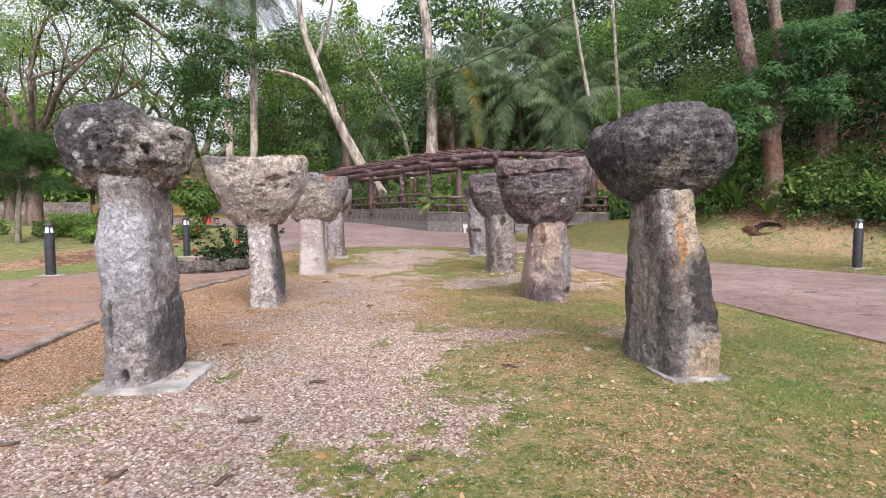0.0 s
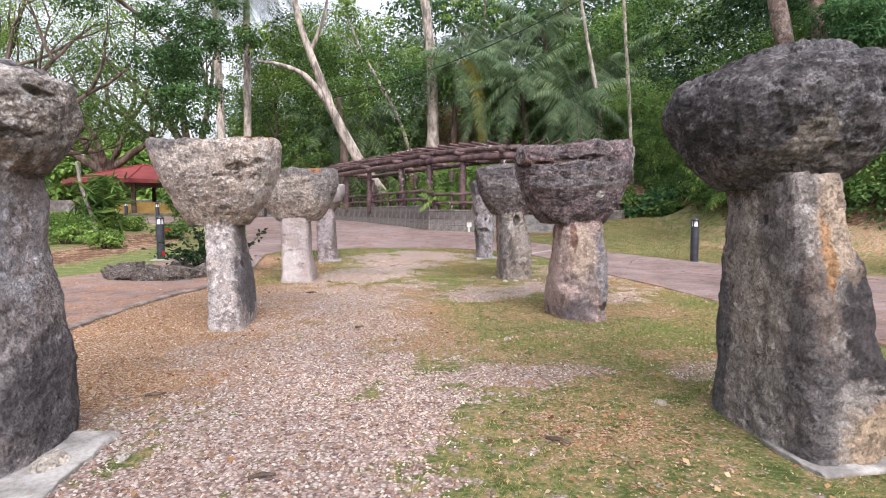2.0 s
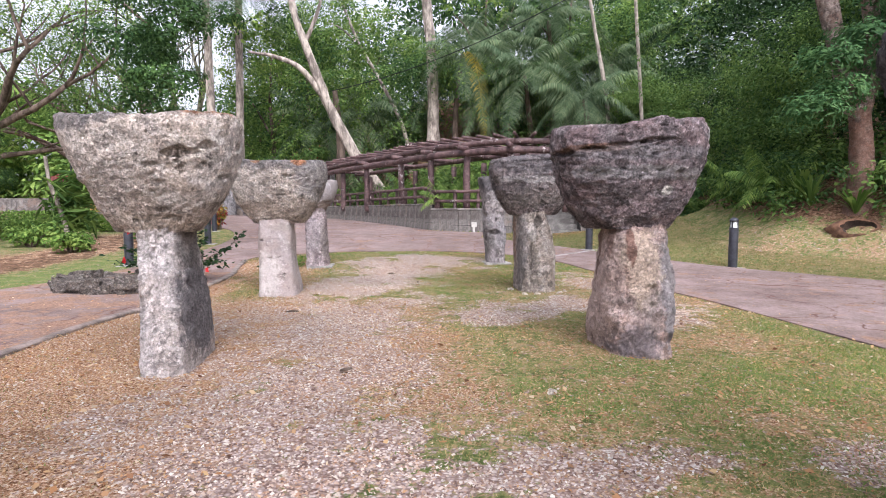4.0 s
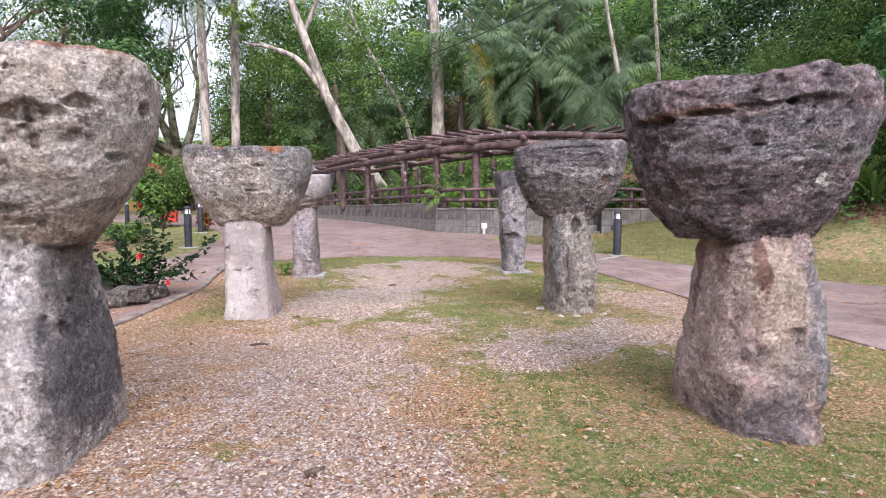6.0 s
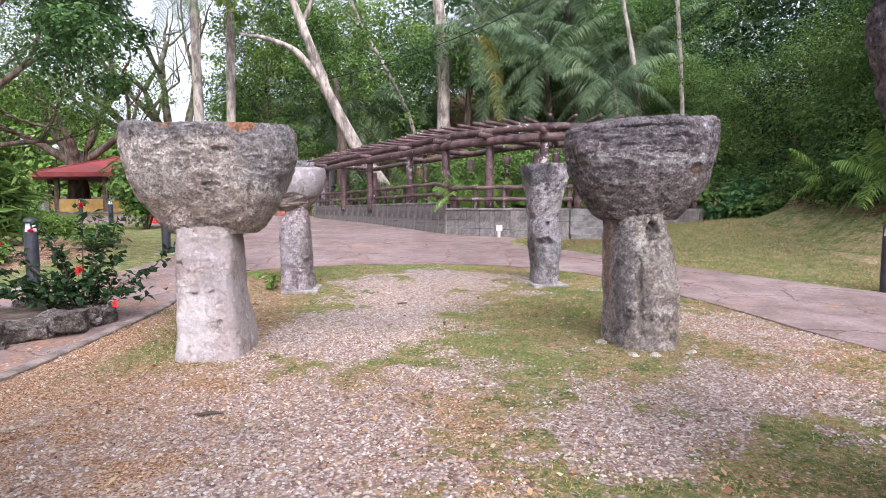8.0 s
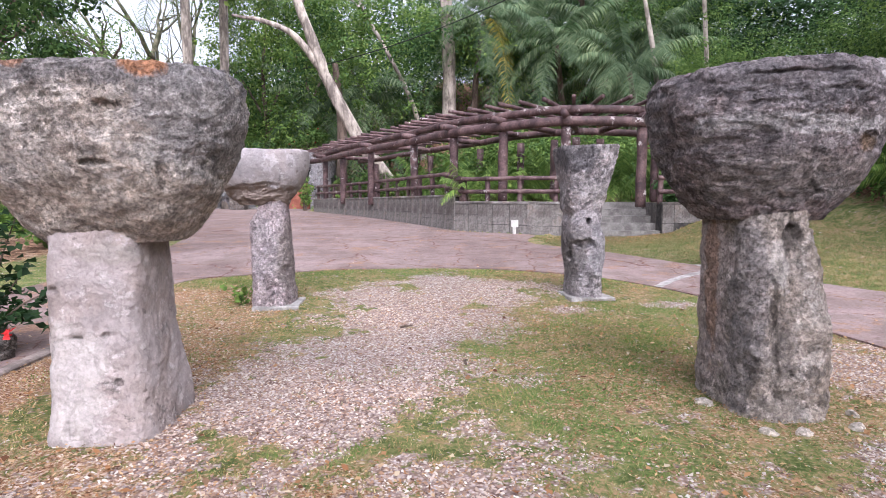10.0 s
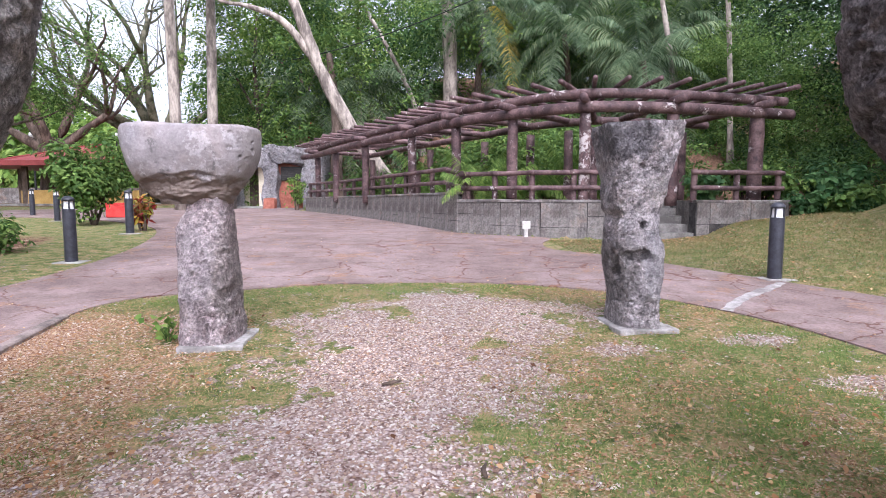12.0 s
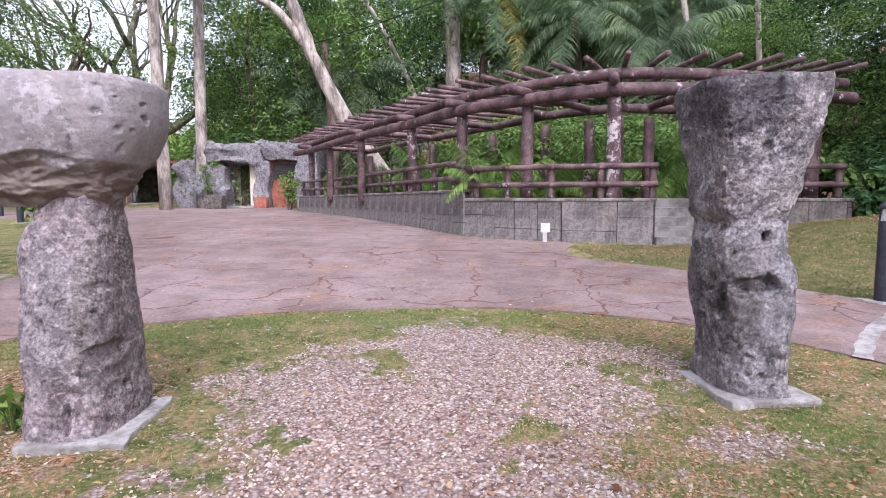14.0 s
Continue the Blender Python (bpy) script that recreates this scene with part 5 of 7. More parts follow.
# ---- foliage ----
def quick_mesh(name, verts, tris, material, smooth=False):
    me = bpy.data.meshes.new(name)
    verts, tris = np.asarray(verts, np.float32), np.asarray(tris, np.int32)
    me.vertices.add(len(verts))
    me.vertices.foreach_set("co", verts.ravel())
    me.loops.add(tris.size)
    me.loops.foreach_set("vertex_index", tris.ravel())
    me.polygons.add(len(tris))
    me.polygons.foreach_set("loop_start", np.arange(0, tris.size, 3, dtype=np.int32))
    me.materials.append(material)
    me.update()
    me.validate()
    return me


def unit(v):
    return v / np.maximum(np.linalg.norm(v, axis=-1, keepdims=True), 1e-9)


def leaves(points, length, width, rng, droop=0.3, facing=None):
    """Folded kite-shaped leaves at the points, each its own island; facing: the way that each blade's face looks."""
    n = len(points)
    way = rng.normal(size=(n, 3))
    if facing is None:
        way[:, 2] = way[:, 2] * 0.5 - droop
        up = rng.normal(size=(n, 3)) * 0.55 + np.array([0, 0, 1.0])
    else:
        up = facing + rng.normal(size=(n, 3)) * 0.28
        way[:, 2] -= droop
    way = unit(way)
    side = unit(np.cross(way, up))
    lift = np.cross(side, way)
    if facing is not None:
        way = np.cross(unit(up), side)
        lift = unit(up)
    ln = (length * rng.uniform(0.6, 1.3, n))[:, None]
    w = (width * rng.uniform(0.7, 1.25, n))[:, None]
    base = points - way * ln * 0.3
    v = np.stack([base, base + way * ln * 0.45 + side * w + lift * w * 0.3, base + way * ln - lift * ln * 0.12, base + way * ln * 0.45 - side * w + lift * w * 0.3], 1).reshape(-1, 3)
    i = np.arange(n)[:, None] * 4
    t = np.concatenate([i + [0, 1, 2], i + [0, 2, 3]], 1).reshape(-1, 3)
    return v, t


def clump_points(centres, radii, each, rng, flat=0.75):
    out, face = [], []
    for c, r in zip(centres, radii):
        n = max(6, int(each * (r ** 1.6)))
        d = unit(rng.normal(size=(n, 3)))
        d[:, 2] = np.where((d[:, 2] < -0.2) & (rng.random(n) < 0.6), -d[:, 2], d[:, 2])
        k = rng.uniform(0.35, 1.0, n) ** 0.4
        lump = 1 + 0.35 * np.sin(d[:, 0] * 5 + c[0] * 3) * np.sin(d[:, 1] * 5 + c[1]) + 0.2 * np.sin(d[:, 2] * 9 + c[2])
        p = d * (k * lump)[:, None] * r * np.array([1, 1, flat])
        p += 0.05 * r * rng.normal(size=(n, 3))
        out.append(np.asarray(c) + p)
        face.append(d * 0.9 + np.array([0, 0, 0.55]))
    return np.concatenate(out), np.concatenate(face)


def foliage(name, centres, radii, each, length, width, material, seed, parent=None, droop=0.3, flat=0.75):
    rng = np.random.default_rng(seed)
    p, face = clump_points(centres, radii, each, rng, flat)
    v, t = leaves(p, length, width, rng, droop, face)
    ob = new(name, quick_mesh(name, v, t, material))
    if parent:
        ob.parent = parent
    return ob


def tree(x, y, label, limbs, bark, crown, leaf, seed, leaf_size=(0.3, 0.09), each=130, category="tree"):
    """limbs: (points, first radius, last radius) lines relative to the foot; crown: (x, y, z, r) clumps."""
    z = z_at(x, y) - 0.35
    t = thing("tree", x, y, z, 0, label, category)
    pieces = []
    for k, (pts, r0, r1) in enumerate(limbs):
        line = spline(pts, 6)
        n = len(line)
        rad = [r0 + (r1 - r0) * i / (n - 1) for i in range(n)]
        if k == 0:
            rad[0] *= 1.6
            rad[1] *= 1.35
            rad[2] *= 1.12
        pieces.append(tube(line, rad, 14, r0 * 0.18, seed + k))
    part("trunk", joined(pieces), bark, t, "", True)
    if crown:
        rng = np.random.default_rng(seed)
        cs, rs = [], []
        for cx, cy, cz, r in crown:
            for _ in range(max(3, int(r * 5))):
                d = unit(rng.normal(size=3)) * rng.uniform(0.2, 1.0) ** 0.5 * r * np.array([1, 1, 0.7])
                cs.append(np.array([cx, cy, cz]) + d)
                rs.append(rng.uniform(0.3, 0.55) * max(0.7, r * 0.6))
        foliage("crown", cs, rs, each, leaf_size[0], leaf_size[1], leaf, seed + 1, t)
    return t


def at_view(px, depth):
    """A place that many metres ahead of the start of the walk and across it."""
    k = (px - 784) / 996 * depth
    return 0.108 * depth + 0.994 * k, 0.994 * depth - 0.108 * k


def frond_geometry(length, width, leaflets, sag, seed, rise=0.6):
    """A palm frond that arches out along +x: a midrib and two rows of hanging leaflets."""
    rng = np.random.default_rng(seed)
    verts, tris = [], []

    def mid(u):
        return np.array([length * (u - 0.18 * u * u * sag), 0, length * (rise * u - sag * u * u)])
    for k in range(leaflets):
        u = 0.12 + 0.88 * k / (leaflets - 1)
        p = mid(u)
        q = mid(min(1, u + 0.02)) - mid(max(0, u - 0.02))
        q /= np.linalg.norm(q)
        ln = width * math.sin(math.pi * (0.12 + 0.8 * u)) ** 0.7 * rng.uniform(0.85, 1.1)
        for s in (-1, 1):
            d = np.array([0.55 * q[0], s * 0.85, -0.35 - 0.5 * rng.random()])
            d /= np.linalg.norm(d)
            tip = p + d * ln + np.array([0, 0, -0.25 * ln])
            m = p + d * ln * 0.5
            w = q * 0.021 * (length / 3.0) ** 0.5
            n = len(verts)
            verts += [p - w * 0.6, p + w * 0.6, m + w, m - w, tip]
            tris += [(n, n + 1, n + 2), (n, n + 2, n + 3), (n + 3, n + 2, n + 4)]
    for k in range(10):
        a, b = mid(k / 10), mid((k + 1) / 10)
        r = 0.02 * length / 3 * (1.2 - k / 10)
        n = len(verts)
        verts += [a + [0, r, 0], a - [0, r, 0], b - [0, r, 0], b + [0, r, 0], (a + b) / 2 + [0, 0, -1.5 * r]]
        tris += [(n, n + 1, n + 2), (n, n + 2, n + 3), (n, n + 4, n + 1), (n + 2, n + 4, n + 3)]
    return np.array(verts), np.array(tris)


def crown_of_fronds(count, length, width, leaflets, seed, low=-0.4, high=1.1):
    rng = np.random.default_rng(seed)
    V, T, n = [], [], 0
    for k in range(count):
        f = (k + rng.random() * 0.6) / count
        v, t = frond_geometry(length * rng.uniform(0.8, 1.1), width, leaflets, 0.55 + 0.5 * (1 - f), seed * 50 + k, low + (high - low) * f)
        a = k * 2.399 + rng.random() * 0.4
        c, s = math.cos(a), math.sin(a)
        v = v @ np.array([[c, s, 0], [-s, c, 0], [0, 0, 1]])
        V.append(v)
        T.append(t + n)
        n += len(v)
    return np.concatenate(V), np.concatenate(T)


PALM_CROWNS = [quick_mesh("crown", *crown_of_fronds(24, 4.1, 1.0, 58, k, -0.5, 1.2), M["leaf_palm"]) for k in (1, 2)]
SMALL_CROWNS = [quick_mesh("crown", *crown_of_fronds(14, 1.15, 0.34, 30, k, 0.2, 1.6), M["leaf_bright"]) for k in (3, 4)]


def palm(x, y, height, lean, k, yellow=False):
    z = z_at(x, y) - 0.1
    t = thing("palm_tree", x, y, z, 37 * k, "tall coconut palm with drooping feather fronds", "palm tree", "coconut palms on the wooded slope")
    top = Vector((lean, 0, height))
    line = [Vector((lean * u * u, 0.15 * math.sin(3 * u), height * u)) for u in np.linspace(0, 1, 9)]
    part("trunk", tube(line, [0.2 - 0.07 * u for u in np.linspace(0, 1, 9)], 10, 0.03, k), M["bark_brown"], t, "", True)
    ob = new("crown", PALM_CROWNS[k % 2])
    ob.parent = t
    ob.location = top
    if yellow:
        v, tr = frond_geometry(4.0, 0.9, 54, 1.7, 77, 0.35)
        ob = new("dry_frond", quick_mesh("dry_frond", v, tr, M["leaf_yellow"]))
        ob.parent = t
        ob.location = top
        ob.rotation_euler = (0, 0, radians(-70 - 37 * k))
        ob["label"] = "dry yellow hanging frond"
    return t


for k, (px, depth, height, lean) in enumerate([(800, 40, 5.6, 0.5), (925, 39, 4.4, -0.8), (985, 42, 5.8, 0.6), (650, 41, 6.2, 0.8), (700, 44, 5.6, -0.6), (870, 46, 6.6, 0.3), (1010, 36, 3.4, 0.4),
                                               (590, 43, 5.4, 0.4), (1060, 40, 5.4, -0.5), (845, 41, 3.6, 0.6), (960, 44, 8.0, -0.4)]):
    palm(*at_view(px, depth), height, lean, k, k == 0)

# the large trees
tree(0.9, 36.2, "pale leaning tree behind the pergola", [
    ([(0, 0, 0), (-1.0, 0, 1.6), (-2.2, 0, 3.4), (-3.6, 0, 6.0), (-4.8, 0, 9.2), (-5.6, 0, 11.6), (-6.0, 0, 14.5)], 0.42, 0.14),
    ([(-3.9, 0, 6.6), (-5.2, -0.2, 8.2), (-6.6, -0.3, 8.8), (-8.0, -0.4, 9.0)], 0.2, 0.06),
    ([(-5.0, 0, 9.6), (-4.2, 0, 11.5), (-3.8, 0, 13.5)], 0.14, 0.05)],
    M["bark_pale"], [(-6, 0, 14.5, 1.8), (-8.3, 0, 10.5, 1.5), (-3.6, 0, 13.5, 1.6), (-4.5, 0.5, 15.5, 1.6)], M["leaf_bright"], 11)
tree(*at_view(762, 40), "tall pale forked tree above the palms", [
    ([(0.1, 0, 0), (0.1, 0, 4), (-0.1, 0, 8), (-0.5, 0, 11.5), (-0.8, 0, 14.5)], 0.4, 0.26),
    ([(-0.75, 0, 13.2), (-1.6, 0, 14.8), (-2.6, 0, 15.6), (-3.6, 0, 16.8)], 0.2, 0.06), ([(-0.6, 0, 12.4), (0.3, 0, 14.3), (0.9, 0, 16.5)], 0.2, 0.06)],
    M["bark_pale"], [(2.2, 0, 17, 1.5), (-3.8, 0, 17.5, 1.4)], M["leaf_mid"], 12)
tree(*at_view(730, 41), "thin pale leaning tree", [([(0, 0, 0), (-0.5, 0, 3), (-1.9, 0, 6), (-3.4, 0, 8.6), (-4.4, 0, 11)], 0.15, 0.08), ([(-3.4, 0, 8.6), (-4.6, 0, 9.6), (-5.4, 0, 9.9)], 0.07, 0.03)],
     M["bark_pale"], [(-4.8, 0, 11.5, 1.3)], M["leaf_bright"], 13)
tree(*at_view(612, 38), "dark brown upright tree trunk", [([(0, 0, 0), (0.1, 0, 4), (-0.2, 0, 7.5)], 0.34, 0.16)], M["bark_brown"], [(-0.5, 0.5, 9.5, 2.4), (-0.4, -0.9, 6.6, 1.4), (0.5, -0.9, 7.8, 1.5), (1.3, -0.4, 6.0, 1.2)], M["leaf_mid"], 14, (0.2, 0.06), 220)
bank_tree_a = tree(10.35, 14.0, "red-brown forked tree with patchy bark", [
    ([(0, 0, 0), (0.0, 0, 1.2), (-0.1, 0, 2.2), (-0.5, 0.2, 3.6), (-1.1, 0.3, 6.2), (-1.6, 0.3, 9)], 0.25, 0.16),
    ([(-0.1, 0, 2.2), (0.15, 0, 3.4), (0.0, 0, 4.6), (-0.3, 0, 6.4), (-0.5, 0, 9)], 0.19, 0.13)],
    M["bark_patchy"], [(-1.5, 0.5, 9.6, 2.4), (0.5, 0, 10.2, 2.6), (-3.2, 1, 9.6, 2.2), (-2, -3, 10, 2.6), (1, 3.5, 10, 2.8)], M["leaf_dark"], 15, (0.2, 0.07), 200)
bank_tree_b = tree(12.35, 14.75, "pale patchy-barked tree on the bank", [([(0, 0, 0), (0.1, 0, 2), (0.35, 0, 4), (0.7, 0, 7), (0.9, 0, 9)], 0.3, 0.2)],
     M["bark_patchy"], [(1.0, 0, 9.6, 2.8), (3.2, 0.5, 8.6, 2.6), (2, -3, 10, 2.8), (2, 4, 11, 2.8)], M["leaf_dark"], 16, (0.2, 0.07), 200)
tree(*at_view(1098, 31), "slim grey-brown tree on the slope", [([(0, 0, 0), (-0.2, 0, 4), (-0.6, 0, 9), (-0.9, 0, 13)], 0.1, 0.07)], M["bark_pale"], [(-0.8, 0, 13, 2.0), (0, -1.3, 2.4, 1.5), (-0.5, -1.2, 4.2, 1.5), (0.3, -1.2, 6.0, 1.5), (-0.6, -1.1, 7.6, 1.3), (1.2, -0.8, 3.2, 1.3)], M["leaf_mid"], 17, (0.12, 0.03), 420)
tree(*at_view(1035, 36), "thin pale tree beside the palms", [([(0.6, 0, 0), (0.2, 0, 4), (-0.6, 0, 8), (-1.3, 0, 12)], 0.14, 0.07)], M["bark_pale"], [(-1.3, 0, 12.2, 1.6)], M["leaf_bright"], 18)


def spread(start, way, length, radius, depth, rng, pieces, tips, sag=0.0):
    """Limbs that fork again and again, rising and spreading."""
    n = 5
    line, p, d = [Vector(start)], Vector(start), Vector(way).normalized()
    for _ in range(n):
        d = (d + Vector(rng.normal(0, 0.13, 3)) + Vector((0, 0, 0.05 - sag))).normalized()
        p = p + d * (length / n)
        line.append(p.copy())
    pieces.append(tube(line, [radius * (1 - 0.5 * k / n) for k in range(n + 1)], 8 if depth > 1 else 5, radius * 0.2, length))
    if depth == 0:
        tips.append(p)
        return
    for k in range(3 if depth > 1 else 2):
        side = Vector(rng.normal(0, 0.62, 3))
        side.z = side.z * 0.5 + 0.1
        q = line[-1] if k else line[3]
        spread(q, d + side, length * rng.uniform(0.55, 0.8), radius * (0.5 if k else 0.4), depth - 1, rng, pieces, tips, sag)


def branching_tree(x, y, label, height, radius, ways, length, depth, bark, leaf, seed, leaf_size, each, clump):
    t = thing("tree", x, y, z_at(x, y) - 0.3, 0, label, "tree")
    rng = np.random.default_rng(seed)
    pieces, tips = [tube(spline([(0, 0, 0), (0.1, 0, height * 0.5), (0, 0, height)], 4), [radius * f for f in (1.5, 1.2, 1.05, 1, 0.95, 0.9, 0.9, 0.9, 0.85)], 14, radius * 0.2, seed)], []
    for w in ways:
        spread((0, 0, height * rng.uniform(0.7, 0.98)), w, length * rng.uniform(0.85, 1.1), radius * 0.5, depth, rng, pieces, tips)
    part("trunk", joined(pieces), bark, t, "", True)
    if each:
        foliage("crown", [np.array(p) for p in tips], [clump * rng.uniform(0.6, 1.2) for _ in tips], each, leaf_size, leaf_size * 0.26, leaf, seed + 1, t, 0.2, 0.55)
    return t


branching_tree(*at_view(352, 50), "spreading rain tree with long mossy limbs", 5.2, 0.75, [(-1, -0.3, 0.55), (-0.9, 0.2, 0.9), (-0.3, 0, 1.1), (0.5, 0.1, 1.0), (1, 0, 0.7), (-1, -0.6, 0.28), (0.1, -0.5, 0.9)], 6.0, 3,
               M["bark_moss"], M["leaf_bright"], 19, 0.17, 18, 1.1)
branching_tree(*at_view(205, 46), "thick grey spreading tree at the edge of the lawn", 4.5, 0.7, [(-1, 0, 0.5), (1, 0, 0.5), (0.2, -0.5, 1), (-0.5, 0.3, 1), (0.7, -0.4, 0.8)], 4.6, 2,
               M["bark_brown"], M["leaf_mid"], 20, 0.22, 100, 1.8)
branching_tree(*at_view(20, 33), "feathery green tree beyond the lawn", 3.6, 0.35, [(-1, 0, 0.5), (1, 0, 0.4), (0.2, -0.5, 0.9), (0.8, -0.2, 0.8), (-0.4, 0.4, 1)], 4.4, 2,
               M["bark_brown"], M["leaf_mid"], 23, 0.15, 420, 1.9)
branching_tree(*at_view(60, 27), "broad light green tree beside the path", 4.4, 0.35, [(-1, 0, 0.6), (1, 0, 0.5), (0.3, -0.5, 0.9), (0.9, -0.3, 0.9), (-0.4, 0.4, 1), (0.2, 0.2, 1)], 4.4, 2,
               M["bark_brown"], M["leaf_bright"], 25, 0.14, 170, 1.7)
# a limb that hangs over the path from a trunk beside it
over = branching_tree(-13.5, 13.0, "broad tree with leafy limbs hanging over the path", 5.0, 0.5, [(-0.6, 0, 0.9), (0.1, -0.6, 1.0)], 3.6, 1, M["bark_brown"], M["leaf_mid"], 24, 0.12, 300, 1.3)
limb = part("limb", joined([tube(spline([(0, 0, 4.6), (3, 1, 6.6), (6.5, 2, 7.4), (9.2, 2.6, 6.6)], 6), [0.13 - 0.005 * k for k in range(19)], 8, 0.03),
                            tube(spline([(5, 1.6, 7.2), (6.6, 3.6, 7.0), (8.2, 4.6, 5.8)], 5), [0.11 - 0.008 * k for k in range(11)], 7, 0.02)]), M["bark_brown"], over, "", True)
foliage("foliage", [(8.9 + 0.55 * math.sin(k * 2.1), 2.6 + 0.9 * math.sin(k * 1.3 + 1), 6.1 - 0.17 * (k % 17)) for k in range(17)] + [(5.6 + 0.5 * k, 2.2 + 0.6 * math.sin(k), 6.6 + 0.4 * math.sin(k * 2)) for k in range(7)] +
        [(8.0 + 0.4 * math.sin(k * 3), 4.6 + 0.5 * math.cos(k * 2), 5.9 - 0.2 * k) for k in range(8)] +
        [(9.2 + 0.28 * k, 2.8 + 0.5 * math.sin(k * 1.7), 6.5 - 0.1 * k - 0.5 * (k % 3)) for k in range(5)], [0.42 + 0.2 * math.sin(k * 5.0) for k in range(32)] + [0.4] * 5, 1900, 0.085, 0.026, M["leaf_dark"], 91, over, 0.5)

for k, (x, y, h) in enumerate(((-9.3, 36.6, 14.5), (-8.4, 38.6, 16.0))):
    t = thing("palm_tree", x, y, z_at(x, y) - 0.1, 0, "straight pale palm trunk beside the grotto", "palm tree")
    part("trunk", tube([(0.25 * u * (1 if k else -1), 0, h * u) for u in np.linspace(0, 1, 10)], [0.27 - 0.08 * u for u in np.linspace(0, 1, 10)], 12, 0.02, k), M["bark_pale"], t, "", True)
    ob = new("crown", PALM_CROWNS[k])
    ob.parent, ob.location = t, (0.25 * (1 if k else -1), 0, h)
for k, (t, cl) in enumerate(((bank_tree_a, [(0.3, -0.6, 4.1), (-0.5, -0.5, 3.7), (0.9, -0.5, 3.4), (1.5, -0.3, 4.2), (0.2, -0.7, 3.1), (-1.2, -0.4, 3.2), (0.7, -0.5, 4.8), (-0.9, -0.4, 2.6), (1.2, -0.7, 4.4), (0.8, -0.7, 2.8), (-0.2, -0.8, 4.6), (-1.5, -0.4, 2.2)]),
                             (bank_tree_b, [(1.2, -0.4, 2.7), (-0.9, -0.4, 2.2), (-0.8, -0.5, 3.6), (1.6, -0.3, 3.5), (0.0, -0.7, 4.1)]))):
    part("branch", joined([tube([(0, 0, c[2] * 0.95), (c[0] * 0.6, c[1] * 0.6, c[2] + 0.15), c], [0.035, 0.025, 0.01], 6) for c in cl]), M["bark_brown"], t)
    foliage("hanging_foliage", cl, [0.66] * len(cl), 1900, 0.13, 0.022, M["leaf_fern"], 70 + k, t, 0.6, 0.5)


def burrow(x, y):
    """A dug-out hole in the slope with a low collar of loose red soil; its mouth looks out over the lawn."""
    t = thing("burrow", x, y, z_at(x, y) + 0.1, 0, "small dark burrow in red soil below a tree", "burrow")
    t.matrix_basis = pose(x, y, z_at(x, y) + 0.1, 52, 0, -36)
    verts, faces, sides = [], [], 24
    rows = ((0.42, -0.2), (0.34, -0.05), (0.28, 0.01), (0.23, 0.0), (0.2, -0.06), (0.15, -0.14), (0.03, -0.17))
    for r, z in rows:
        for j in range(sides):
            a = 2 * math.pi * j / sides
            w = 1 + 0.25 * noise.noise(Vector((math.cos(a) * 2, math.sin(a) * 2, r * 3)))
            verts.append((1.25 * r * w * math.cos(a), 0.75 * r * w * math.sin(a), z))
    for k in range(len(rows) - 1):
        faces += [(k * sides + j, k * sides + (j + 1) % sides, (k + 1) * sides + (j + 1) % sides, (k + 1) * sides + j) for j in range(sides)]
    part("collar", (verts[:4 * sides], [], faces[:3 * sides]), M["soil"], t, "loose red-brown soil", True)
    # The shallow hollow is painted dark so that it looks like a deep hole.
    part("hollow", (verts[3 * sides:], [], [tuple(i - 3 * sides for i in f) for f in faces[3 * sides:]] + [tuple(3 * sides + j for j in range(sides))]), M["hole_shade_soil"], t, "earth inside with the hole's shade in its colour", True)


burrow(9.75, 13.35)
# leafy canopy trees on the near side of the lawn
for k, (px, depth, h, r, leaf, size) in enumerate([(500, 44, 10.5, 3.4, "leaf_bright", 0.24), (560, 47, 11.5, 3.4, "leaf_mid", 0.24), (640, 48, 13.5, 3.0, "leaf_bright", 0.24), (850, 46, 11.0, 2.4, "leaf_bright", 0.24),
                                                   (985, 44, 10.5, 2.4, "leaf_mid", 0.22), (480, 52, 6.0, 3.4, "leaf_dark", 0.24)]):
    x, y = at_view(px, depth)
    tree(x, y, "leafy green tree beyond the lawn", [([(0, 0, 0), (0.2, 0, h * 0.35), (0, 0, h * 0.7), (0.2, 0, h)], 0.2, 0.05), ([(0.1, 0, h * 0.45), (1.4, 0, h * 0.7), (2.2, 0, h * 0.85)], 0.09, 0.02),
                                                    ([(0.1, 0, h * 0.45), (-1.4, 0.4, h * 0.7), (-2.4, 0.4, h * 0.8)], 0.09, 0.02)],
         M["bark_brown"], [(0, 0, h, r), (r * 0.8, 0, h * 0.82, r * 0.6), (-r * 0.9, 0, h * 0.85, r * 0.6), (0.3, -r * 0.5, h * 0.75, r * 0.55)], M[leaf], 30 + k, (size, size * 0.3), 120)


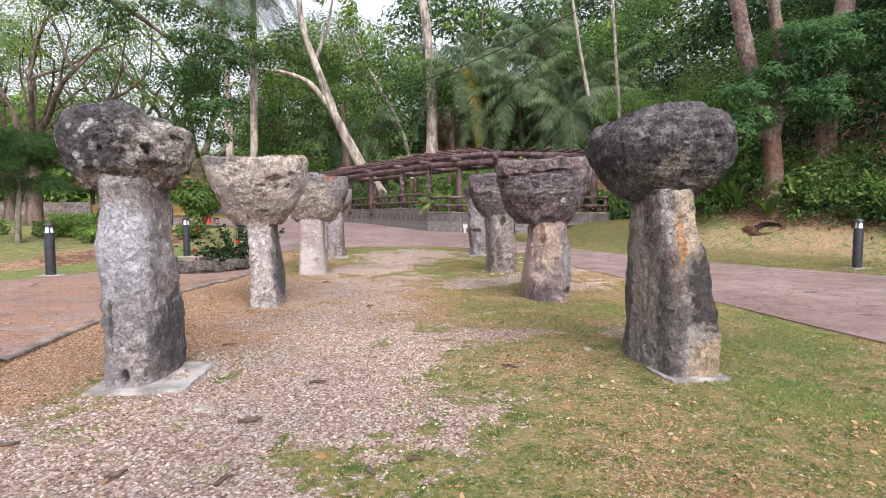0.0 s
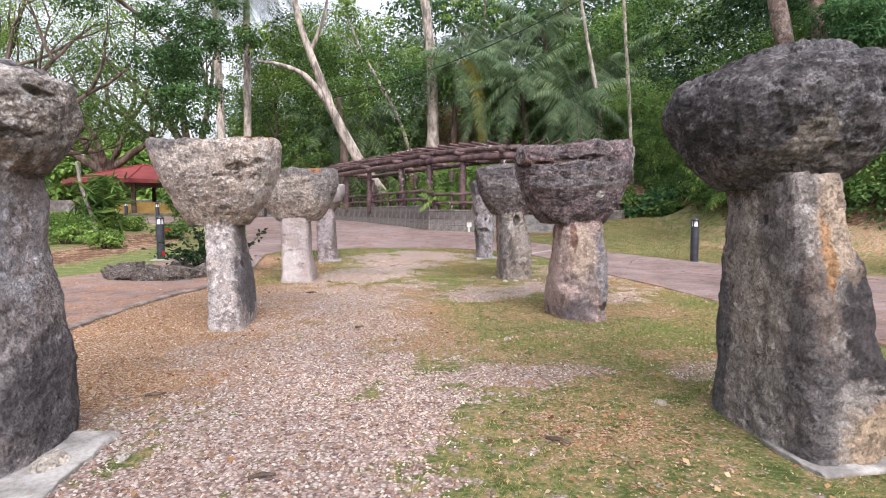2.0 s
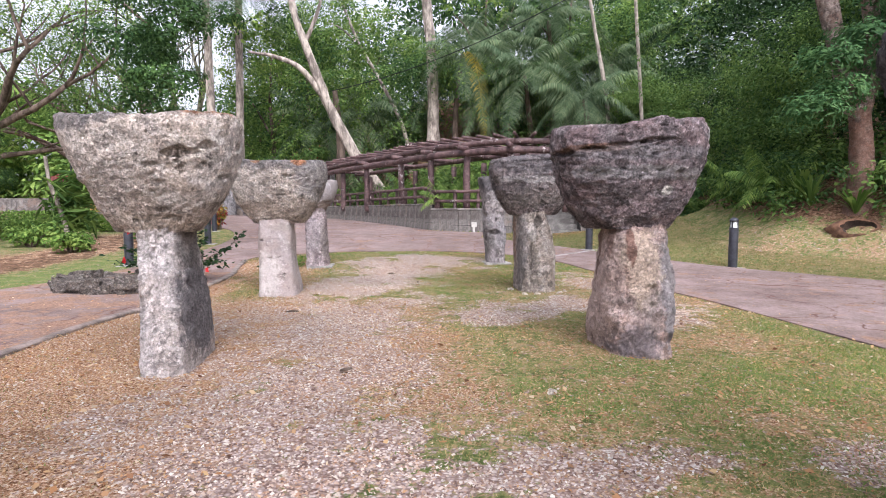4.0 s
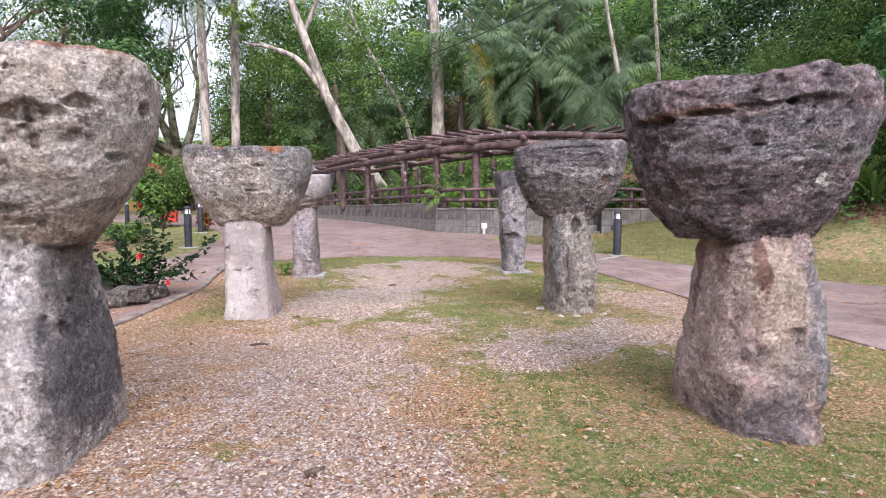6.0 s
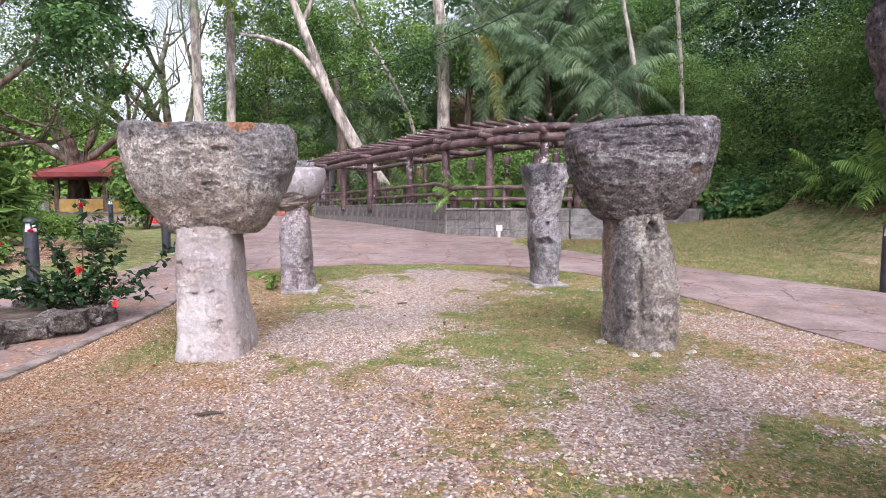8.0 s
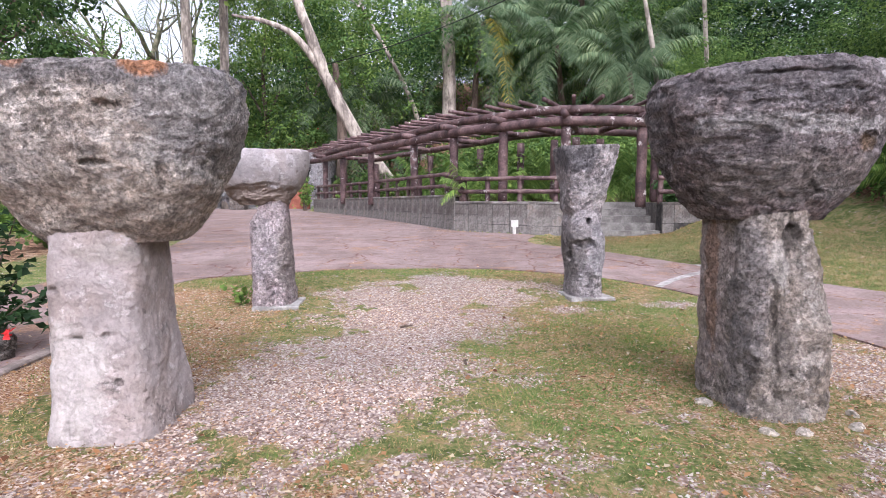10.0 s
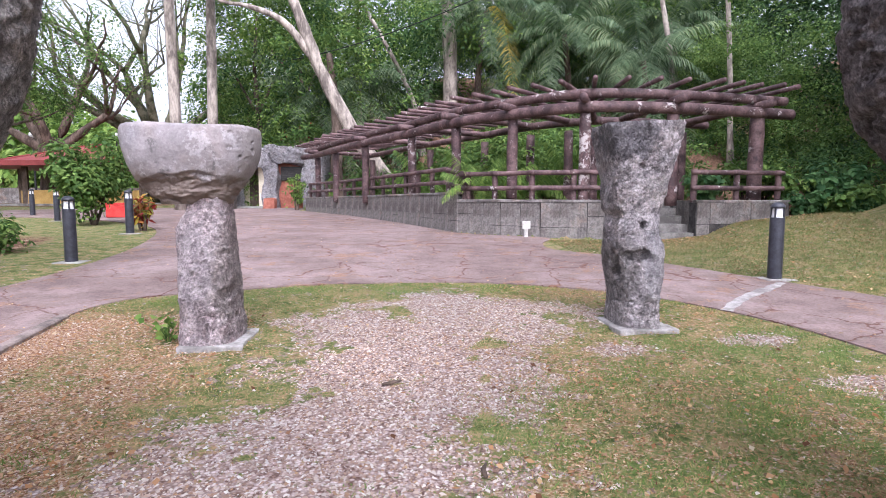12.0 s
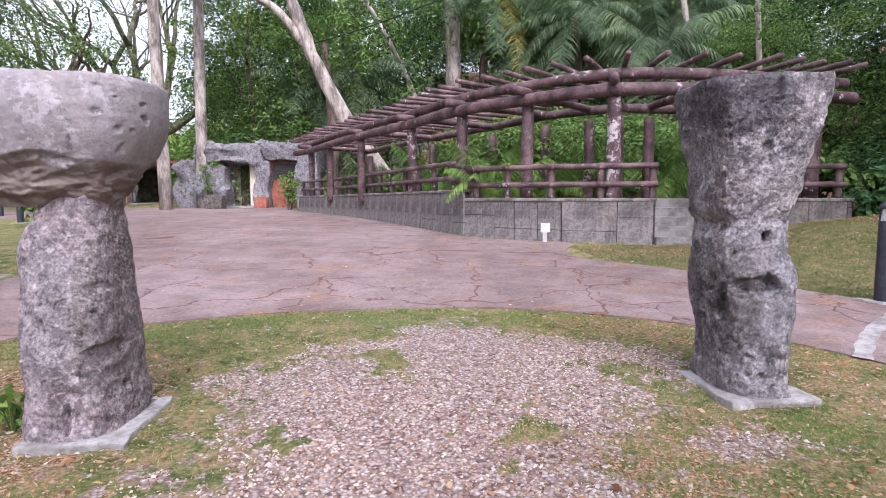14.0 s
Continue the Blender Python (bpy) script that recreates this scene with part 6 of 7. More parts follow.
def woods():
    """The wooded slope behind and beside the court, in three sheets of leaf clumps."""
    rng = np.random.default_rng(5)
    for name, n, rad, size, leaf, spots, label in (
            ("far_woods", 230, (1.0, 2.3), 0.22, "leaf_mid", "back", "dense green woods on the slope behind the terrace"),
            ("far_woods", 170, (1.0, 2.2), 0.22, "leaf_bright", "back", "bright green woods on the slope behind the terrace"),
            ("far_woods", 150, (1.2, 2.4), 0.24, "leaf_dark", "back", "dark green woods on the slope behind the terrace"),
            ("bank_woods", 210, (0.7, 1.7), 0.17, "leaf_dark", "bank", "dense green trees on the steep bank"),
            # The darkest green on the bank carries the shade under the canopy.
            ("bank_woods", 310, (0.7, 1.7), 0.17, "leaf_deep_and_shade", "bank", "green trees on the steep bank with canopy shade in their colour"),
            ("bank_woods", 170, (0.5, 1.1), 0.1, "leaf_mid", "front", "feathery green saplings at the front of the bank"),
            ("far_woods", 190, (2.0, 3.2), 0.6, "leaf_dark", "deep", "dark inner woods on the slope behind the terrace"),
            ("bank_woods", 90, (0.7, 1.5), 0.16, "leaf_deep_and_shade", "shade", "trees behind the patchy trunks with shade in their leaf colour"),
            ("bank_woods", 150, (1.6, 2.8), 0.5, "leaf_deep_and_shade", "inner", "inner woods on the steep bank with shade in their leaf colour"),
            ("undergrowth", 420, (0.2, 0.55), 0.12, "leaf_dark", "edge", "bushy undergrowth at the foot of the bank"),
            ("undergrowth", 260, (0.25, 0.6), 0.14, "leaf_mid", "edge", "bright leafy plants at the foot of the bank"),
            ("undergrowth", 480, (0.25, 0.6), 0.16, "leaf_mid", "terrace", "leafy undergrowth behind the pergola"),
            ("distant_trees", 300, (1.8, 3.4), 0.8, "leaf_bright", "left", "bright green trees far beyond the lawn")):
        cs, rs = [], []
        while len(cs) < n:
            if spots == "back":
                px, depth = rng.uniform(440, 1250), rng.uniform(39, 56)
                x, y = at_view(px, depth)
                top = np.interp(px, [470, 600, 700, 800, 950, 1000, 1250], [12, 15, 12, 9, 8.5, 11, 19])
                z = min(z_at(x, y) + rng.uniform(0, 1) * top, 1.2 + top * depth / 44)
            elif spots == "bank":
                x, y = rng.uniform(11, 32), rng.uniform(6, 40)
                d = x - float(np.interp(y, BANK_Y, BANK_X))
                if d < 4.5:
                    continue
                z = z_at(x, y) + rng.uniform(0.3, 1) ** 1.2 * np.interp(d, [4.5, 7, 14], [2.0, 6, 9])
            elif spots == "front":
                y = rng.uniform(17, 36)
                x = float(np.interp(y, BANK_Y, BANK_X)) + rng.uniform(3.7, 6.8)
                z = z_at(x, y) + rng.uniform(0.3, 4.6)
            elif spots == "shade":
                x, y = rng.uniform(12.4, 19), rng.uniform(9, 24)
                if x - float(np.interp(y, BANK_Y, BANK_X)) < 5.6:
                    continue
                z = z_at(x, y) + rng.uniform(0.3, 5.5)
            elif spots == "deep":
                px, depth = rng.uniform(420, 1300), rng.uniform(58, 68)
                x, y = at_view(px, depth)
                z = z_at(x, y) + rng.uniform(-1, 1) * 5 + np.interp(px, [470, 700, 900, 1000, 1300], [5, 8, 7.5, 9, 13])
            elif spots == "inner":
                x, y = rng.uniform(14, 38), rng.uniform(8, 48)
                d = x - float(np.interp(y, BANK_Y, BANK_X))
                if d < 9:
                    continue
                z = z_at(x, y) + rng.uniform(0.3, 9)
            elif spots == "edge":
                y = rng.uniform(5, 40)
                x = float(np.interp(y, BANK_Y, BANK_X)) + 3.2 + 3.2 * rng.random() ** 1.4
                z = z_at(x, y) + rng.uniform(0.02, 0.9)
            elif spots == "terrace":
                x, b = rng.uniform(-1.5, 10), rng.uniform(3.0, 8.5)
                y = float(wall_y(x)) + b * 1.3
                if behind_wall(x, y) < 2.9:
                    continue
                z = z_at(x, y) + rng.uniform(0.0, 1.3)
            else:
                px, depth = rng.uniform(-150, 520), rng.uniform(62, 85)
                x, y = at_view(px, depth)
                z = z_at(x, y) + rng.uniform(0, 1) ** 1.2 * np.interp(px, [-150, 120, 230, 520], [12, 11, 6, 6])
            cs.append((x, y, z))
            rs.append(rng.uniform(*rad))
        each = {"back": 140, "bank": 150, "front": 700, "shade": 190, "deep": 26, "inner": 34, "edge": 330, "terrace": 300, "left": 38}[spots]
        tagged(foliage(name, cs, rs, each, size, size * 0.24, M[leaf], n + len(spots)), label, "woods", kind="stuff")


woods()


# ---- the lawn side: planter, shrubs, hedges, pavilion, grotto ----
def shrub(x, y, height, radius, label, leaf, seed, leaf_size=(0.1, 0.03), each=420, flowers=0, stems=6, name="shrub"):
    z = z_at(x, y)
    t = thing(name, x, y, z, 0, label, "shrub")
    rng = np.random.default_rng(seed)
    tips, pieces = [], []
    for k in range(stems):
        a = 2 * math.pi * (k + rng.random() * 0.5) / stems
        tip = Vector((math.cos(a) * radius * 0.8 * rng.uniform(0.4, 1), math.sin(a) * radius * 0.8 * rng.uniform(0.4, 1), height * rng.uniform(0.6, 1.0)))
        pieces.append(tube([Vector((0.05 * math.cos(a), 0.05 * math.sin(a), -0.05)), tip * 0.5 + Vector((0, 0, 0.1 * height)), tip], [0.03, 0.02, 0.008], 6))
        tips.append(tip)
    part("stem", joined(pieces), M["bark_brown"], t)
    cs, rs = [], []
    for tip in tips:
        for u in (0.45, 0.7, 0.95):
            cs.append(np.array(tip) * u + rng.normal(size=3) * 0.08 * radius)
            rs.append(radius * rng.uniform(0.28, 0.42))
    foliage("foliage", cs, rs, each / radius, leaf_size[0], leaf_size[1], leaf, seed, t)
    for k in range(flowers):
        tip = np.array(tips[k % len(tips)]) * rng.uniform(0.6, 1.05) + rng.normal(size=3) * 0.18 * radius
        v, tr = leaves(np.repeat(tip[None], 6, 0) + rng.normal(size=(6, 3)) * 0.012, 0.085, 0.035, rng, -0.2)
        ob = new("flower", quick_mesh("flower", v, tr, M["petal"]))
        ob.parent = t
        ob["label"] = "red blossom"
    return t


def build_planter():
    """A ragged ring of low layered rocks, two courses in places, with soil and dry leaves inside."""
    t = thing("planter", -3.7, 11.95, 0, 0, "low irregular dark stone planter edge on the path", "planter")
    rnd = random.Random(9)
    a = 0.0
    while a < 2 * math.pi - 0.1:
        wide = rnd.uniform(0.16, 0.4)
        rx, ry = 0.84 + rnd.uniform(-0.07, 0.09), 0.82 + rnd.uniform(-0.07, 0.09)
        m = a + wide / 1.7
        base = 0.0
        for course in range(rnd.choice((1, 2, 2))):
            h, w, d = rnd.uniform(0.07, 0.13), wide * rnd.uniform(0.85, 1.2), rnd.uniform(0.11, 0.2)
            bm = box(fresh(), -w / 1.8, -d, -0.03, w / 1.8, d, h, 0.02)
            bmesh.ops.subdivide_edges(bm, edges=bm.edges[:], cuts=3, use_grid_fill=True)
            k = Vector((rnd.random() * 50, 0, 0))
            for v in bm.verts:
                v.co += 0.06 * noise.noise_vector(v.co * 4 + k) + 0.025 * noise.noise_vector(v.co * 13 + k)
            ob = part("stone", bm, M["rock"], t)
            ob.matrix_basis = pose(rx * math.cos(m), ry * math.sin(m), base, rnd.uniform(-5, 5), rnd.uniform(-6, 6), math.degrees(math.atan2(ry * math.cos(m), -rx * math.sin(m))) + rnd.uniform(-12, 12))
            base += h - 0.02
        a += wide * 1.15
    soil = fresh()
    bmesh.ops.create_circle(soil, cap_ends=True, segments=32, radius=1.0, matrix=Matrix.Translation((0, 0, 0.1)))
    for v in soil.verts:
        v.co.x, v.co.y = 0.84 * v.co.x, 0.82 * v.co.y
    part("soil", soil, M["bark_brown"], t, "dry leaf-covered soil")


build_planter()


def hibiscus(x, y, z):
    """Upright leafy shoots, one long shoot that arches over the path, and a few blossoms."""
    t = thing("hibiscus_bush", x, y, z, 0, "dark leafy hibiscus with upright shoots and red blossoms in the planter", "shrub")
    rng = np.random.default_rng(41)
    shoots = [(0.0, 0.1, 1.12), (0.12, 0.2, 0.97), (0.4, 0.0, 0.95), (-0.43, 0.1, 0.88), (-0.7, 0.0, 0.66), (-0.2, -0.1, 0.75), (-0.95, 0.1, 0.45), (0.25, -0.15, 0.5), (-0.55, -0.2, 0.3), (-0.1, -0.3, 0.35),
              (0.55, -0.1, 0.2), (-0.8, -0.1, 0.2), (-0.35, 0.3, 0.6), (0.3, 0.3, 0.55)]
    stems = [spline([(0.1 * a, 0.1 * b, -0.05), (0.55 * a, 0.6 * b, 0.45 * c + 0.05), (a, b, c)], 7) for a, b, c in shoots]
    stems.append(spline([(0.15, 0, 0.05), (0.45, -0.05, 0.28), (0.75, -0.1, 0.42), (0.98, -0.1, 0.68)], 5))
    part("stem", joined([tube(l, [0.011 - 0.0005 * k for k in range(len(l))], 6) for l in stems]), M["bark_brown"], t)
    pts = []
    for l in stems:
        for k, p in enumerate(l[3:]):
            for _ in range(4):
                pts.append(np.array(p) + rng.normal(0, 0.035, 3))
    low = rng.normal(0, 1, (260, 3)) * [0.38, 0.22, 0.07] + [-0.15, 0, 0.2]
    pts = np.concatenate([np.array(pts), low[low[:, 2] > 0.05]])
    v, tr = leaves(pts, 0.1, 0.03, rng, 0.15)
    ob = new("foliage", quick_mesh("foliage", v, tr, M["leaf_deep_and_shade"]))
    ob.parent = t
    for k, (a, b, c) in enumerate(((0.06, -0.05, 1.08), (-0.4, -0.1, 0.82), (-0.74, -0.1, 0.68), (-0.78, -0.25, 0.24), (0.48, -0.3, 0.1), (0.08, -0.2, 0.42))):
        d = unit(rng.normal(size=(7, 3)) + [0, -0.4, 0.3])
        v, tr = leaves(np.array([a, b, c]) + d * 0.022, 0.065, 0.028, rng, 0.0)
        ob = new("blossom", quick_mesh("blossom", v, tr, M["petal"]))
        ob.parent = t
        ob["label"] = "open red blossom"


hibiscus(-3.1, 12.4, 0.12)
shrub(-7.9, 26.0, 2.1, 1.35, "large green shrub with red blossoms on the lawn", M["leaf_mid"], 42, (0.15, 0.045), 900, 9, 8, "flowering_shrub")
shrub(-5.6, 23.6, 0.75, 0.5, "red and yellow croton beside the path", M["croton"], 43, (0.2, 0.035), 150, 0, 6, "croton")
for k, (x, y, h, r) in enumerate(((-10.6, 24.0, 1.3, 1.0), (-7.0, 16.8, 0.45, 0.6), (-6.3, 19.3, 0.5, 0.7), (-8.6, 18.0, 0.4, 0.7))):
    shrub(x, y, h, r, "low green shrub on the lawn", M["leaf_bright" if k % 2 else "leaf_mid"], 50 + k, (0.1, 0.03), 420)


def dracaena(x, y):
    t = thing("dracaena", x, y, z_at(x, y), 0, "spiky green dracaena clump with a bent pale stem", "shrub")
    part("stem", tube(spline([(0.1, -0.2, 0), (-0.1, -0.2, 0.8), (-0.35, -0.2, 1.6), (-0.42, -0.2, 2.3)], 5), [0.07 - 0.0018 * k for k in range(16)], 8, 0.01), M["bark_pale"], t, "", True)
    rng = np.random.default_rng(8)
    pts = np.stack([rng.normal(0, 0.28, 420), rng.normal(0.2, 0.28, 420), rng.uniform(0.3, 1.9, 420)], -1)
    v, tr = leaves(pts, 0.6, 0.045, rng, 0.25)
    ob = new("foliage", quick_mesh("foliage", v, tr, M["leaf_mid"]))
    ob.parent = t


dracaena(-8.5, 19.6)


def hedge(x, y, w, d, h, turn, seed):
    t = thing("hedge", x, y, z_at(x, y), turn, "clipped bright green hedge on the lawn", "hedge", "clipped hedges")
    rng = np.random.default_rng(seed)
    n = int(w * d * 1500)
    p = rng.uniform(-1, 1, (n, 3)) * [w / 2, d / 2, h / 2] + [0, 0, h * 0.55]
    v, tr = leaves(p, 0.09, 0.03, rng, 0.0)
    ob = new("foliage", quick_mesh("foliage", v, tr, M["leaf_bright"]))
    ob.parent = t
    pieces = [tube([(sx, 0, -0.02), (sx + 0.05, 0.05, h * 0.6)], [0.03, 0.015], 6) for sx in np.linspace(-w * 0.4, w * 0.4, 6)]
    part("stem", joined(pieces), M["bark_brown"], t)


hedge(-10.2, 20.3, 2.6, 0.9, 0.5, 4, 1)
hedge(-12.5, 26.0, 3.2, 1.0, 0.6, 0, 2)
hedge(-9.6, 23.0, 2.2, 0.9, 0.5, -6, 3)
hedge(-14.5, 21.0, 3.0, 0.9, 0.5, 6, 4)


def feathery_tree(x, y):
    t = thing("tree", x, y, z_at(x, y), 0, "young needle-leaved tree with soft drooping dark green crown", "tree")
    rng = np.random.default_rng(14)
    pieces = [tube([(0, 0, -0.1), (0.05, 0, 0.8), (0.15, 0, 1.8), (0.1, 0, 3.0)], [0.11, 0.08, 0.06, 0.02], 10, 0.01)]
    cs = []
    for k in range(26):
        a, z = k * 2.4, rng.uniform(1.3, 3.1)
        r = 1.35 * (1.15 - abs(z - 2.0) * 0.45) * rng.uniform(0.7, 1.0)
        tip = (0.12 + r * math.cos(a), r * math.sin(a), z + 0.1)
        pieces.append(tube([(0.12, 0, z - 0.15), (0.12 + 0.5 * r * math.cos(a), 0.5 * r * math.sin(a), z + 0.15), tip], [0.02, 0.014, 0.005], 5))
        cs += [(0.12 + u * r * math.cos(a), u * r * math.sin(a), z + 0.12 - 0.1 * u) for u in (0.35, 0.7, 1.0)]
    part("trunk", joined(pieces), M["bark_pale"], t, "", True)
    foliage("crown", cs, [0.36] * len(cs), 1500, 0.16, 0.006, M["leaf_dark"], 15, t, 0.9, 0.9)


feathery_tree(-10.9, 18.2)


def small_palm(x, y, k, scale=1.0):
    t = thing("small_palm", x, y, z_at(x, y), 50 * k, "small bright green palm behind the fence", "palm", "small palms on the terrace")
    part("stem", tube([(0, 0, -0.1), (0, 0, 0.3)], [0.05, 0.03], 8), M["bark_brown"], t)
    ob = new("crown", SMALL_CROWNS[k % 2])
    ob.parent = t
    ob.location = (0, 0, 0.25)
    ob.scale = (scale,) * 3


for k, (x, y, s) in enumerate(((2.25, 22.75, 0.9), (3.0, 23.6, 1.0), (4.2, 24.5, 1.2), (1.6, 26.8, 1.2), (5.4, 24.2, 1.1), (7.0, 24.2, 1.2), (10.6, 18.4, 1.0), (9.9, 16.2, 1.1))):
    small_palm(x, y, k, s)


def build_pavilion():
    x, y = -18.5, 48.3
    t = thing("pavilion", x, y, z_at(x, y), 12, "open park pavilion with a red metal hip roof", "pavilion")
    roof = fresh()
    ring = [roof.verts.new((5.6 * math.cos(a), 5.6 * math.sin(a), 2.5)) for a in np.arange(8) * math.pi / 4]
    low = [roof.verts.new((5.6 * math.cos(a), 5.6 * math.sin(a), 2.22)) for a in np.arange(8) * math.pi / 4]
    top = roof.verts.new((0, 0, 3.85))
    for k in range(8):
        j = (k + 1) % 8
        roof.faces.new((ring[k], ring[j], top))
        roof.faces.new((low[k], low[j], ring[j], ring[k]))
    roof.faces.new(list(reversed(low)))
    part("roof", roof, M["red_roof"], t, "red metal roof")
    for k in range(8):
        a = k * math.pi / 4
        part("roof_rib", tube([(5.62 * math.cos(a), 5.62 * math.sin(a), 2.52), (0, 0, 3.88)], [0.05, 0.05], 6), M["red_roof"], t)
        part("post", box(fresh(), 4.3 * math.cos(a) - 0.14, 4.3 * math.sin(a) - 0.14, -0.1, 4.3 * math.cos(a) + 0.14, 4.3 * math.sin(a) + 0.14, 2.3, 0.02), M["bark_brown"], t)
    for k in (4, 5, 6):
        a, b = k * math.pi / 4, (k + 1) * math.pi / 4
        p, q = Vector((4.3 * math.cos(a), 4.3 * math.sin(a), 0)), Vector((4.3 * math.cos(b), 4.3 * math.sin(b), 0))
        m = (p + q) / 2
        ob = part("low_wall", box(fresh(), -(p - q).length / 2 + 0.16, -0.08, 0, (p - q).length / 2 - 0.16, 0.08, 0.85, 0.02), M["ochre"], t, "ochre painted low wall")
        ob.matrix_basis = pose(m.x, m.y, 0, 0, 0, math.degrees(math.atan2(q.y - p.y, q.x - p.x)))
    part("floor_slab", box(fresh(), -4.6, -4.6, -0.2, 4.6, 4.6, 0.06, 0.03), M["step"], t)


build_pavilion()


def build_boundary():
    bm = box(fresh(), -60, 57.6, -0.5, -14.5, 58.0, 2.0, 0.03)
    ob = part("boundary_wall", bm, M["wall"])
    tagged(ob, "long low grey wall beyond the lawn", "wall", kind="structure")


build_boundary()


def build_grotto():
    """A moulded rock front with a doorway and a louvred window, closing the far end of the plaza."""
    t = thing("grotto", -6.7, 38.9, z_at(-6.7, 38.9), -6, "moulded grey rock grotto front with doorway and louvred window", "grotto", kind="structure")

    def lump(name, x0, y0, z0, x1, y1, z1, seed, mat, amount=0.25, cuts=9, label=""):
        bm = box(fresh(), x0, y0, z0, x1, y1, z1, 0.12)
        bmesh.ops.subdivide_edges(bm, edges=bm.edges[:], cuts=cuts, use_grid_fill=True)
        for v in bm.verts:
            v.co += amount * noise.noise_vector(v.co * 1.2 + Vector((seed, 0, 0))) + amount * 0.5 * noise.noise_vector(v.co * 3.1 + Vector((0, seed, 0))) + amount * 0.2 * noise.noise_vector(v.co * 8 + Vector((0, 0, seed)))
        return part(name, bm, mat, t, label, True)
    lump("rock_pier", -3.1, -0.2, -0.2, -1.5, 1.2, 2.2, 1, M["cave"], 0.35)
    lump("rock_pier", -1.7, -0.8, -0.2, -0.5, 0.4, 1.9, 2, M["cave"], 0.28)
    lump("rock_pier", 0.75, -0.5, -0.2, 1.45, 0.5, 2.2, 3, M["cave"], 0.16)
    lump("rock_lintel", -2.0, -0.6, 2.1, 1.1, 1.0, 2.95, 4, M["cave"], 0.3)
    lump("rock_lintel", 0.7, -0.35, 2.25, 3.5, 0.9, 3.05, 6, M["cave"], 0.22)
    lump("rock_pier", 2.9, -1.2, -0.2, 3.9, 1.0, 2.8, 5, M["cave"], 0.2)
    part("back_wall", box(fresh(), -2.0, 1.2, -0.2, 1.2, 1.4, 2.6), M["cream"], t, "cream plastered inner wall")
    part("side_wall", box(fresh(), 0.42, 0.0, -0.2, 0.8, 1.2, 2.3), M["cream"], t, "cream plastered door reveal")
    part("door", box(fresh(), -0.42, 1.08, -0.1, 0.2, 1.16, 2.05, 0.01), M["bark_brown"], t, "brown wooden door leaf")
    part("door_frame", box(fresh(), 0.2, 0.95, -0.1, 0.32, 1.18, 2.12, 0.01), M["black"], t, "dark door post")
    part("brick_panel", box(fresh(), 1.3, 0.1, -0.2, 3.2, 0.3, 2.4), M["brick"], t, "red brick-coloured panel")
    # A solid black panel paints the shade of the opening behind the louvres.
    part("window_opening", box(fresh(), 1.55, 0.0, 1.38, 2.85, 0.14, 2.08, 0.02), M["black"], t, "dark panel for the shaded window recess")
    for k in range(6):
        part("louvre", box(fresh(), 1.6, -0.03, 1.42 + 0.105 * k, 2.8, 0.02, 1.465 + 0.105 * k), M["joint"], t, "dark window louvre")
    lump("block", 0.9, -1.0, -0.1, 1.5, -0.5, 0.5, 8, M["brick"], 0.04, 3, "low reddish block")
    lump("block", -1.0, -1.9, -0.1, -0.2, -1.3, 0.6, 9, M["rock"], 0.04, 3, "low brown stone block")
    lump("step", -0.6, -0.9, -0.1, 0.9, 0.2, 0.1, 11, M["step"], 0.02, 3)


build_grotto()


for k, (x, y, lift, sc) in enumerate(((-5.6, 40.6, 2.6, 1.6), (-4.2, 40.2, 2.4, 1.5), (-3.4, 38.0, 2.2, 1.2), (-8.0, 40.0, 1.8, 1.3))):
    small_palm(x, y, k, sc)
shrub(-4.4, 39.9, 4.6, 1.3, "tall red-flowered shrub above the grotto", M["leaf_mid"], 61, (0.2, 0.06), 500, 26, 7, "flowering_shrub")
shrub(-3.9, 35.6, 1.7, 0.5, "small bright-leaved shrub at the fence end", M["leaf_bright"], 62, (0.12, 0.045), 260, 0, 6)
shrub(-8.0, 38.3, 2.6, 0.6, "trailing green plant on the grotto rock", M["leaf_bright"], 63, (0.14, 0.03), 300, 0, 6)


def build_cable():
    a, b = Vector((*at_view(1150, 27), 12.6)), Vector((*at_view(560, 38), 8.0))
    pts = [a.lerp(b, u) - Vector((0, 0, 1.1 * 4 * u * (1 - u))) for u in np.linspace(0, 1, 16)]
    t = thing("cable", 0, 0, 0, 0, "thin dark overhead cable through the trees", "cable")
    part("wire", tube(pts, [0.022] * 16, 5), M["black"], t)


build_cable()


def build_sign():
    t = thing("small_sign", 3.12, 21.02, z_at(3.12, 20.9), 2, "small white sign plate on a short post", "sign")
    part("post", box(fresh(), -0.035, -0.03, -0.05, 0.035, 0.03, 0.2), M["white"], t)
    part("plate", box(fresh(), -0.085, -0.045, 0.19, 0.085, -0.03, 0.35, 0.004), M["white"], t)


build_sign()


# ---- loose cover on the ground ----
def surface(x, y):
    return land(x, y) + 0.035 * (layered(x, y, 1.2, 7) - 0.5) + 0.012 * (layered(x, y, 7, 9) - 0.5)


PILLARS = [(-1.72, 4.28), (2.22, 4.13), (-1.46, 7.45), (2.22, 7.5), (-1.28, 10.95), (2.31, 10.9), (-1.13, 14.12), (2.44, 14.3)]


def free(x, y, r=0.24):
    ok = in_court(x, y)
    for px, py in PILLARS:
        ok &= np.hypot(x - px, (y - py) * 0.8) > r
    return ok


def scatter(n, keep, seed, y0=1.5, y1=16.4):
    rng = np.random.default_rng(seed)
    x, y = rng.uniform(-3.1, 4.7, n), rng.uniform(y0, y1, n)
    k = free(x, y) & (rng.random(n) < keep(x, y))
    return x[k], y[k], rng


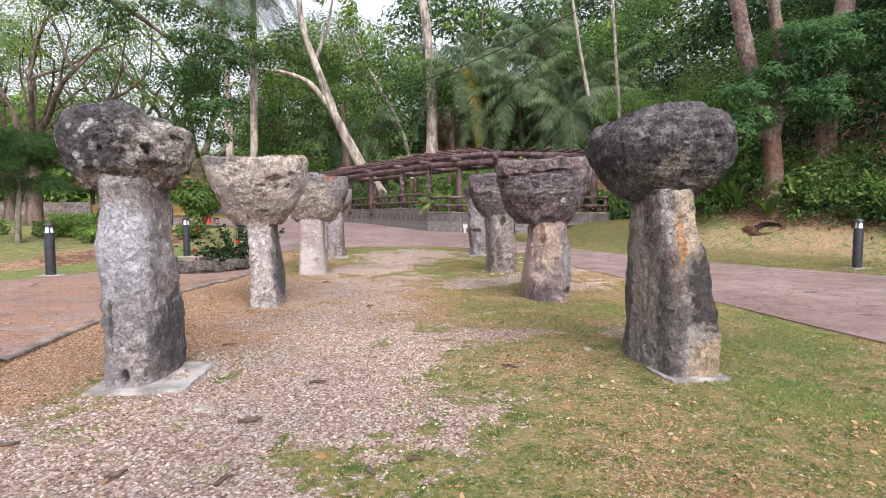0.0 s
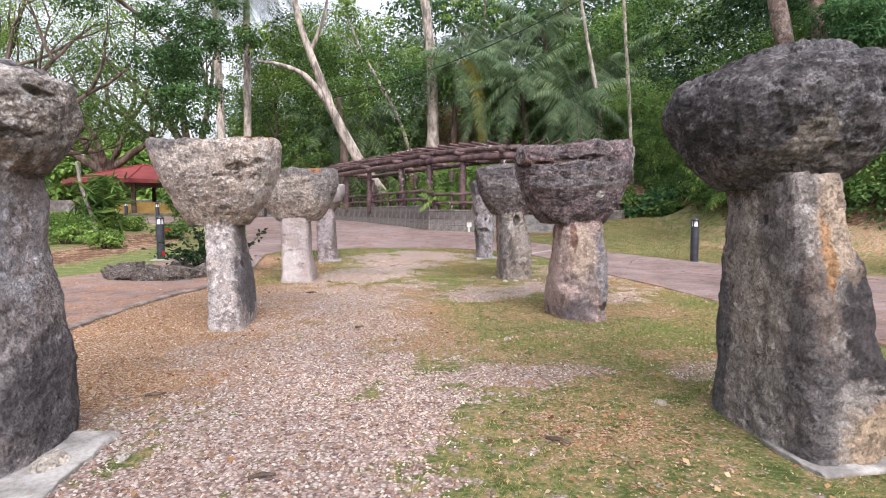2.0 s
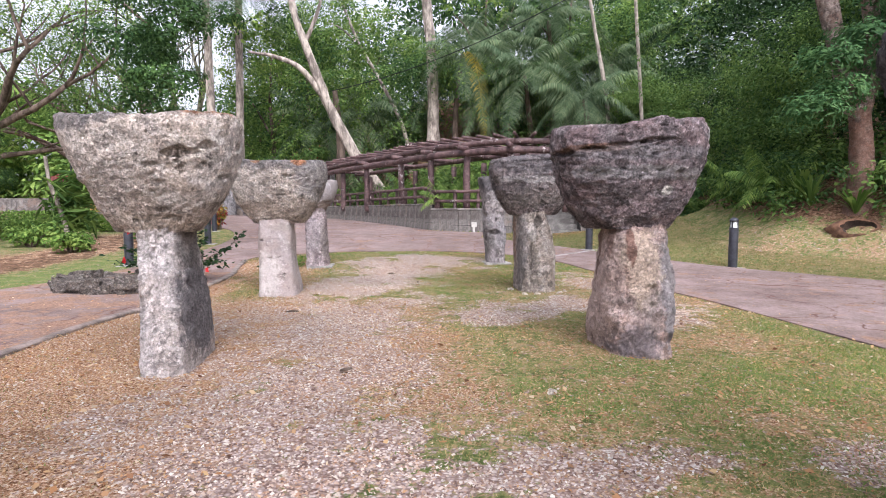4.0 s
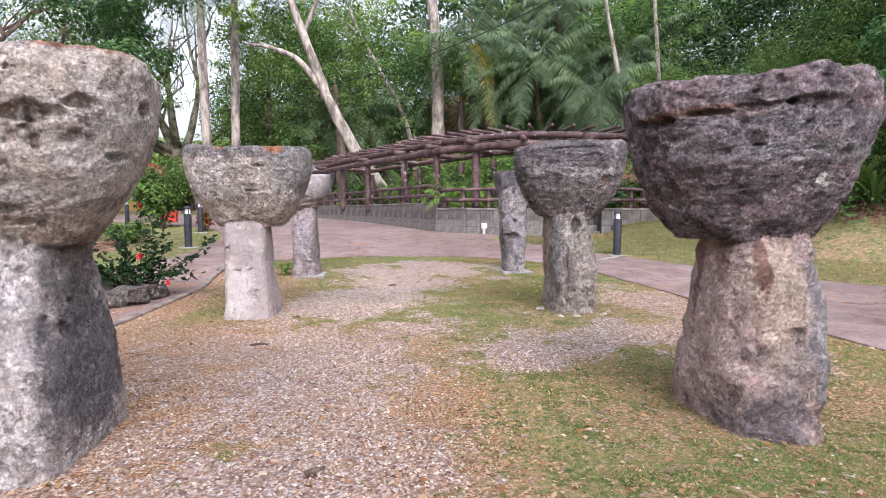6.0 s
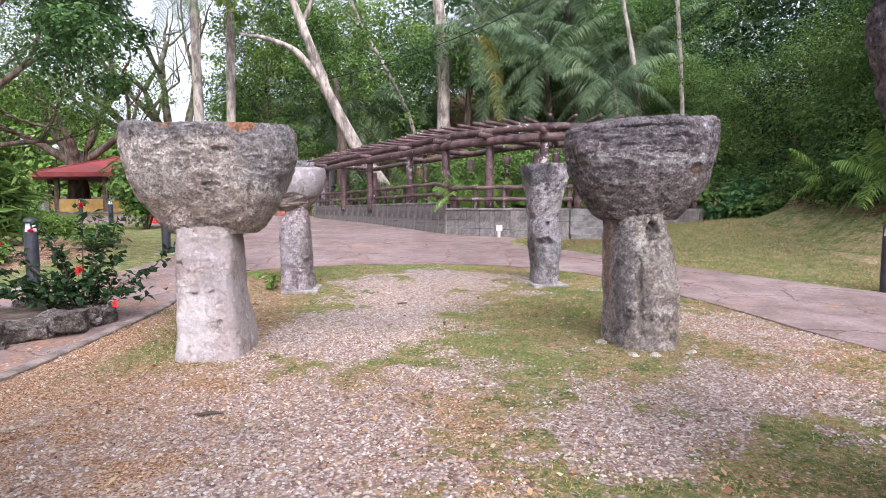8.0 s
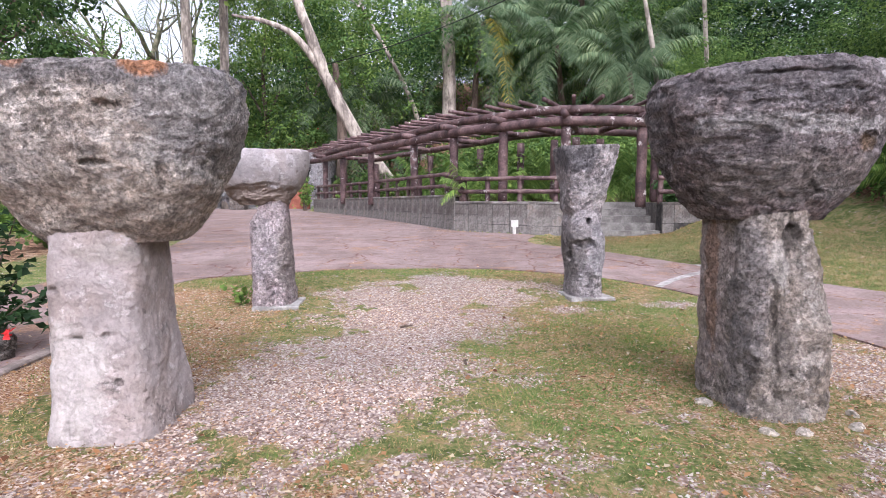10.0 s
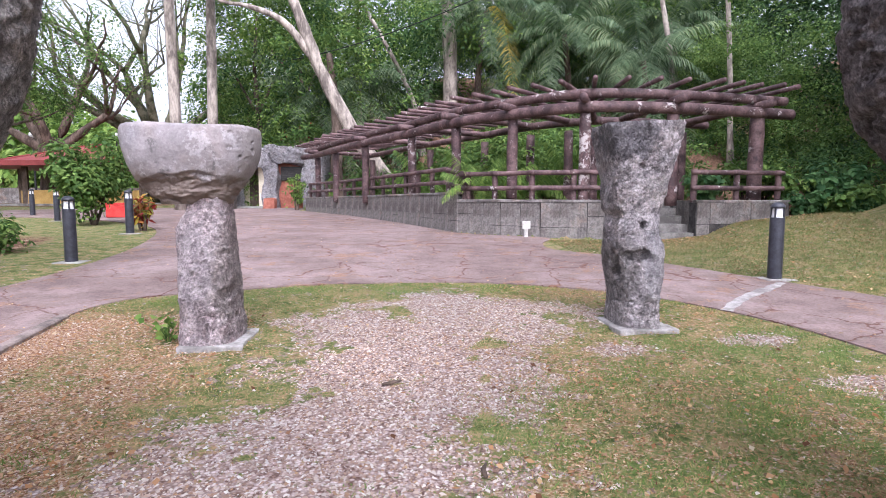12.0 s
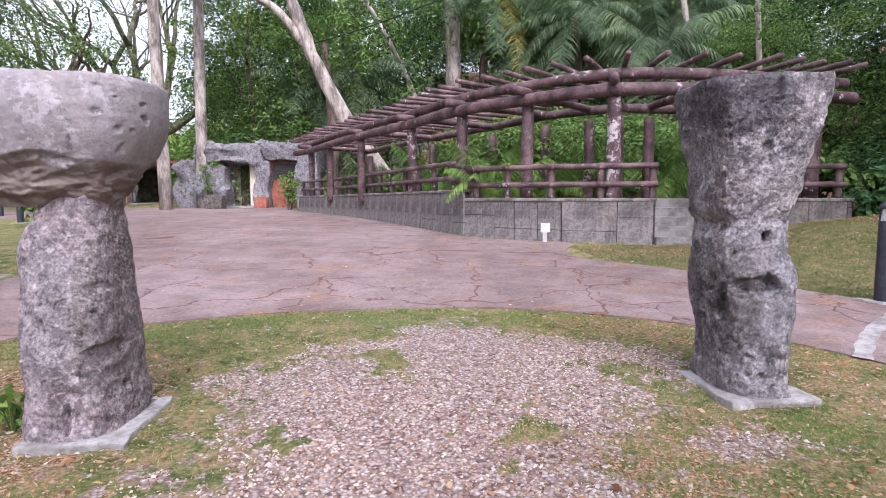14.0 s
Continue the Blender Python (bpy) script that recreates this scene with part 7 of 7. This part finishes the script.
def build_pebbles():
    x, y, rng = scatter(380000, lambda a, b: smooth01((gravel(a, b) - 0.25) / 0.4) * (1 - 0.35 * litter(a, b)) + 0.012 + 0.22 * smooth01((litter(a, b) - 0.3) / 0.4) * (a < 0.7), 21)
    n = len(x)
    r = 0.005 + 0.0095 * rng.random(n) ** 2.4
    a = rng.uniform(0, 2 * math.pi, n)
    base = np.array([[1, 0, 0], [0.25, 0.75, 0.1], [-0.95, 0.15, 0], [-0.1, -0.8, 0.05], [0.12, 0.05, 0.62], [-0.4, -0.1, 0.5]])
    v = base[None] * r[:, None, None] * (1 + 0.3 * rng.normal(size=(n, 6, 1)).clip(-1, 1))
    tilt = rng.normal(0, 0.3, (n, 1))
    c, s = np.cos(a)[:, None], np.sin(a)[:, None]
    vx, vy = v[..., 0] * c - v[..., 1] * s, v[..., 0] * s + v[..., 1] * c
    vz = v[..., 2] + vx * tilt
    P = np.stack([vx + x[:, None], vy + y[:, None], vz + surface(x, y)[:, None] + 0.3 * r[:, None]], -1).reshape(-1, 3)
    f = np.array([[0, 1, 4], [1, 5, 4], [1, 2, 5], [2, 3, 5], [3, 4, 5], [3, 0, 4]])
    T = (np.arange(n)[:, None, None] * 6 + f[None]).reshape(-1, 3)
    tagged(new("gravel", quick_mesh("gravel", P, T, M["pebble"])), "loose pink and white limestone gravel", "gravel", kind="stuff")


def build_blades():
    x, y, rng = scatter(400000, lambda a, b: (1 - smooth01((gravel(a, b) - 0.3) / 0.3)) * (1 - 0.85 * smooth01((litter(a, b) - 0.3) / 0.35)) * smooth01((layered(a, b, 1.6, 12) - 0.25) / 0.3) + 0.02, 22)
    n = len(x)
    h = rng.uniform(0.008, 0.026, n)
    a = rng.uniform(0, 2 * math.pi, n)
    w = rng.uniform(0.0018, 0.0036, n)
    z = surface(x, y) - 0.003
    lean = rng.uniform(0.3, 1.6, n) * h
    b = rng.uniform(0, 2 * math.pi, n)
    p0 = np.stack([x + np.cos(a) * w, y + np.sin(a) * w, z], -1)
    p1 = np.stack([x - np.cos(a) * w, y - np.sin(a) * w, z], -1)
    p2 = np.stack([x + np.cos(b) * lean, y + np.sin(b) * lean, z + h], -1)
    P = np.stack([p0, p1, p2], 1).reshape(-1, 3)
    tagged(new("grass", quick_mesh("grass", P, np.arange(3 * n).reshape(-1, 3), M["blade"])), "short patchy green and yellow grass", "grass", kind="stuff")


def build_litter():
    x, y, rng = scatter(240000, lambda a, b: smooth01((litter(a, b) - 0.1) / 0.55) * (0.95 - 0.4 * gravel(a, b)) + 0.11 - 0.06 * gravel(a, b), 23)
    p = np.stack([x, y, surface(x, y) + rng.uniform(0.008, 0.02, len(x))], -1)
    n = len(p)
    a = rng.uniform(0, 2 * math.pi, n)
    big = rng.random(n) < 0.04
    ln, w = np.where(big, rng.uniform(0.028, 0.05, n), rng.uniform(0.009, 0.024, n))[:, None], np.where(big, rng.uniform(0.01, 0.018, n), rng.uniform(0.002, 0.007, n))[:, None]
    d = np.stack([np.cos(a), np.sin(a), rng.normal(0, 0.2, n)], -1)
    s = np.stack([-np.sin(a), np.cos(a), rng.normal(0, 0.3, n)], -1)
    up = np.array([0, 0, 1.0])
    v = np.stack([p - d * ln / 2, p + s * w + up * w * 0.4, p + d * ln / 2 + up * ln * 0.15, p - s * w + up * w * 0.4], 1).reshape(-1, 3)
    i = np.arange(n)[:, None] * 4
    t = np.concatenate([i + [0, 1, 2], i + [0, 2, 3]], 1).reshape(-1, 3)
    tagged(new("fallen_leaves", quick_mesh("fallen_leaves", v, t, M["litter"])), "scattered dry orange and brown leaves", "fallen leaves", kind="stuff")


build_pebbles()
build_blades()
build_litter()


def strap_plant(x, y, height, seed, label="strap-leaved green plant at the foot of the bank", leaf="leaf_mid", wide=0.035, count=46):
    t = thing("strap_plant", x, y, z_at(x, y) - 0.02, 0, label, "plant", "strap-leaved plants on the bank" if height > 0.5 else "")
    rng = np.random.default_rng(seed)
    V, T, n = [], [], 0
    for k in range(count):
        a, out, h = rng.uniform(0, 6.28), rng.uniform(0.25, 0.8) * height, rng.uniform(0.5, 1.0) * height
        d, sd = np.array([math.cos(a), math.sin(a), 0]), np.array([-math.sin(a), math.cos(a), 0])
        line = [d * out * u + np.array([0, 0, h * (1.9 * u - 1.1 * u * u)]) for u in (0, 0.35, 0.7, 1.0)]
        w = wide * rng.uniform(0.7, 1.2)
        for p, f in zip(line, (0.5, 1.0, 0.8, 0.05)):
            V += [p + sd * w * f, p - sd * w * f]
        for j in range(3):
            q = n + 2 * j
            T += [(q, q + 1, q + 3), (q, q + 3, q + 2)]
        n += 8
    ob = new("foliage", quick_mesh("foliage", V, T, M[leaf]))
    ob.parent = t
    return t


strap_rng = random.Random(3)
for k in range(26):
    y = 7.0 + 14 * k / 26 + strap_rng.random() * 0.4
    x = float(np.interp(y, BANK_Y, BANK_X)) + 3.4 + strap_rng.random() * 0.9
    strap_plant(x, y, 0.7 + 0.5 * strap_rng.random(), 100 + k, leaf="leaf_mid" if k % 3 else "leaf_bright")


def broad_weed(x, y, height, seed):
    t = thing("weed", x, y, z_at(x, y), 0, "broad-leaved green weed beside the stone footing", "weed")
    rng = np.random.default_rng(seed)
    pts = np.stack([rng.normal(0, height * 0.35, 26), rng.normal(0, height * 0.3, 26), rng.uniform(0.15, 1.0, 26) * height], -1)
    v, tr = leaves(pts, 0.075, 0.03, rng, 0.1)
    ob = new("foliage", quick_mesh("foliage", v, tr, M["leaf_bright"]))
    ob.parent = t
    part("stem", joined([tube([(0, 0, -0.02), (0.4 * p[0], 0.4 * p[1], 0.6 * p[2]), tuple(p)], [0.004, 0.003, 0.002], 5) for p in pts[:9]]), M["leaf_mid"], t)


broad_weed(-1.44, 14.0, 0.24, 1)
broad_weed(-1.5, 14.12, 0.17, 2)


def stick(x, y, length, turn, k):
    t = tagged(part("stick", tube([(-length / 2, 0, 0.012), (0, 0.012 * (-1) ** k, 0.016), (length / 2, 0, 0.012)], [0.009, 0.012, 0.006], 7, 0.003, k), M["bark_brown"], None, "", True),
               "short dark dry twig lying on the gravel", "twig", "fallen twigs")
    t.matrix_basis = pose(x, y, float(surface(x, y)) + 0.004, 0, 0, turn)


for k, (x, y, l, a) in enumerate(((-0.45, 3.9, 0.12, 10), (-0.75, 3.2, 0.13, 20), (-0.7, 2.5, 0.1, 60), (-0.05, 2.5, 0.09, -70), (0.15, 2.6, 0.08, 5), (-1.9, 3.0, 0.12, 15), (-0.9, 9.4, 0.14, 4), (-1.35, 5.1, 0.12, 20), (0.95, 4.1, 0.13, -40),
                                  (-0.15, 7.0, 0.1, 30), (0.7, 11.8, 0.12, 80), (0.3, 13.0, 0.14, 30), (-1.9, 4.9, 0.13, 12), (-1.2, 2.6, 0.1, 50))):
    stick(x, y, l, a, k)


def cement_strip():
    a, b = Vector((3.55, 14.62, 0)), Vector((5.05, 15.95, 0))
    d = (b - a).normalized()
    n = Vector((-d.y, d.x, 0))
    verts, faces = [], []
    for k in range(13):
        p = a.lerp(b, k / 12)
        w = 0.06 + 0.03 * noise.noise(p * 5)
        p = p + n * 0.04 * math.sin(k * 0.4)
        for sgn in (-1, 1):
            q = p + n * w * sgn
            verts.append((q.x, q.y, float(plaza(q.y)) + 0.02))
    for k in range(12):
        faces.append((2 * k, 2 * k + 1, 2 * k + 3, 2 * k + 2))
    tagged(part("cement_strip", (verts, [], faces), M["slab"]), "pale cement repair strip across the path", "pavement", kind="structure")


cement_strip()


def build_lush():
    x, y, rng = scatter(420000, lambda a, b: lush(a, b) * 0.95, 33)
    n = len(x)
    h, a, b = rng.uniform(0.01, 0.032, n), rng.uniform(0, 6.283, n), rng.uniform(0, 6.283, n)
    w, z = rng.uniform(0.002, 0.0042, n), surface(x, y) - 0.003
    lean = rng.uniform(0.3, 1.3, n) * h
    P = np.stack([np.stack([x + np.cos(a) * w, y + np.sin(a) * w, z], -1), np.stack([x - np.cos(a) * w, y - np.sin(a) * w, z], -1), np.stack([x + np.cos(b) * lean, y + np.sin(b) * lean, z + h], -1)], 1).reshape(-1, 3)
    tagged(new("grass", quick_mesh("grass", P, np.arange(3 * n).reshape(-1, 3), M["lush"])), "lush green grass tufts among the gravel", "grass", kind="stuff")


def build_path_leaves():
    rng = np.random.default_rng(44)
    x, y = rng.uniform(-6, 9, 36000), rng.uniform(3, 30, 36000)
    edge = layered(x, y, 0.7, 51)
    k = ~in_court(x, y) & (behind_wall(x, y) < -0.1) & (x < np.interp(y, BANK_Y, BANK_X)) & (x > -6) & (rng.random(len(x)) < 0.75 * smooth01((edge - 0.4) / 0.25) * np.where(x < -2.4, 1.0, 0.45) + 0.9 * smooth01((0.75 - np.abs(x + 2.95)) / 0.4) * smooth01((2.4 - np.abs(y - 11.2)) / 1.2))
    x, y = x[k], y[k]
    n = len(x)
    a = rng.uniform(0, 6.283, n)
    ln, w = rng.uniform(0.015, 0.045, n)[:, None], rng.uniform(0.004, 0.013, n)[:, None]
    p = np.stack([x, y, plaza(y) + 0.02], -1)
    d, q = np.stack([np.cos(a), np.sin(a), 0 * a], -1), np.stack([-np.sin(a), np.cos(a), rng.normal(0, 0.2, n)], -1)
    up = np.array([0, 0, 1.0])
    v = np.stack([p - d * ln / 2, p + q * w + up * w * 0.4, p + d * ln / 2 + up * ln * 0.12, p - q * w + up * w * 0.4], 1).reshape(-1, 3)
    i = np.arange(n)[:, None] * 4
    tagged(new("fallen_leaves", quick_mesh("fallen_leaves", v, np.concatenate([i + [0, 1, 2], i + [0, 2, 3]], 1).reshape(-1, 3), M["litter"])), "dry leaves scattered over the paved path", "fallen leaves", kind="stuff")


def build_bank_grass():
    """Short dull grass and a few dry leaves on the lawn between the path and the bank."""
    rng = np.random.default_rng(51)
    x, y = rng.uniform(3.4, 15, 420000), rng.uniform(3, 20.5, 420000)
    d = x - np.interp(y, BANK_Y, BANK_X)
    k = (x > np.interp(y, [3, 9.2, 12.2, 14.6, 16.2, 18.2, 19.1, 20.5], [13, 9.15, 7.45, 5.95, 5.05, 3.95, 3.15, 3.4]) + 0.05) & (d < 1.7 + 0.8 * rng.random(420000)) & (behind_wall(x, y) < -0.03)
    x, y = x[k], y[k]
    n = len(x)
    h, a, b = rng.uniform(0.015, 0.045, n), rng.uniform(0, 6.283, n), rng.uniform(0, 6.283, n)
    w, z = rng.uniform(0.003, 0.006, n), land(x, y) - 0.004
    lean = rng.uniform(0.4, 1.6, n) * h
    P = np.stack([np.stack([x + np.cos(a) * w, y + np.sin(a) * w, z], -1), np.stack([x - np.cos(a) * w, y - np.sin(a) * w, z], -1), np.stack([x + np.cos(b) * lean, y + np.sin(b) * lean, z + h], -1)], 1).reshape(-1, 3)
    tagged(new("grass", quick_mesh("grass", P, np.arange(3 * n).reshape(-1, 3), M["bank_blade"])), "short dull green and brown grass on the bank", "grass", kind="stuff")
    near_steps = np.exp(-((x - 5.2) / 1.3) ** 2 - ((y - 19.6) / 0.6) ** 2)
    k = rng.random(n) < 0.05 * smooth01((layered(x, y, 1.1, 41) - 0.35) / 0.3) + 0.3 * near_steps
    x, y = x[k], y[k]
    n = len(x)
    a = rng.uniform(0, 6.283, n)
    ln, w = rng.uniform(0.02, 0.06, n)[:, None], rng.uniform(0.005, 0.016, n)[:, None]
    p, up = np.stack([x, y, land(x, y) + 0.022], -1), np.array([0, 0, 1.0])
    d, q = np.stack([np.cos(a), np.sin(a), rng.normal(0, 0.2, n)], -1), np.stack([-np.sin(a), np.cos(a), rng.normal(0, 0.3, n)], -1)
    v = np.stack([p - d * ln / 2, p + q * w + up * w * 0.4, p + d * ln / 2 + up * ln * 0.12, p - q * w + up * w * 0.4], 1).reshape(-1, 3)
    i = np.arange(n)[:, None] * 4
    tagged(new("fallen_leaves", quick_mesh("fallen_leaves", v, np.concatenate([i + [0, 1, 2], i + [0, 2, 3]], 1).reshape(-1, 3), M["litter"])), "dry leaves scattered on the lawn by the steps", "fallen leaves", kind="stuff")


build_lush()
build_bank_grass()
build_path_leaves()
for k, (x, y, h, r) in enumerate(((8.95, 20.5, 0.5, 0.42), (9.5, 20.45, 0.42, 0.42), (10.1, 20.4, 0.5, 0.45), (8.9, 21.2, 0.6, 0.55), (9.7, 21.0, 0.5, 0.6), (8.3, 21.6, 0.8, 0.6), (10.5, 21.3, 0.7, 0.7), (9.2, 22.2, 0.9, 0.8), (7.4, 21.7, 0.5, 0.5), (10.2, 20.2, 0.45, 0.5))):
    shrub(x, y, h, r, "leafy green plant at the end of the terrace wall", M["leaf_mid" if k % 2 else "leaf_fern"], 160 + k, (0.16, 0.05), 300)


def loose_stone(x, y, size, seed):
    t = tagged(part("loose_stone", rough_stone([(-0.02, 0, 0, size * 0.9, size * 0.6), (size * 0.2, 0, 0, size, size * 0.7), (size * 0.55, 0, 0, size * 0.6, size * 0.4)], seed, 14, 30, 2.2, 0.01, 0.1), M["pale_stone"], None, "", True),
               "small pale broken stone on the gravel", "stone", "loose stones")
    t.matrix_basis = pose(x, y, float(surface(x, y)), 0, 0, 40 * seed)


for k, (x, y, size) in enumerate(((-1.43, 4.1, 0.1), (-1.16, 4.19, 0.06), (-1.06, 3.42, 0.075), (-0.98, 3.36, 0.035), (-1.2, 3.3, 0.03), (1.75, 4.6, 0.05), (2.08, 10.42, 0.06), (2.24, 10.38, 0.045), (2.56, 10.42, 0.05), (2.7, 10.6, 0.04), (1.98, 10.85, 0.06), (2.95, 10.1, 0.03), (2.72, 8.9, 0.035), (1.2, 6.35, 0.03))):
    loose_stone(x, y, size, 20 + k)


def red_bin(x, y):
    t = thing("red_bin", x, y, float(plaza(y)) + 0.014, 8, "red plastic storage bin standing on the plaza", "bin")
    part("body", box(fresh(), -0.3, -0.22, 0, 0.3, 0.22, 0.42, 0.03), M["red_paint"], t)
    part("lid", box(fresh(), -0.32, -0.24, 0.42, 0.32, 0.24, 0.5, 0.025), M["red_paint"], t)
    part("handle", tube([(-0.31, 0, 0.3), (-0.36, 0, 0.34), (-0.31, 0, 0.38)], [0.015] * 3, 6), M["black"], t)


def street_lamp(x, y):
    t = thing("street_lamp", x, y, z_at(x, y), 0, "dark street lamp with a white globe beyond the lawn", "street lamp")
    part("pole", tube([(0, 0, -0.1), (0, 0, 2.5), (0, 0, 5.0)], [0.09, 0.07, 0.06], 10), M["black"], t)
    globe = fresh()
    bmesh.ops.create_uvsphere(globe, u_segments=16, v_segments=10, radius=0.26, matrix=Matrix.Translation((0, 0, 5.22)))
    head = part("globe", globe, M["lamp"], t, "white glass globe", True)
    part("collar", tube([(0, 0, 4.93), (0, 0, 5.02)], [0.12, 0.14], 10), M["black"], head)


red_bin(-9.0, 29.8)
street_lamp(-26.9, 56.0)
street_lamp(-21.0, 56.5)
